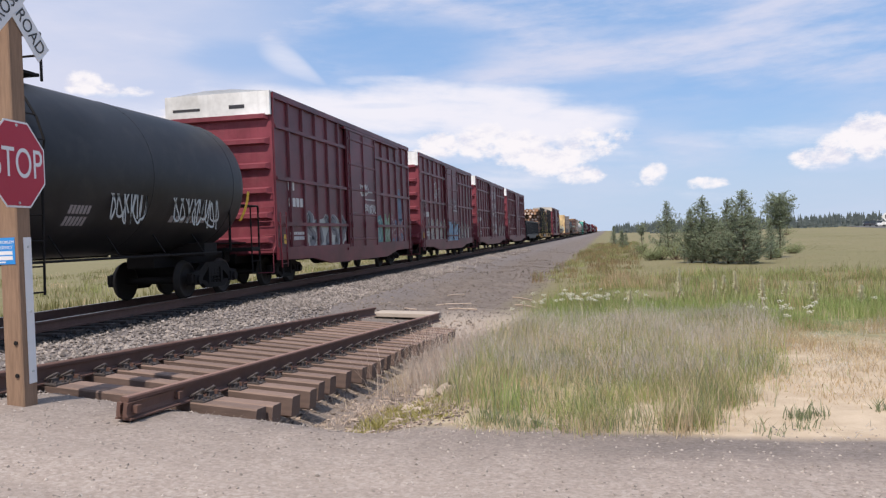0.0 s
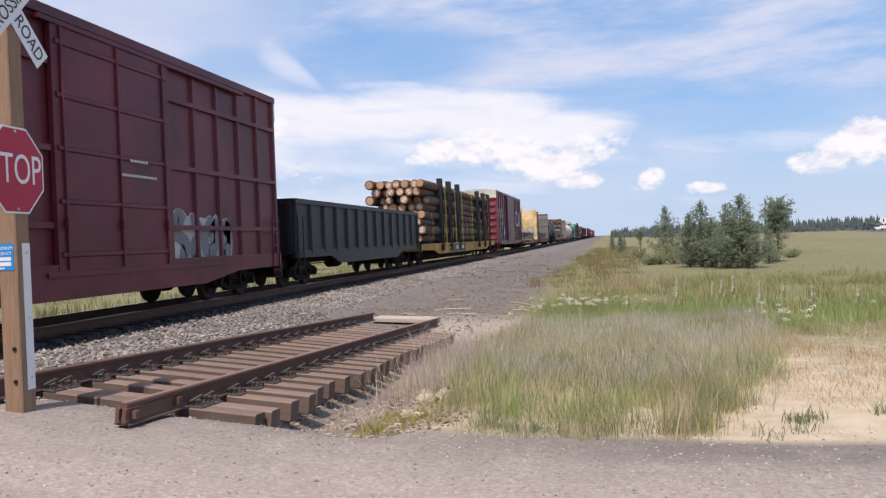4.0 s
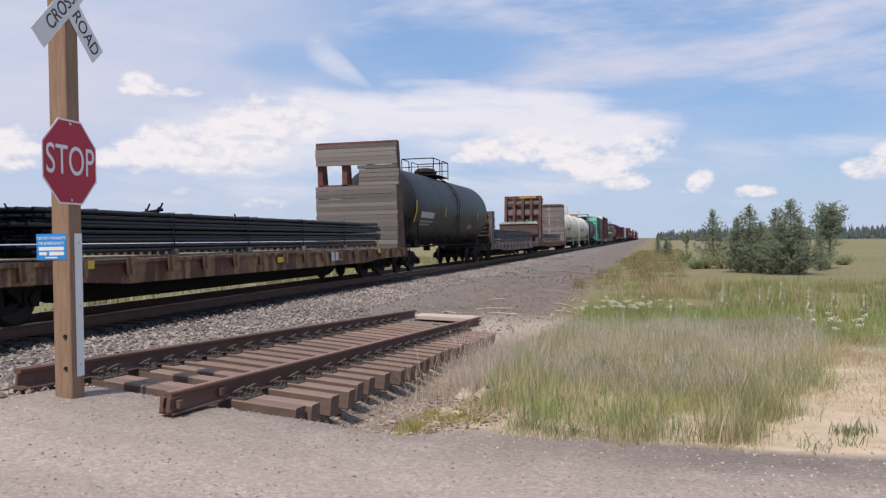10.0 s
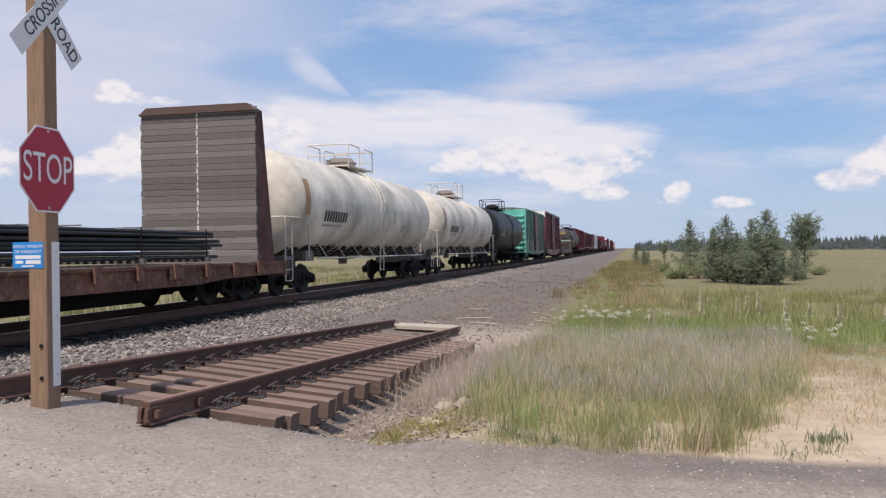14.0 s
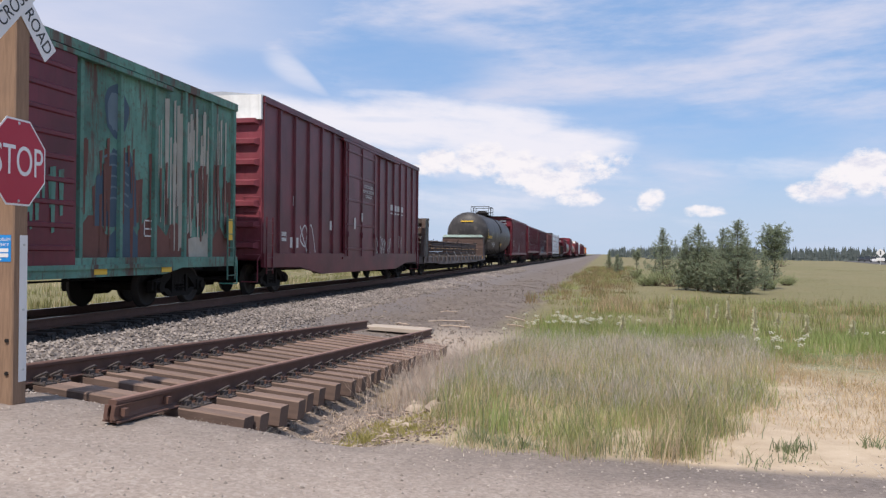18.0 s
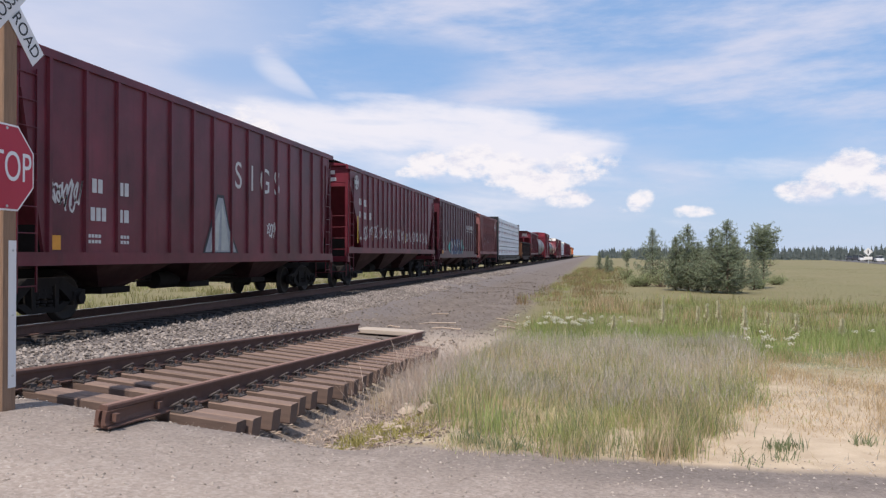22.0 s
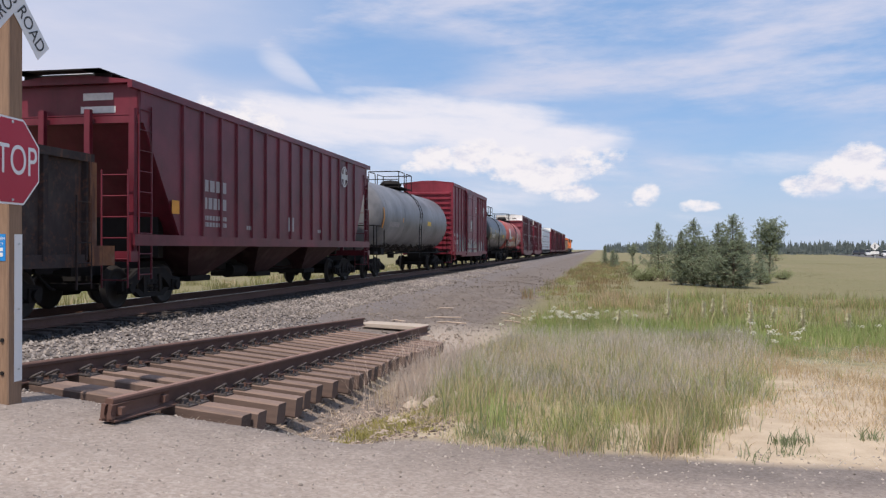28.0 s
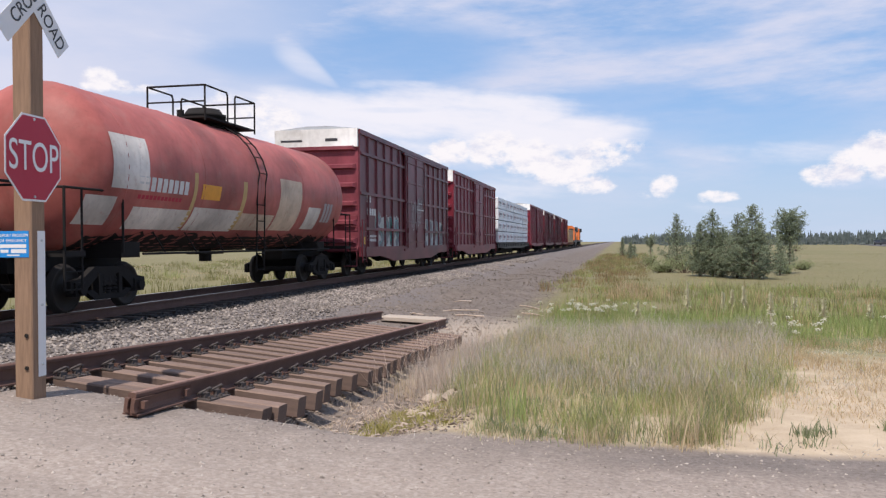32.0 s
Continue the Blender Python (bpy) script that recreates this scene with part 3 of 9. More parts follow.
def build_ground():
    def axis(dense_lo, dense_hi, d, far):
        pts = list(np.arange(dense_lo, dense_hi, d))
        s, p = d, dense_hi
        while p < far:
            pts.append(p)
            s *= 1.22
            p += s
        pts.append(far)
        s, p = d, dense_lo
        while p > -far:
            s *= 1.22
            p -= s
            pts.insert(0, max(p, -far))
        return pts
    xs, ys = axis(-14, 14, 0.2, 2500), axis(2, 30, 0.2, 2500)
    s = Shape()
    s.v = [(x, y, ground_z(x, y)) for y in ys for x in xs]
    n = len(xs)
    s.f = [(j * n + i, j * n + i + 1, (j + 1) * n + i + 1, (j + 1) * n + i) for j in range(len(ys) - 1) for i in range(n - 1)]
    s.s = [True] * len(s.f)

    def build(t, p):
        v = coords(t)
        sep = node(t, "ShaderNodeSeparateXYZ", [("Vector", v)])
        X, Y = sep.outputs[0], sep.outputs[1]
        wob = grain(t, v, 0.8, 5)

        def lin(a, b, sock, wobble=1.5):
            """0 to 1 as the coordinate goes from a to b, with an uneven border."""
            m = t.nodes.new("ShaderNodeMath")
            m.operation = "MULTIPLY_ADD"
            t.links.new(wob, m.inputs[0])
            m.inputs[1].default_value = wobble
            t.links.new(sock, m.inputs[2])
            r = t.nodes.new("ShaderNodeMapRange")
            t.links.new(m.outputs[0], r.inputs[0])
            r.inputs[1].default_value, r.inputs[2].default_value = a + wobble / 2, b + wobble / 2
            return r.outputs[0]

        def times(a, b):
            m = t.nodes.new("ShaderNodeMath")
            m.operation = "MULTIPLY"
            t.links.new(a, m.inputs[0])
            t.links.new(b, m.inputs[1])
            return m.outputs[0]
        fine = grain(t, v, 26, 8, 0.75)
        mid = grain(t, v, 3.0, 6, 0.65)
        big = grain(t, v, 0.05, 5)
        pebble = node(t, "ShaderNodeTexVoronoi", [("Vector", v)], Scale=38.0).outputs["Color"]
        pebble = node(t, "ShaderNodeSeparateColor", [("Color", pebble)]).outputs[0]
        gravel = ramp(t, fine, [(0.25, (0.18, 0.141, 0.118)), (0.5, (0.31, 0.254, 0.216)), (0.75, (0.44, 0.37, 0.318))])
        gravel = blend(t, ramp(t, pebble, [(0.55, (0, 0, 0)), (0.95, (0.5,) * 3)]), gravel, (0.47, 0.41, 0.36))
        gravel = blend(t, ramp(t, mid, [(0.45, (0, 0, 0)), (0.8, (0.45,) * 3)]), gravel, (0.34, 0.28, 0.235))
        gravel = blend(t, ramp(t, grain(t, coords(t, (0.3, 1.4, 1)), 0.7, 4), [(0.4, (0, 0, 0)), (0.7, (0.45,) * 3)]), gravel, (0.2, 0.165, 0.145))
        gravel = blend(t, times(lin(4.9, 6.2, Y, 1.0), ramp(t, mid, [(0.3, (0.25,) * 3), (0.6, (0.75,) * 3)])), gravel, ramp(t, fine, [(0.3, (0.1, 0.08, 0.068)), (0.7, (0.25, 0.205, 0.175))]))
        ballast = ramp(t, fine, [(0.3, (0.075, 0.064, 0.06)), (0.55, (0.18, 0.155, 0.145)), (0.8, (0.32, 0.285, 0.265))])
        ballast = blend(t, ramp(t, mid, [(0.4, (0, 0, 0)), (0.75, (0.5,) * 3)]), ballast, (0.16, 0.13, 0.115))
        sand = ramp(t, mid, [(0.3, (0.37, 0.285, 0.195)), (0.7, (0.52, 0.42, 0.305))])
        sand = blend(t, ramp(t, fine, [(0.6, (0, 0, 0)), (0.8, (0.4,) * 3)]), sand, (0.28, 0.2, 0.12))
        straw = ramp(t, mid, [(0.3, (0.28, 0.22, 0.14)), (0.7, (0.46, 0.38, 0.26))])
        straw = blend(t, ramp(t, fine, [(0.5, (0, 0, 0)), (0.75, (0.7,) * 3)]), straw, (0.2, 0.155, 0.09))
        meadow = blend(t, ramp(t, big, [(0.38, (0, 0, 0)), (0.62, (1, 1, 1))]), ramp(t, mid, [(0.3, (0.125, 0.117, 0.046)), (0.7, (0.19, 0.169, 0.073))]), ramp(t, mid, [(0.3, (0.15, 0.13, 0.062)), (0.7, (0.225, 0.188, 0.095))]))
        c = blend(t, lin(13, 19, Y), straw, meadow)
        c = blend(t, lin(-12.5, -14.0, X), c, meadow)
        c = blend(t, times(times(lin(-1.9, -0.7, X, 1.4), lin(12, 15.5, Y, 2)), lin(24, 19, Y, 3)), c, ramp(t, mid, [(0.3, (0.1, 0.115, 0.04)), (0.7, (0.19, 0.195, 0.075))]))
        c = blend(t, times(lin(0.0, 0.9, X, 1.6), lin(13.5, 9.0, Y, 3)), c, sand)
        c = blend(t, times(lin(-3.0, -4.4, X, 1.4), lin(-14.5, -13.0, X)), c, ballast)
        # dark strip along the rails: shade of the cars painted into the ground
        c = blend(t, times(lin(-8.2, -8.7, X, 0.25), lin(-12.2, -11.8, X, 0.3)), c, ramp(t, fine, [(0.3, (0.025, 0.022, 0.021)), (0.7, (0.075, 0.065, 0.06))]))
        soil = ramp(t, mid, [(0.3, (0.085, 0.066, 0.055)), (0.7, (0.19, 0.155, 0.13))])
        soil = blend(t, ramp(t, fine, [(0.5, (0, 0, 0)), (0.75, (0.6,) * 3)]), soil, (0.26, 0.215, 0.18))
        c = blend(t, times(times(lin(-3.7, -3.3, X, 0.3), lin(-1.5, -2.05, X, 0.5)), lin(12.0, 10.3, Y, 1.0)), c, ramp(t, fine, [(0.3, (0.1, 0.078, 0.063)), (0.7, (0.29, 0.232, 0.19))]))
        c = blend(t, times(times(lin(-6.6, -5.4, X, 1.6), lin(-2.0, -3.2, X, 1.2)), lin(17.0, 20.5, Y, 2.5)), c, soil)
        beige = ramp(t, fine, [(0.3, (0.24, 0.195, 0.16)), (0.7, (0.46, 0.385, 0.32))])
        c = blend(t, times(times(lin(-4.6, -3.6, X, 0.9), lin(-1.4, -2.2, X, 0.6)), times(lin(11.5, 13.5, Y, 1.5), lin(22.0, 18.0, Y, 3.0))), c, beige)
        damp = ramp(t, fine, [(0.3, (0.085, 0.07, 0.062)), (0.7, (0.22, 0.185, 0.165))])
        gravel = blend(t, times(times(lin(5.9, 6.35, Y, 0.4), lin(-1.2, 0.4, X, 0.8)), ramp(t, mid, [(0.25, (0.55,) * 3), (0.6, (0.95,) * 3)])), gravel, damp)
        c = blend(t, lin(6.82, 6.62, Y, 0.3), c, gravel)
        t.links.new(c, p.inputs["Base Color"])
        p.inputs["Roughness"].default_value = 0.95
        bump(t, p, fine, 0.5, 0.02)
    g = piece("ground", s, material("ground", build))
    tagged(g, "gravel road, ballast, sand and dry meadow reaching the horizon", "ground", kind="structure")


build_ground()


# ---- main track ----
def rail_profile(h=0.18, head=0.036, foot=0.07):
    return [(-foot, 0), (foot, 0), (foot, 0.012), (0.012, 0.035), (0.009, h - 0.045), (head, h - 0.035), (head, h - 0.008), (head - 0.008, h),
            (-head + 0.008, h), (-head, h - 0.008), (-head, h - 0.035), (-0.009, h - 0.045), (-0.012, 0.035), (-foot, 0.012)]


def main_track():
    track = tagged(thing("railway_track", "straight main line of worn steel rails on dark ties in ballast", "railway track"), kind="structure")
    s = Shape().prism(rail_profile(), "y", -900, 1600)
    m = s.mesh("rail")
    for x in (-0.7525, 0.7525):
        r = piece("rail", m, RAIL_RUST, track, at=(XC + x, 0, ZR - 0.18))
        piece("rail_head", Shape().box(-0.03, 0.03, -900, 1600, 0, 0.003).mesh("rail_head"), RAIL_TOP, r, "polished rail head", at=(0, 0, 0.18))
    tie = Shape().chamfered(-1.3, 1.3, -0.115, 0.115, -0.18, 0, 0.012).mesh("tie")
    for i in range(140):
        piece("tie", tie, TIE_DARK, track, at=Matrix.Translation((XC + random.uniform(-0.03, 0.03), 4 + i * 0.5, ZR - 0.185)) @ pose(0, 0, 0, 0, 0, random.uniform(-0.8, 0.8)))
    far = Shape()
    for y in list(np.arange(-60, 3.6, 0.5)) + list(np.arange(74, 420, 0.5)):
        far.box(XC - 1.3, XC + 1.3, y - 0.115, y + 0.115, ZR - 0.36, ZR - 0.185)
    tagged(piece("tie_row", far, TIE_DARK, track), kind="stuff")


main_track()


def stone_mesh(s, x, y, z, r):
    """An uneven eight-faced stone."""
    k = [r * random.uniform(0.6, 1.15) for _ in range(6)]
    a = random.uniform(0, 1.57)
    c, q = math.cos(a), math.sin(a)
    n = len(s.v)
    s.v += [(x + k[0] * c, y + k[0] * q, z), (x - k[1] * q, y + k[1] * c, z + r * random.uniform(-0.3, 0.3)), (x - k[2] * c, y - k[2] * q, z), (x + k[3] * q, y - k[3] * c, z + r * random.uniform(-0.3, 0.3)), (x + r * random.uniform(-0.4, 0.4), y + r * random.uniform(-0.4, 0.4), z + k[4] * 0.8), (x, y, z - k[5] * 0.7)]
    s.f += [tuple(n + i for i in q) for q in ((0, 1, 4), (1, 2, 4), (2, 3, 4), (3, 0, 4), (1, 0, 5), (2, 1, 5), (3, 2, 5), (0, 3, 5))]
    s.s += [False] * 8


def ballast_stones():
    s, o, b = Shape(), Shape(), Shape()
    for _ in range(17000):
        y = 3.5 + 34 * random.random() ** 1.5
        x = random.uniform(-9.45, -5.2 - 1.7 * step(13, 21, y))
        # stones close to the rails go to the shade-coloured mesh
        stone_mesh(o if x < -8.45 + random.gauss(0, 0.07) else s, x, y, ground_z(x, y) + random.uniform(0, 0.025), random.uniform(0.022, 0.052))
    for _ in range(9000):
        y = 18 + 70 * random.random() ** 1.6
        x = random.uniform(-9.3, -2.6) if random.random() < 0.12 else random.uniform(-9.3, -6.8)
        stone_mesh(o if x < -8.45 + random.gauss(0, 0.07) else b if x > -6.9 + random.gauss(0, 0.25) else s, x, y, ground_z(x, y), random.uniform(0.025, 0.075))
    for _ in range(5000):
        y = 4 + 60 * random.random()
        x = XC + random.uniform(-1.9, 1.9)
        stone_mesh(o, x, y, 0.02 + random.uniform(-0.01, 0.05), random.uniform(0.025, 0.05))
    for _ in range(9000):
        y = 12 + 42 * random.random() ** 1.4
        x = random.uniform(-7.4, -2.3)
        stone_mesh(s if y < 16.5 + random.gauss(0, 1.5) else b, x, y, ground_z(x, y), random.uniform(0.01, 0.04))
    m = bpy.data.meshes.new("bank_stones")
    m.from_pydata(b.v, [], b.f)
    tagged(piece("bank_stones", m, BANK_STONE), "brown stones and clods on the slope below the track", "gravel", kind="stuff")
    m = bpy.data.meshes.new("ballast_stones")
    m.from_pydata(s.v, [], s.f)
    tagged(piece("ballast_stones", m, STONE), "loose grey crushed-rock ballast beside the rails", "ballast", kind="stuff")
    m = bpy.data.meshes.new("oily_ballast")
    m.from_pydata(o.v, [], o.f)
    tagged(piece("oily_ballast", m, SHADED_STONE), "ballast between and beside the rails, coloured dark as in the train's shade", "ballast", kind="stuff")
    r = Shape()
    for _ in range(5200):
        y = random.uniform(3.0, 7.2)
        x = random.uniform(-5.5, 6)
        stone_mesh(r, x, y, ground_z(x, y), random.uniform(0.006, 0.018))
    m = bpy.data.meshes.new("road_gravel")
    m.from_pydata(r.v, [], r.f)
    tagged(piece("road_gravel", m, ROAD_STONE), "loose gravel lying on the unpaved road", "gravel", kind="stuff")


ballast_stones()


# ---- track panel lying beside the road ----
CLIP_STEEL = plain("dull_clip_steel", (0.075, 0.06, 0.055), 0.7)


def track_panel():
    d = Vector((0.003, 1, -0.0439)).normalized()
    n = Vector((1, 0, -0.1)).cross(d).normalized()
    sx = d.cross(n)
    m = Matrix((sx, d, n)).transposed().to_4x4()
    m.translation = (-3.79, 5.8, 0.27)
    panel = thing("track_panel", "loose length of rusty rails on brown timber ties", "railway track", m)
    rail = Shape().prism(rail_profile(), "y", 0, 12.0).mesh("panel_rail")
    for x, y in ((0, 0), (-1.505, 0.05)):
        piece("rail", rail, RAIL_RUST, panel, at=(x, y, -0.18))
    tie = Shape().chamfered(-2.08, 0.72, -0.1, 0.1, -0.38, -0.18, 0.014).mesh("panel_tie")
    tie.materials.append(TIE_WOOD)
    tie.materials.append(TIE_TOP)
    # upward faces get the lit tone
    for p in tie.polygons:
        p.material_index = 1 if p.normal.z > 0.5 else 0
    clip = Shape().box(-0.2, 0.2, -0.09, 0.09, -0.18, -0.166)
    for sx_ in (-1, 1):
        # a spring clip: shoulder, bent bar over the rail foot, upright loop
        clip.box(sx_ * 0.1 - 0.022, sx_ * 0.1 + 0.022, -0.045, 0.045, -0.166, -0.125)
        clip.rod([(sx_ * 0.05, -0.055, -0.145), (sx_ * 0.08, -0.07, -0.12), (sx_ * 0.125, -0.045, -0.088), (sx_ * 0.135, 0.0, -0.075), (sx_ * 0.125, 0.045, -0.088), (sx_ * 0.085, 0.065, -0.125), (sx_ * 0.05, 0.03, -0.148)], 0.012, 6)
        for y in (-0.06, 0.06):
            clip.tube((sx_ * 0.172, y, -0.168), (sx_ * 0.172, y, -0.145), 0.016, 6)
    clip = clip.mesh("tie_plate")
    anchor = Shape().box(-0.1, 0.1, -0.02, 0.02, -0.19, -0.14).mesh("rail_anchor")
    for i in range(22):
        y = (1.02, 1.235)[i] if i < 2 else 1.3 + (i - 1) * 0.455 + random.uniform(-0.02, 0.02)
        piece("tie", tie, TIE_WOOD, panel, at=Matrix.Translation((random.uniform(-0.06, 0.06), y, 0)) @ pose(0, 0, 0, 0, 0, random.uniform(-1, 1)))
        for x in (0, -1.505):
            piece("tie_plate", clip, CLIP_STEEL, panel, at=(x, y, 0))
            piece("rail_anchor", anchor, RAIL_RUST, panel, at=(x, y + 0.17, 0))
    # joint bars bolted to the rail's end, the near one sprung a little way off the web
    for x0, x1, turn in ((0.014, 0.045, 2.2), (-0.045, -0.014, 0)):
        j = Shape().prism([(x0, -0.152), (x1 + 0.012, -0.152), (x1, -0.12), (x1, -0.07), (x1 + 0.008, -0.042), (x0, -0.038)], "y", 0.0, 0.92)
        bar = piece("joint_bar", j, RAIL_RUST, panel, at=Matrix.Translation((0, -0.03, 0)) @ pose(0, 0, 0, 0, 0, turn))
        for y in (0.1, 0.8) if x0 > 0 else ():
            piece("bolt", Shape().box(x1, x1 + 0.05, y - 0.03, y + 0.03, -0.125, -0.065), RAIL_RUST, bar)
    piece("rail_wear", Shape().box(-0.022, 0.022, 0.0, 11.9, 0.0005, 0.0025), WORN_HEAD, panel, "paler worn strip along the rail head")


WORN_HEAD = plain("worn_rail_head", (0.27, 0.16, 0.125), 0.7, 0.2, 0.4, 5.0)
track_panel()


# ---- crossing sign ----
def crossing_sign():
    px, py, pz = -4.82, 5.95, 0.15
    post = thing("crossing_sign", "brown timber post with crossbuck and red stop sign at the crossing", "road sign", (px, py, pz))
    piece("post", Shape().prism([(-0.1, -0.075), (-0.09, -0.085), (0.06, -0.085), (0.07, -0.075), (0.07, 0.075), (0.06, 0.085), (-0.09, 0.085), (-0.1, 0.075)], "z", -0.4, 3.78), POST_WOOD, post)
    k = 0.715 / 2
    oc = [(k * math.cos(math.radians(22.5 + 45 * i)) / math.cos(math.radians(22.5)), k * math.sin(math.radians(22.5 + 45 * i)) / math.cos(math.radians(22.5))) for i in range(8)]
    stop = piece("stop_sign", Shape().prism(oc, "x", 0.0, 0.004), SIGN_WHITE, post, at=Matrix.Translation((0.078, -0.057, 2.022)) @ pose(0, 0, 0, 0, 0, 3.3))
    piece("red_face", Shape().prism([(a * 0.955, b * 0.955) for a, b in oc], "x", 0.004, 0.006), SIGN_RED, stop)
    piece("lettering", lettering("STOP", 0.32, 0.001), SIGN_WHITE, stop, at=Matrix.Translation((0.0085, 0, 0)) @ pose(0, 0, 0, 0, 0, 90) @ Matrix.Diagonal((0.84, 1, 1.1, 1)))
    for z in (0.32, -0.32):
        piece("bolt", Shape().tube((0.004, 0, z), (0.014, 0, z), 0.012, 6), GALV, stop)
    for turn, word in ((47, "ROAD"), (-47, "CROSSING")):
        b = piece("crossbuck_blade", Shape().box(0, 0.004, -0.545, 0.545, -0.097, 0.097), SIGN_WHITE, post, at=Matrix.Translation((0.075 + (0.006 if turn < 0 else 0), -0.04, 3.385)) @ pose(0, 0, 0, -turn, 0, 0))
        w = {"ROAD": (("ROAD", 0.31), ("RAIL", -0.31)), "CROSSING": (("CROSSING", -0.02),)}[word]
        for txt, at in w:
            piece("lettering", lettering(txt, 0.165, 0.001), SIGN_BLACK, b, at=Matrix.Translation((0.0065, at, 0)) @ pose(0, 0, 0, 0, 0, 90) @ Matrix.Diagonal((0.88, 1, 1, 1)))
    blue = piece("emergency_sign", Shape().box(-0.147, 0.147, -0.003, 0, -0.11, 0.11), SIGN_BLUE, post, at=(-0.1, -0.086, 1.31))
    for txt, z, sz in (("REPORT PROBLEM", 0.072, 0.035), ("OR EMERGENCY", 0.028, 0.035)):
        piece("lettering", lettering(txt, sz, 0.0006), SIGN_WHITE, blue, at=(0, -0.0045, z))
    for z, x0, x1, h in ((-0.016, -0.125, 0.125, 0.03), (-0.058, -0.02, 0.125, 0.032), (-0.058, -0.12, -0.045, 0.026), (-0.092, -0.06, 0.06, 0.012)):
        piece("text_bar", Shape().box(x0, x1, -0.0045, -0.0032, z - h / 2, z + h / 2), SIGN_WHITE, blue)
    strip = piece("reflective_strip", Shape().box(0.0, 0.004, -0.045, 0.045, 0.2, 1.42), SIGN_WHITE, post, at=(0.0705, 0.03, 0))
    for z in (0.3, 0.8, 1.34):
        piece("bolt", Shape().tube((0.004, 0, z), (0.012, 0, z), 0.01, 6), GALV, strip)
    for z in (0.28, 0.55):
        piece("bolt", Shape().tube((0.02, -0.085, z), (0.02, -0.097, z), 0.018, 6), DARK_STEEL, post)


crossing_sign()

# ---- freight train ----
CARS = []            # things that ride on the main track: object, place along it at the start
HALF = 1.55          # half width of most cars
STORE = {}


def shared(key, make):
    if key not in STORE:
        STORE[key] = make().mesh(key)
    return STORE[key]


def wheel_shape():
    return Shape().lathe([(-0.06, 0.41), (-0.045, 0.45), (-0.02, 0.45), (-0.015, 0.42), (0.06, 0.41), (0.065, 0.36), (0.04, 0.34), (0.03, 0.18), (0.08, 0.14), (0.09, 0.0)], 0, 0.42, 24, "x")


def side_frame_shape():
    s = Shape()
    arch = [(-1.12, 0.36), (-1.12, 0.56), (-0.75, 0.62), (-0.45, 0.8), (0.45, 0.8), (0.75, 0.62), (1.12, 0.56), (1.12, 0.36), (0.7, 0.36), (0.42, 0.2), (-0.42, 0.2), (-0.7, 0.36)]
    s.prism(arch[:4] + [(-0.34, 0.64), (-0.6, 0.46)] + [arch[11]], "x", -0.06, 0.06)
    s.prism([(0.45, 0.8), (0.75, 0.62), (1.12, 0.56), (1.12, 0.36), (0.7, 0.36), (0.6, 0.46), (0.34, 0.64)], "x", -0.06, 0.06)
    s.prism([(-0.45, 0.8), (0.45, 0.8), (0.34, 0.66), (-0.34, 0.66)], "x", -0.06, 0.06)
    s.prism([(-0.7, 0.36), (-0.42, 0.2), (0.42, 0.2), (0.7, 0.36), (0.5, 0.38), (0.34, 0.3), (-0.34, 0.3), (-0.5, 0.38)], "x", -0.06, 0.06)
    for y in (-0.89, 0.89):
        s.box(-0.1, 0.1, y - 0.15, y + 0.15, 0.3, 0.54)
        s.tube((0.06, y, 0.42), (0.16, y, 0.42), 0.1, 12)
    for y in (-0.3, 0.3):
        s.box(-0.08, 0.08, y - 0.05, y + 0.05, 0.28, 0.68)
    return s


def springs_shape():
    s = Shape()
    for y in (-0.17, 0, 0.17):
        for k in range(5):
            s.tube((0, y, 0.31 + k * 0.065), (0, y, 0.35 + k * 0.065), 0.075 if k % 2 else 0.065, 8)
    return s


def truck(car, y):
    """Two axles in cast side frames, at y along the car."""
    t = piece("truck", shared("truck_bolster", lambda: Shape().chamfered(-1.05, 1.05, -0.2, 0.2, 0.46, 0.78, 0.05).tube((0, 0, 0.78), (0, 0, 0.92), 0.2, 12)), DARK_STEEL, car, at=(0, y, 0))
    for a in (-0.89, 0.89):
        piece("axle", shared("axle", lambda: Shape().tube((-0.9, 0, 0.42), (0.9, 0, 0.42), 0.08, 10)), DARK_STEEL, t, at=(0, a, 0))
        for sd in (-1, 1):
            piece("wheel", shared("wheel", wheel_shape), TREAD, t, at=Matrix.Translation((0.7525 * sd, a, 0)) @ pose(0, 0, 0, 0, 0, 0 if sd > 0 else 180))
    for sd in (-1, 1):
        piece("side_frame", shared("side_frame", side_frame_shape), DARK_STEEL, t, at=(1.0 * sd, 0, 0))
        tagged(piece("spring_nest", shared("spring_nest", springs_shape), DARK_STEEL, t, at=(1.0 * sd, 0, 0)), kind="stuff")
    piece("brake_beam", shared("brake_beam", lambda: Shape().tube((-0.8, 0.4, 0.35), (0.8, 0.4, 0.35), 0.04, 6).tube((-0.8, -0.4, 0.35), (0.8, -0.4, 0.35), 0.04, 6)), DARK_STEEL, t)


def coupler(car, y, way):
    s = lambda: Shape().box(-0.1, 0.1, 0, 0.55, 0.78, 0.98).chamfered(-0.17, 0.17, 0.5, 0.82, 0.72, 1.04, 0.06).rod([(0.3, 0.2, 0.7), (0.35, 0.5, 0.45), (0.2, 0.8, 0.42)], 0.025)
    piece("coupler", shared("coupler", s), DARK_STEEL, car, at=Matrix.Translation((0, y, 0)) @ pose(0, 0, 0, 0, 0, 0 if way > 0 else 180))


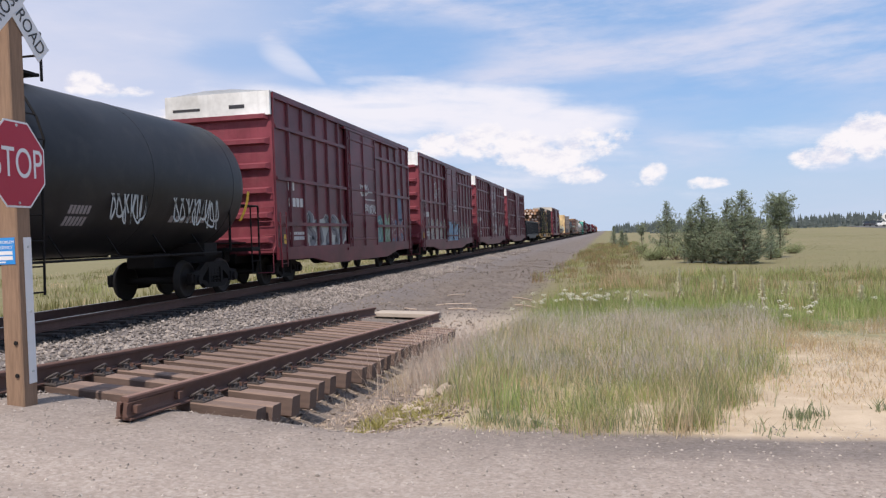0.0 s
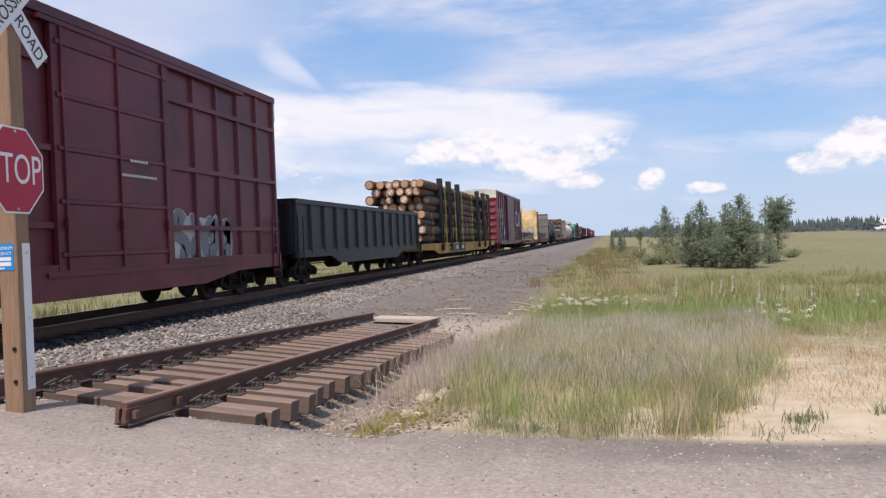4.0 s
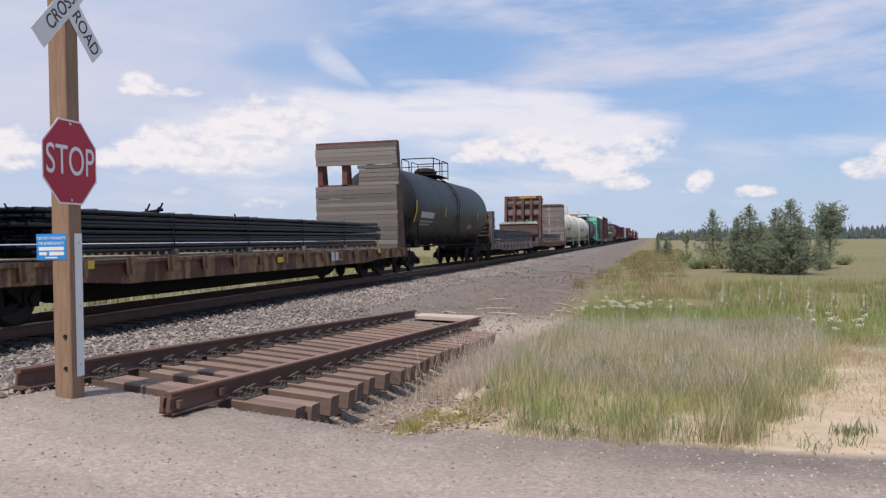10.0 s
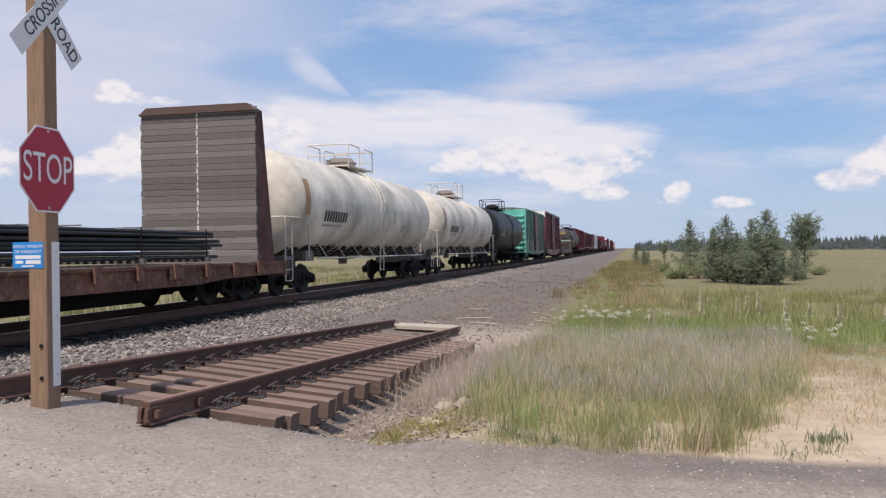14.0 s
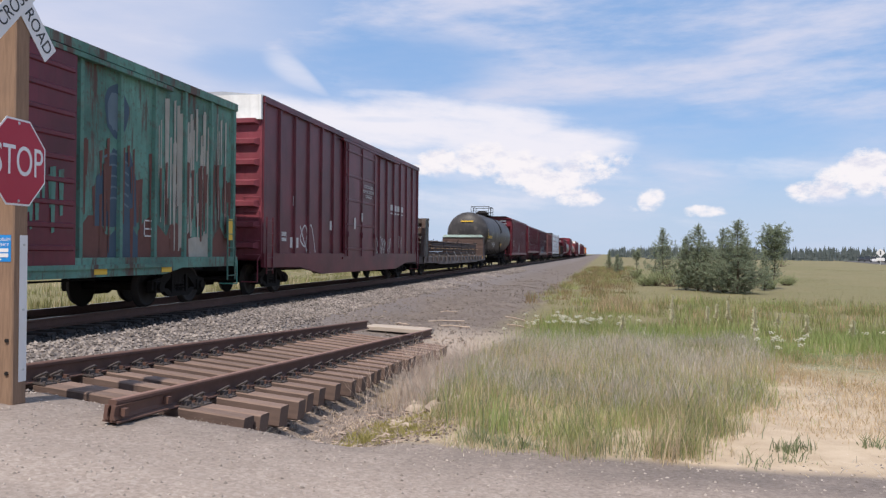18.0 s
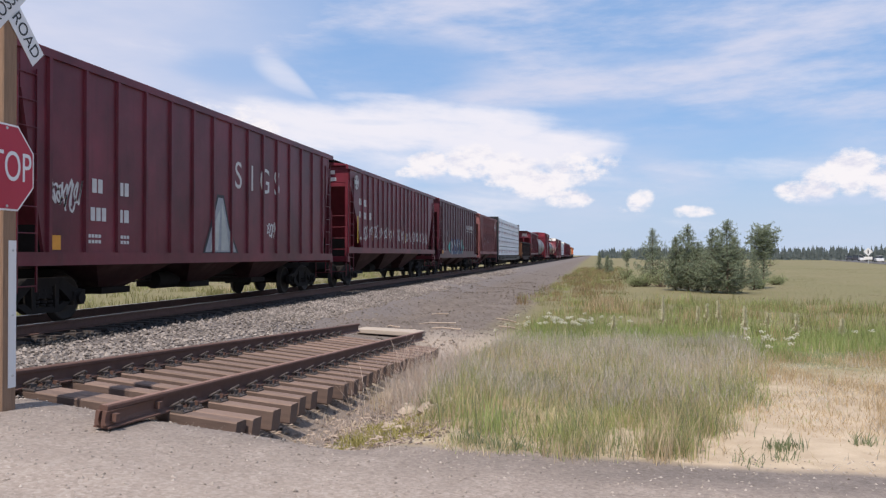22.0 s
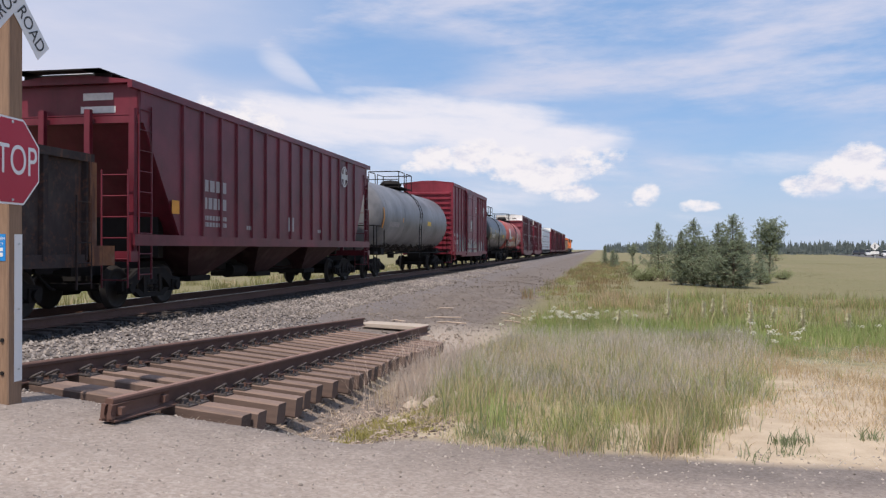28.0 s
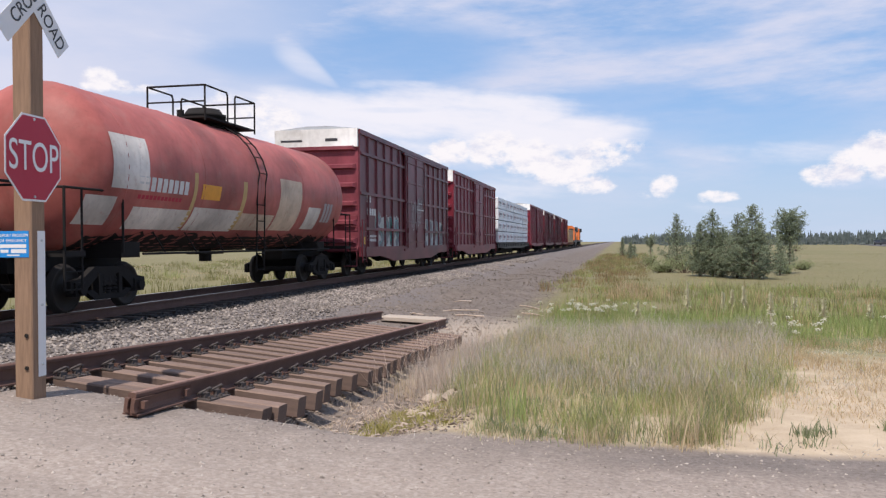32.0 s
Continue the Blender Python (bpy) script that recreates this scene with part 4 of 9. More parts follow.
def ladder_mesh(height, rungs, width=0.4):
    def make():
        s = Shape()
        for y in (0, width):
            s.box(0, 0.03, y - 0.012, y + 0.012, 0, height)
        for i in range(rungs):
            z = 0.1 + i * (height - 0.2) / max(1, rungs - 1)
            s.tube((0.02, 0, z), (0.02, width, z), 0.011, 6)
        return s
    return shared("ladder_%.2f_%d_%.2f" % (height, rungs, width), make)


def wagon(name, label, category, front, group="freight train"):
    car = thing(name, label, category, (XC, front, ZR), group)
    CARS.append((car, front))
    return car


def running_gear(car, length, inset=1.9, sill=True, sill_mat=None):
    truck(car, inset)
    truck(car, length - inset)
    coupler(car, -0.05, -1)
    coupler(car, length + 0.05, 1)
    if sill:
        piece("centre_sill", Shape().box(-0.33, 0.33, -0.05, length + 0.05, 0.66, 0.92), sill_mat or DARK_STEEL, car)
        s = Shape().tube((0.35, length * 0.4, 0.62), (0.35, length * 0.4 + 0.9, 0.62), 0.2, 12).tube((-0.5, length * 0.55, 0.62), (-0.5, length * 0.55 + 0.35, 0.62), 0.16, 12)
        s.rod([(0.3, inset + 1.4, 0.62), (0.3, length - inset - 1.4, 0.6)], 0.02)
        piece("brake_gear", s, DARK_STEEL, car)


def bars(car, rows, mat, x, name="stencil", label="stencilled markings"):
    """Markings as plain bars on a side: rows of (y, z, width, height, count)."""
    for y, z, w, h, n in rows:
        g = w / n
        bar = shared("bar_%.3f_%.2f" % (g, h), lambda: Shape().box(0, 0.004, g * 0.12, g * 0.88, 0, h))
        if n > 1 and h < 0.15:
            row = Shape()
            for i in range(n):
                row.box(x, x + 0.004, y + i * g + g * 0.12, y + (i + 1) * g - g * 0.12, z, z + h)
            tagged(piece(name, row, mat, car), kind="stuff")
            continue
        for i in range(n):
            piece(name, bar, mat, car, label, at=(x, y + i * g, z))


def ribbon(s, pts, w, x):
    """A flat stroke on a side, through points (y, z)."""
    n = len(s.v)
    for i, (y, z) in enumerate(pts):
        a, b = pts[max(0, i - 1)], pts[min(len(pts) - 1, i + 1)]
        ty, tz = b[0] - a[0], b[1] - a[1]
        l = math.hypot(ty, tz) or 1
        ww = w * (0.85 + 0.15 * math.sin(i * 0.9))
        s.v += [(x, y - tz / l * ww, z + ty / l * ww), (x, y + tz / l * ww, z - ty / l * ww)]
    s.f += [(n + 2 * i, n + 2 * i + 1, n + 2 * i + 3, n + 2 * i + 2) for i in range(len(pts) - 1)]
    s.s += [False] * (len(pts) - 1)


STROKES = (((-0.8, -1), (-0.6, 0.6), (0.1, 1), (0.7, 0.3), (0.1, -0.2), (0.9, -0.9)), ((0.8, 0.7), (-0.2, 1), (-0.8, 0.4), (0.6, -0.2), (0.5, -0.9), (-0.8, -0.8)), ((0.1, 1), (-0.8, 0.3), (-0.4, -1), (0.6, -0.7), (0.7, 0.5), (-0.2, 0.7), (-0.1, -0.3)),
           ((-0.9, 0.6), (0.3, 1), (0.8, 0.2), (-0.6, -0.3), (-0.3, -1), (0.9, -0.7)), ((-0.8, -0.9), (-0.2, 0.9), (0.3, -0.8), (0.9, 0.6), (0.2, 1)))


def bent(pts, n):
    """A smooth line through the points."""
    out, q = [], [pts[0]] + list(pts) + [pts[-1]]
    for i in range(1, len(q) - 2):
        for k in range(n):
            t = k / n
            out.append(tuple(0.5 * (2 * q[i][c] + (q[i + 1][c] - q[i - 1][c]) * t + (2 * q[i - 1][c] - 5 * q[i][c] + 4 * q[i + 1][c] - q[i + 2][c]) * t * t + (3 * q[i][c] - q[i - 1][c] - 3 * q[i + 1][c] + q[i + 2][c]) * t ** 3) for c in (0, 1)))
    return out + [tuple(pts[-1])]


def scrawl(car, y, z, width, height, mats, x, letters=5, fill=None, seed=1, stroke=0.035, at=None, angular=False):
    """Sprayed lettering that nobody can read: fat outlined strokes on a backing, or thin looping tags."""
    rnd = random.Random(seed)
    w = width / letters
    if fill and at is None:
        n, c = 36, Shape()
        c.v = [(x - 0.003, y + width / 2 + width * 0.53 * math.copysign(abs(math.cos(a)) ** 0.45, math.cos(a)) * rnd.uniform(0.93, 1.03), z + height / 2 + height * 0.5 * math.copysign(abs(math.sin(a)) ** 0.45, math.sin(a)) * rnd.uniform(0.8, 1.08)) for a in np.linspace(0, 2 * math.pi, n + 1)[:-1]]
        c.v.append((x - 0.003, y + width / 2, z + height / 2))
        c.f = [(k, (k + 1) % n, n) for k in range(n)]
        c.s = [False] * n
        piece("graffiti_ground", c, mats[0], car, "sprayed patch under the letters")
    for i in range(letters):
        cy, cz = y + (i + 0.5) * w + rnd.uniform(-0.1, 0.1) * w, z + height / 2 + rnd.uniform(-0.08, 0.08) * height
        sh, sc, tilt = rnd.choice(STROKES), rnd.uniform(0.8, 1.1), rnd.uniform(-0.25, 0.25)
        flip = rnd.choice((-1, 1))
        pts = [(cy + w * sc * (0.4 * flip * (a + rnd.uniform(-0.3, 0.3)) + tilt * b), cz + height * 0.42 * sc * (b + rnd.uniform(-0.22, 0.22))) for a, b in sh]
        if not fill:
            # a tag runs on in loops
            pts = [(cy + w * (j / 6 - 0.5 + 0.35 * math.sin(j * 2.1 + i)), cz + height * 0.42 * (math.cos(j * 2.1 + rnd.uniform(-0.5, 0.5)) + rnd.uniform(-0.25, 0.25))) for j in range(8)]
        path = [pts[0]] + [q for a, b in zip(pts, pts[1:]) for q in ((a[0] * 0.55 + b[0] * 0.45, a[1] * 0.55 + b[1] * 0.45), b)] if angular else bent(pts, 5)
        if fill:
            fat = min(w, height * 0.8) * (rnd.uniform(0.14, 0.18) if angular else rnd.uniform(0.2, 0.28))
            s = Shape()
            ribbon(s, path, fat + stroke, x + 0.0008 * i)
            letter = piece("graffiti_letter", s, mats[0], car, "fat sprayed letter shape", at=at)
            s = Shape()
            ribbon(s, path[1:-1], fat, x + 0.003 + 0.0008 * i)
            piece("letter_fill", s, fill, letter)
            if len(mats) > 1:
                s = Shape()
                ribbon(s, [(p[0] - fat * 0.45, p[1] + fat * 0.3) for p in path[2:-2]], stroke * 0.7, x + 0.006 + 0.0008 * i)
                piece("letter_shine", s, mats[1], letter)
        else:
            s = Shape()
            ribbon(s, path, stroke, x + 0.0005 * i)
            piece("graffiti_stroke", s, mats[i % len(mats)], car, "thin sprayed stroke", at=at)


def wash(car, y, z, width, height, mats, x, seed=1, step_=0.22):
    """Old sprayed paint in upright fields with ragged heads, one colour beside another."""
    rnd = random.Random(seed)
    per = width / len(mats)
    for i, mat in enumerate(mats):
        a, b = y + i * per - 0.08, y + (i + 1) * per + 0.08
        n = max(4, int((b - a) / step_))
        v, h = [], height * rnd.uniform(0.7, 1.0)
        for k in range(n + 1):
            yy = a + (b - a) * k / n
            peak = h * (0.55 + 0.45 * math.sin(math.pi * (k + 0.5) / (n + 1))) * rnd.uniform(0.72, 1.05)
            v += [(x + 0.0006 * i, yy, z + rnd.uniform(0, 0.06)), (x + 0.0006 * i, yy + rnd.uniform(-0.05, 0.05), z + peak)]
        s = Shape().add(v, [(2 * k, 2 * k + 2, 2 * k + 3, 2 * k + 1) for k in range(n)])
        piece("graffiti_wash", s, mat, car, "faded field of sprayed paint")


def drips(car, y0, y1, z0, z1, n, mat, x, seed=1, width=0.03):
    """Runs of paint or rust that hang down a side."""
    rnd = random.Random(seed)
    s = Shape()
    for k in range(n):
        y, top = rnd.uniform(y0, y1), z1 - abs(rnd.gauss(0, 0.25)) * (z1 - z0)
        low = top - rnd.uniform(0.15, 0.7) * (z1 - z0)
        w = width * rnd.uniform(0.4, 1.5)
        d = x + 0.00025 * k
        s.add([(d, y - w, top), (d, y + w, top + 0.03), (d, y + w * 0.6, max(z0, low)), (d, y - w * 0.4, max(z0, low) - 0.02)], [(0, 1, 2, 3)])
    tagged(piece("paint_runs", s, mat, car, "paint and rust runs"), kind="stuff")


def blob(car, y, z, ry, rz, mat, x, seed=1):
    """A rounded sprayed field with an uneven rim."""
    rnd = random.Random(seed)
    s = Shape().add([(x, y + ry * rnd.uniform(0.88, 1.08) * math.cos(a), z + rz * rnd.uniform(0.88, 1.08) * math.sin(a)) for a in np.linspace(0, 2 * math.pi, 25)[:-1]], [tuple(range(24))])
    piece("graffiti_wash", s, mat, car, "rounded field of sprayed paint")


def boxcar(front, back, top, paint, end_paint, label, cap=None, posts=14, door=(0.42, 0.58), seed=0, ribbed_end=7, sill_z=0.72, bands=(), drop=0.0, door_paint=None, roof_paint=None, door_ribs=5, rods=3):
    """A steel boxcar: sheeted sides with posts, ribbed ends, sliding door, ladders, roof."""
    L = back - front
    car = wagon("boxcar", label, "boxcar", front)
    edge = top
    piece("body", Shape().box(-HALF + 0.06, HALF - 0.06, 0.06, L - 0.06, sill_z + 0.15, edge - 0.05), paint, car)
    for sd in (-1, 1):
        # the sill hangs deeper between the trucks
        hang = [(0, sill_z + 0.34), (L, sill_z + 0.34), (L, sill_z + 0.12 - 0.5 * drop), (L - 2.6, sill_z + 0.12 - 0.6 * drop), (L - 3.3 - 4 * drop, sill_z - drop), (3.3 + 4 * drop, sill_z - drop), (2.6, sill_z + 0.12 - 0.6 * drop), (0, sill_z + 0.12 - 0.5 * drop)]
        piece("side_sill", Shape().prism(hang, "x", sd * HALF - 0.05, sd * HALF + 0.05), paint, car)
        piece("top_chord", Shape().box(sd * (HALF - 0.02) - 0.05, sd * (HALF - 0.02) + 0.05, 0, L, edge - 0.16, edge), paint, car)
    post = shared("side_post_%.2f" % (edge - sill_z), lambda: Shape().prism([(-0.07, 0), (0.07, 0), (0.045, 0.07), (-0.045, 0.07)], "z", sill_z + 0.2, edge - 0.08))
    d0, d1 = door[0] * L, door[1] * L
    for sd in (1, -1):
        for i in range(posts + 1):
            y = 0.06 + (L - 0.12) * i / posts
            if d0 - 0.1 < y < d1 + 0.1:
                continue
            wide = i in (0, posts)
            piece("side_post", post, paint, car, at=Matrix.Translation(((HALF - 0.065) * sd, min(max(y, 0.09), L - 0.09), 0)) @ pose(0, 0, 0, 0, 0, -90 * sd) @ Matrix.Diagonal((1.2 if wide else 1, 1, 1, 1)))
    for z in bands:
        for y0, y1 in ((0.1, d0 - 0.05), (d1 + 0.05, L - 0.1)):
            piece("side_rail", Shape().box(HALF - 0.02, HALF + 0.03, y0, y1, z - 0.05, z + 0.05), paint, car)
    dp = door_paint or paint
    dr = piece("door", Shape().box(HALF - 0.03, HALF + 0.058, d0, d1, sill_z + 0.22, edge - 0.28), dp, car)
    for z in np.linspace(sill_z + 0.5, edge - 0.55, door_ribs):
        piece("door_rib", shared("door_rib_%.2f" % (d1 - d0), lambda: Shape().prism([(0, -0.05), (0.03, -0.03), (0.03, 0.03), (0, 0.05)], "y", 0.08, d1 - d0 - 0.08)), dp, dr, at=(HALF + 0.058, d0, float(z)))
    for y in (d0 + 0.22, d1 - 0.22, (d0 + d1) / 2)[:rods]:
        piece("lock_rod", shared("lock_rod_%.2f" % (edge - sill_z), lambda: Shape().tube((0, 0, sill_z + 0.25), (0, 0, edge - 0.3), 0.022, 6).box(-0.01, 0.05, -0.05, 0.05, sill_z + 0.9, sill_z + 1.1)), dp, dr, at=(HALF + 0.085, y, 0))
    for za, zb in ((sill_z + 0.14, sill_z + 0.22), (edge - 0.28, edge - 0.2)):
        piece("door_track", Shape().box(HALF - 0.02, HALF + 0.09, d0 - 0.3, min(L - 0.1, d1 + (d1 - d0)), za, zb), paint, car)
    for end, y, w in (("f", 0, -1), ("b", L, 1)):
        e = Shape().box(-HALF + 0.03, HALF - 0.03, y - 0.02 if w < 0 else y - 0.05, y + 0.05 if w < 0 else y + 0.02, sill_z + 0.2, edge)
        en = piece("end_panel", e, end_paint, car)
        for k in range(ribbed_end):
            z = sill_z + 0.55 + (edge - sill_z - 1.2) * k / (ribbed_end - 1)
            piece("end_rib", shared("end_rib", lambda: Shape().add(
                [(-HALF + 0.1, 0, -0.1), (HALF - 0.1, 0, -0.1), (HALF - 0.2, 0.13, -0.06), (-HALF + 0.2, 0.13, -0.06), (-HALF + 0.2, 0.13, 0.05), (HALF - 0.2, 0.13, 0.05), (HALF - 0.1, 0, 0.1), (-HALF + 0.1, 0, 0.1)],
                [(0, 1, 2, 3), (3, 2, 5, 4), (4, 5, 6, 7), (0, 3, 4, 7), (1, 6, 5, 2), (0, 7, 6, 1)])), end_paint, en, at=Matrix.Translation((0, y + 0.02 * w, z)) @ pose(0, 0, 0, 0, 0, 180 if w < 0 else 0))
        if cap:
            c = piece("end_cap", Shape().box(-HALF + 0.02, HALF - 0.03, y - 0.11 if w < 0 else y - 0.04, y + 0.04 if w < 0 else y + 0.11, edge - 0.62, edge + 0.02), cap, car, "white painted upper end panel")
            piece("stencil", Shape().box(-1.3, -0.5, y + 0.115 * w - 0.003, y + 0.115 * w + 0.003, edge - 0.41, edge - 0.34).box(0.35, 0.8, y + 0.115 * w - 0.003, y + 0.115 * w + 0.003, edge - 0.41, edge - 0.31), SPRAY_BLACK, c)
        piece("brake_step", Shape().box(-0.5, 0.7, y + 0.02 * w - 0.0, y + 0.38 * w, 1.2, 1.24) if w > 0 else Shape().box(-0.5, 0.7, y - 0.38, y - 0.02, 1.2, 1.24), DARK_STEEL, car)
        for z in np.linspace(sill_z + 0.3, edge - 1.4 if end == "b" else sill_z + 1.8, 5):
            piece("grab_iron", shared("grab_iron_" + end, lambda: Shape().rod([(HALF - 0.5, 0, 0), (HALF - 0.5, 0.12 * w, 0), (HALF - 0.08, 0.12 * w, 0), (HALF - 0.08, 0, 0)], 0.012)), end_paint, en, at=(0, y, float(z)))
        s = Shape().rod([(HALF - 0.05, y + 0.03 * w, 1.1), (HALF - 0.05, y + 0.2 * w, 0.95), (HALF - 0.05, y + 0.2 * w, 0.4), (HALF - 0.5, y + 0.2 * w, 0.4)], 0.016)
        piece("sill_step", s, end_paint, car)
    for y in (0.12, L - 0.55):
        piece("side_ladder", ladder_mesh(1.5, 5), paint, car, at=(HALF + 0.05, y, sill_z - 0.2))
    piece("roof", Shape().prism([(-HALF, edge - 0.02), (HALF, edge - 0.02), (HALF, edge + 0.02), (0.4, edge + 0.14), (-0.4, edge + 0.14), (-HALF, edge + 0.02)], "y", -0.02, L + 0.02), roof_paint or GALV, car, "galvanised roof")
    running_gear(car, L, 1.75)
    return car, L


SHADE_GRIME = plain("grimy_belly_shade", (0.03, 0.024, 0.022), 0.8, 0.0, 0.5, 2.0, gloss=0.2)


def tank_car(front, back, paint, label, radius=1.56, centre=2.62, marks=(), dome=True, ends_paint=None, rails_paint=None, frame_paint=None):
    """A tank on two stub frames with end platforms, top fittings in a railed walk, ladders."""
    L = back - front
    car = wagon("tank_car", label, "tank car", front)
    y0, y1 = 0.42, L - 0.42
    rings = []
    for k in range(9):
        a = math.pi / 2 * k / 8
        rings.append((y0 + 0.8 * (1 - math.sin(a)), radius * max(0.02, math.cos(a) ** 0.9)))
    rings = rings[::-1]
    tank = Shape().lathe(rings + [(y0 + 0.8 + (y1 - y0 - 1.6) * i / 6, radius) for i in range(1, 6)] + [(y1 - (r[0] - y0), r[1]) for r in rings[::-1]], 0, centre, 56)
    body = piece("tank", tank, paint, car)
    for y in np.linspace(y0 + 1.2, y1 - 1.2, 5):
        piece("weld_band", shared("weld_band_%.2f_%.2f" % (radius, centre), lambda: Shape().lathe([(-0.016, radius + 0.001), (-0.008, radius + 0.006), (0.008, radius + 0.006), (0.016, radius + 0.001)], 0, centre, 48)), paint, body, at=(0, float(y), 0))
    fp = frame_paint or DARK_STEEL
    rp = rails_paint or fp
    for w, y in ((-1, 0), (1, L)):
        s = Shape().box(-0.33, 0.33, min(y, y - 3.2 * w), max(y, y - 3.2 * w), 0.72, 1.05)
        s.box(-1.45, 1.45, min(y, y - 0.5 * w), max(y, y - 0.5 * w), 1.0, 1.1)
        s.box(-1.2, 1.2, y - 2.2 * w - 0.3, y - 2.2 * w + 0.3, 0.95, 1.25)
        piece("stub_frame", s, fp, car)
        for sd in (-1, 1):
            g, x = Shape(), 1.42 * sd
            g.rod([(x, y, 0.45), (x, y, 2.15), (x, y - 1.5 * w, 2.15), (x, y - 1.62 * w, 2.0), (x, y - 1.62 * w, 1.05)], 0.024)
            g.rod([(x, y - 0.45 * w, 0.45), (x, y - 0.45 * w, 2.15)], 0.02)
            for z in (0.45, 0.75, 1.05):
                g.rod([(x, y, z), (x, y - 0.45 * w, z)], 0.014)
            g.rod([(x, y, 2.15), (0.6 * sd, y, 2.15), (0.6 * sd, y, 1.1)], 0.022)
            piece("end_railing", g, rp, car)
    cy, zt = L / 2, centre + radius
    deck = Shape().box(-0.75, 0.75, cy - 1.3, cy + 1.3, zt + 0.02, zt + 0.07)
    dk = piece("top_walk", deck, rp, car)
    for w in (-1, 1):
        g = Shape()
        y = cy + 1.35 * w
        for x in (-0.75, 0.75):
            g.rod([(x, y, zt - 0.05), (x, y, zt + 0.78), (x, cy + 0.25 * w, zt + 0.78), (x, cy + 0.2 * w, zt + 0.7), (x, cy + 0.2 * w, zt)], 0.024)
        g.tube((-0.75, y, zt + 0.78), (0.75, y, zt + 0.78), 0.024, 6).tube((-0.75, y, zt + 0.4), (0.75, y, zt + 0.4), 0.02, 6)
        piece("railing", g, rp, dk)
    d = Shape().lathe([(zt - 0.1, 0.5), (zt + 0.2, 0.5), (zt + 0.22, 0.55), (zt + 0.27, 0.55), (zt + 0.3, 0.48), (zt + 0.42, 0.4), (zt + 0.46, 0.1)], 0, cy, 20, "z")
    piece("dome", d, fp, dk)
    piece("valve", Shape().tube((0.1, cy + 0.75, zt), (0.1, cy + 0.75, zt + 0.4), 0.12, 10), fp, dk)
    piece("valve", Shape().tube((-0.2, cy - 0.8, zt), (-0.2, cy - 0.8, zt + 0.3), 0.09, 10), fp, dk)
    lad = Shape()
    for dy in (-0.22, 0.22):
        lad.rod([(1.5, cy + dy, 0.5), (1.55, cy + dy, centre)] + [((radius + 0.08) * math.cos(a), cy + dy, centre + (radius + 0.08) * math.sin(a)) for a in np.linspace(0.2, 1.35, 6)], 0.02)
    for k in range(6):
        z = 0.55 + k * (centre - 0.6) / 5
        lad.tube((1.52, cy - 0.22, z), (1.52, cy + 0.22, z), 0.014, 6)
    for a in np.linspace(0.2, 1.25, 5):
        lad.tube(((radius + 0.08) * math.cos(a), cy - 0.22, centre + (radius + 0.08) * math.sin(a)), ((radius + 0.08) * math.cos(a), cy + 0.22, centre + (radius + 0.08) * math.sin(a)), 0.014, 6)
    piece("ladder", lad, rp, car)
    piece("bottom_valve", Shape().tube((0, cy, centre - radius - 0.3), (0, cy, centre - radius + 0.1), 0.16, 12).box(-0.25, 0.25, cy - 0.5, cy + 0.5, centre - radius - 0.12, centre - radius - 0.05), fp, car)
    for x in (-1.46, 1.46):
        r = Shape().rod([(x, 2.2, 1.02), (x, L - 2.2, 1.02)], 0.024)
        for y in np.linspace(3, L - 3, 8):
            r.tube((x, float(y), 1.02), (x * 0.8, float(y), centre - radius * 0.75), 0.014, 5)
        piece("grab_rail", r, rp, car)
    # ragged dark belly band: grime and underside shade painted as one colour
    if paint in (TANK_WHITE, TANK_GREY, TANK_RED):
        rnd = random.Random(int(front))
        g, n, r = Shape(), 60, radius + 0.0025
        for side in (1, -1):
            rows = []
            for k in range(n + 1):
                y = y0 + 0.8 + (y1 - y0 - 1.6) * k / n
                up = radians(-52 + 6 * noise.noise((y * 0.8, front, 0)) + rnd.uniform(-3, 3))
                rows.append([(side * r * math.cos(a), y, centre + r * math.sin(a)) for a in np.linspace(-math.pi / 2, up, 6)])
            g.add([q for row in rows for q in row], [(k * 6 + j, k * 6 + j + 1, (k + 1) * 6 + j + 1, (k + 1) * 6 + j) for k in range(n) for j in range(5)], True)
        piece("belly_grime", g, SHADE_GRIME, body, "dark band of grime and painted shade along the belly")
    for m in marks:
        tank_mark(body, radius, centre, *m)
    running_gear(car, L, 1.75, sill=False)
    return car, L


def tank_mark(parent, radius, centre, y, width, a0, a1, mat, n=1, name="stencil"):
    """A patch that follows the curve of the tank, from angle a0 to a1 (degrees above the middle), cut into n bars."""
    r = radius + 0.004
    g = width / n
    for i in range(n):
        s = Shape()
        ya, yb = y + i * g + (g * 0.13 if n > 1 else 0), y + (i + 1) * g - (g * 0.13 if n > 1 else 0)
        k = max(2, int((a1 - a0) / 4))
        aa = [math.radians(a0 + (a1 - a0) * j / k) for j in range(k + 1)]
        v = [(r * math.cos(a), yy, centre + r * math.sin(a)) for a in aa for yy in (ya, yb)]
        s.add(v, [(2 * j, 2 * j + 1, 2 * j + 3, 2 * j + 2) for j in range(k)], True)
        piece(name, s, mat, parent)


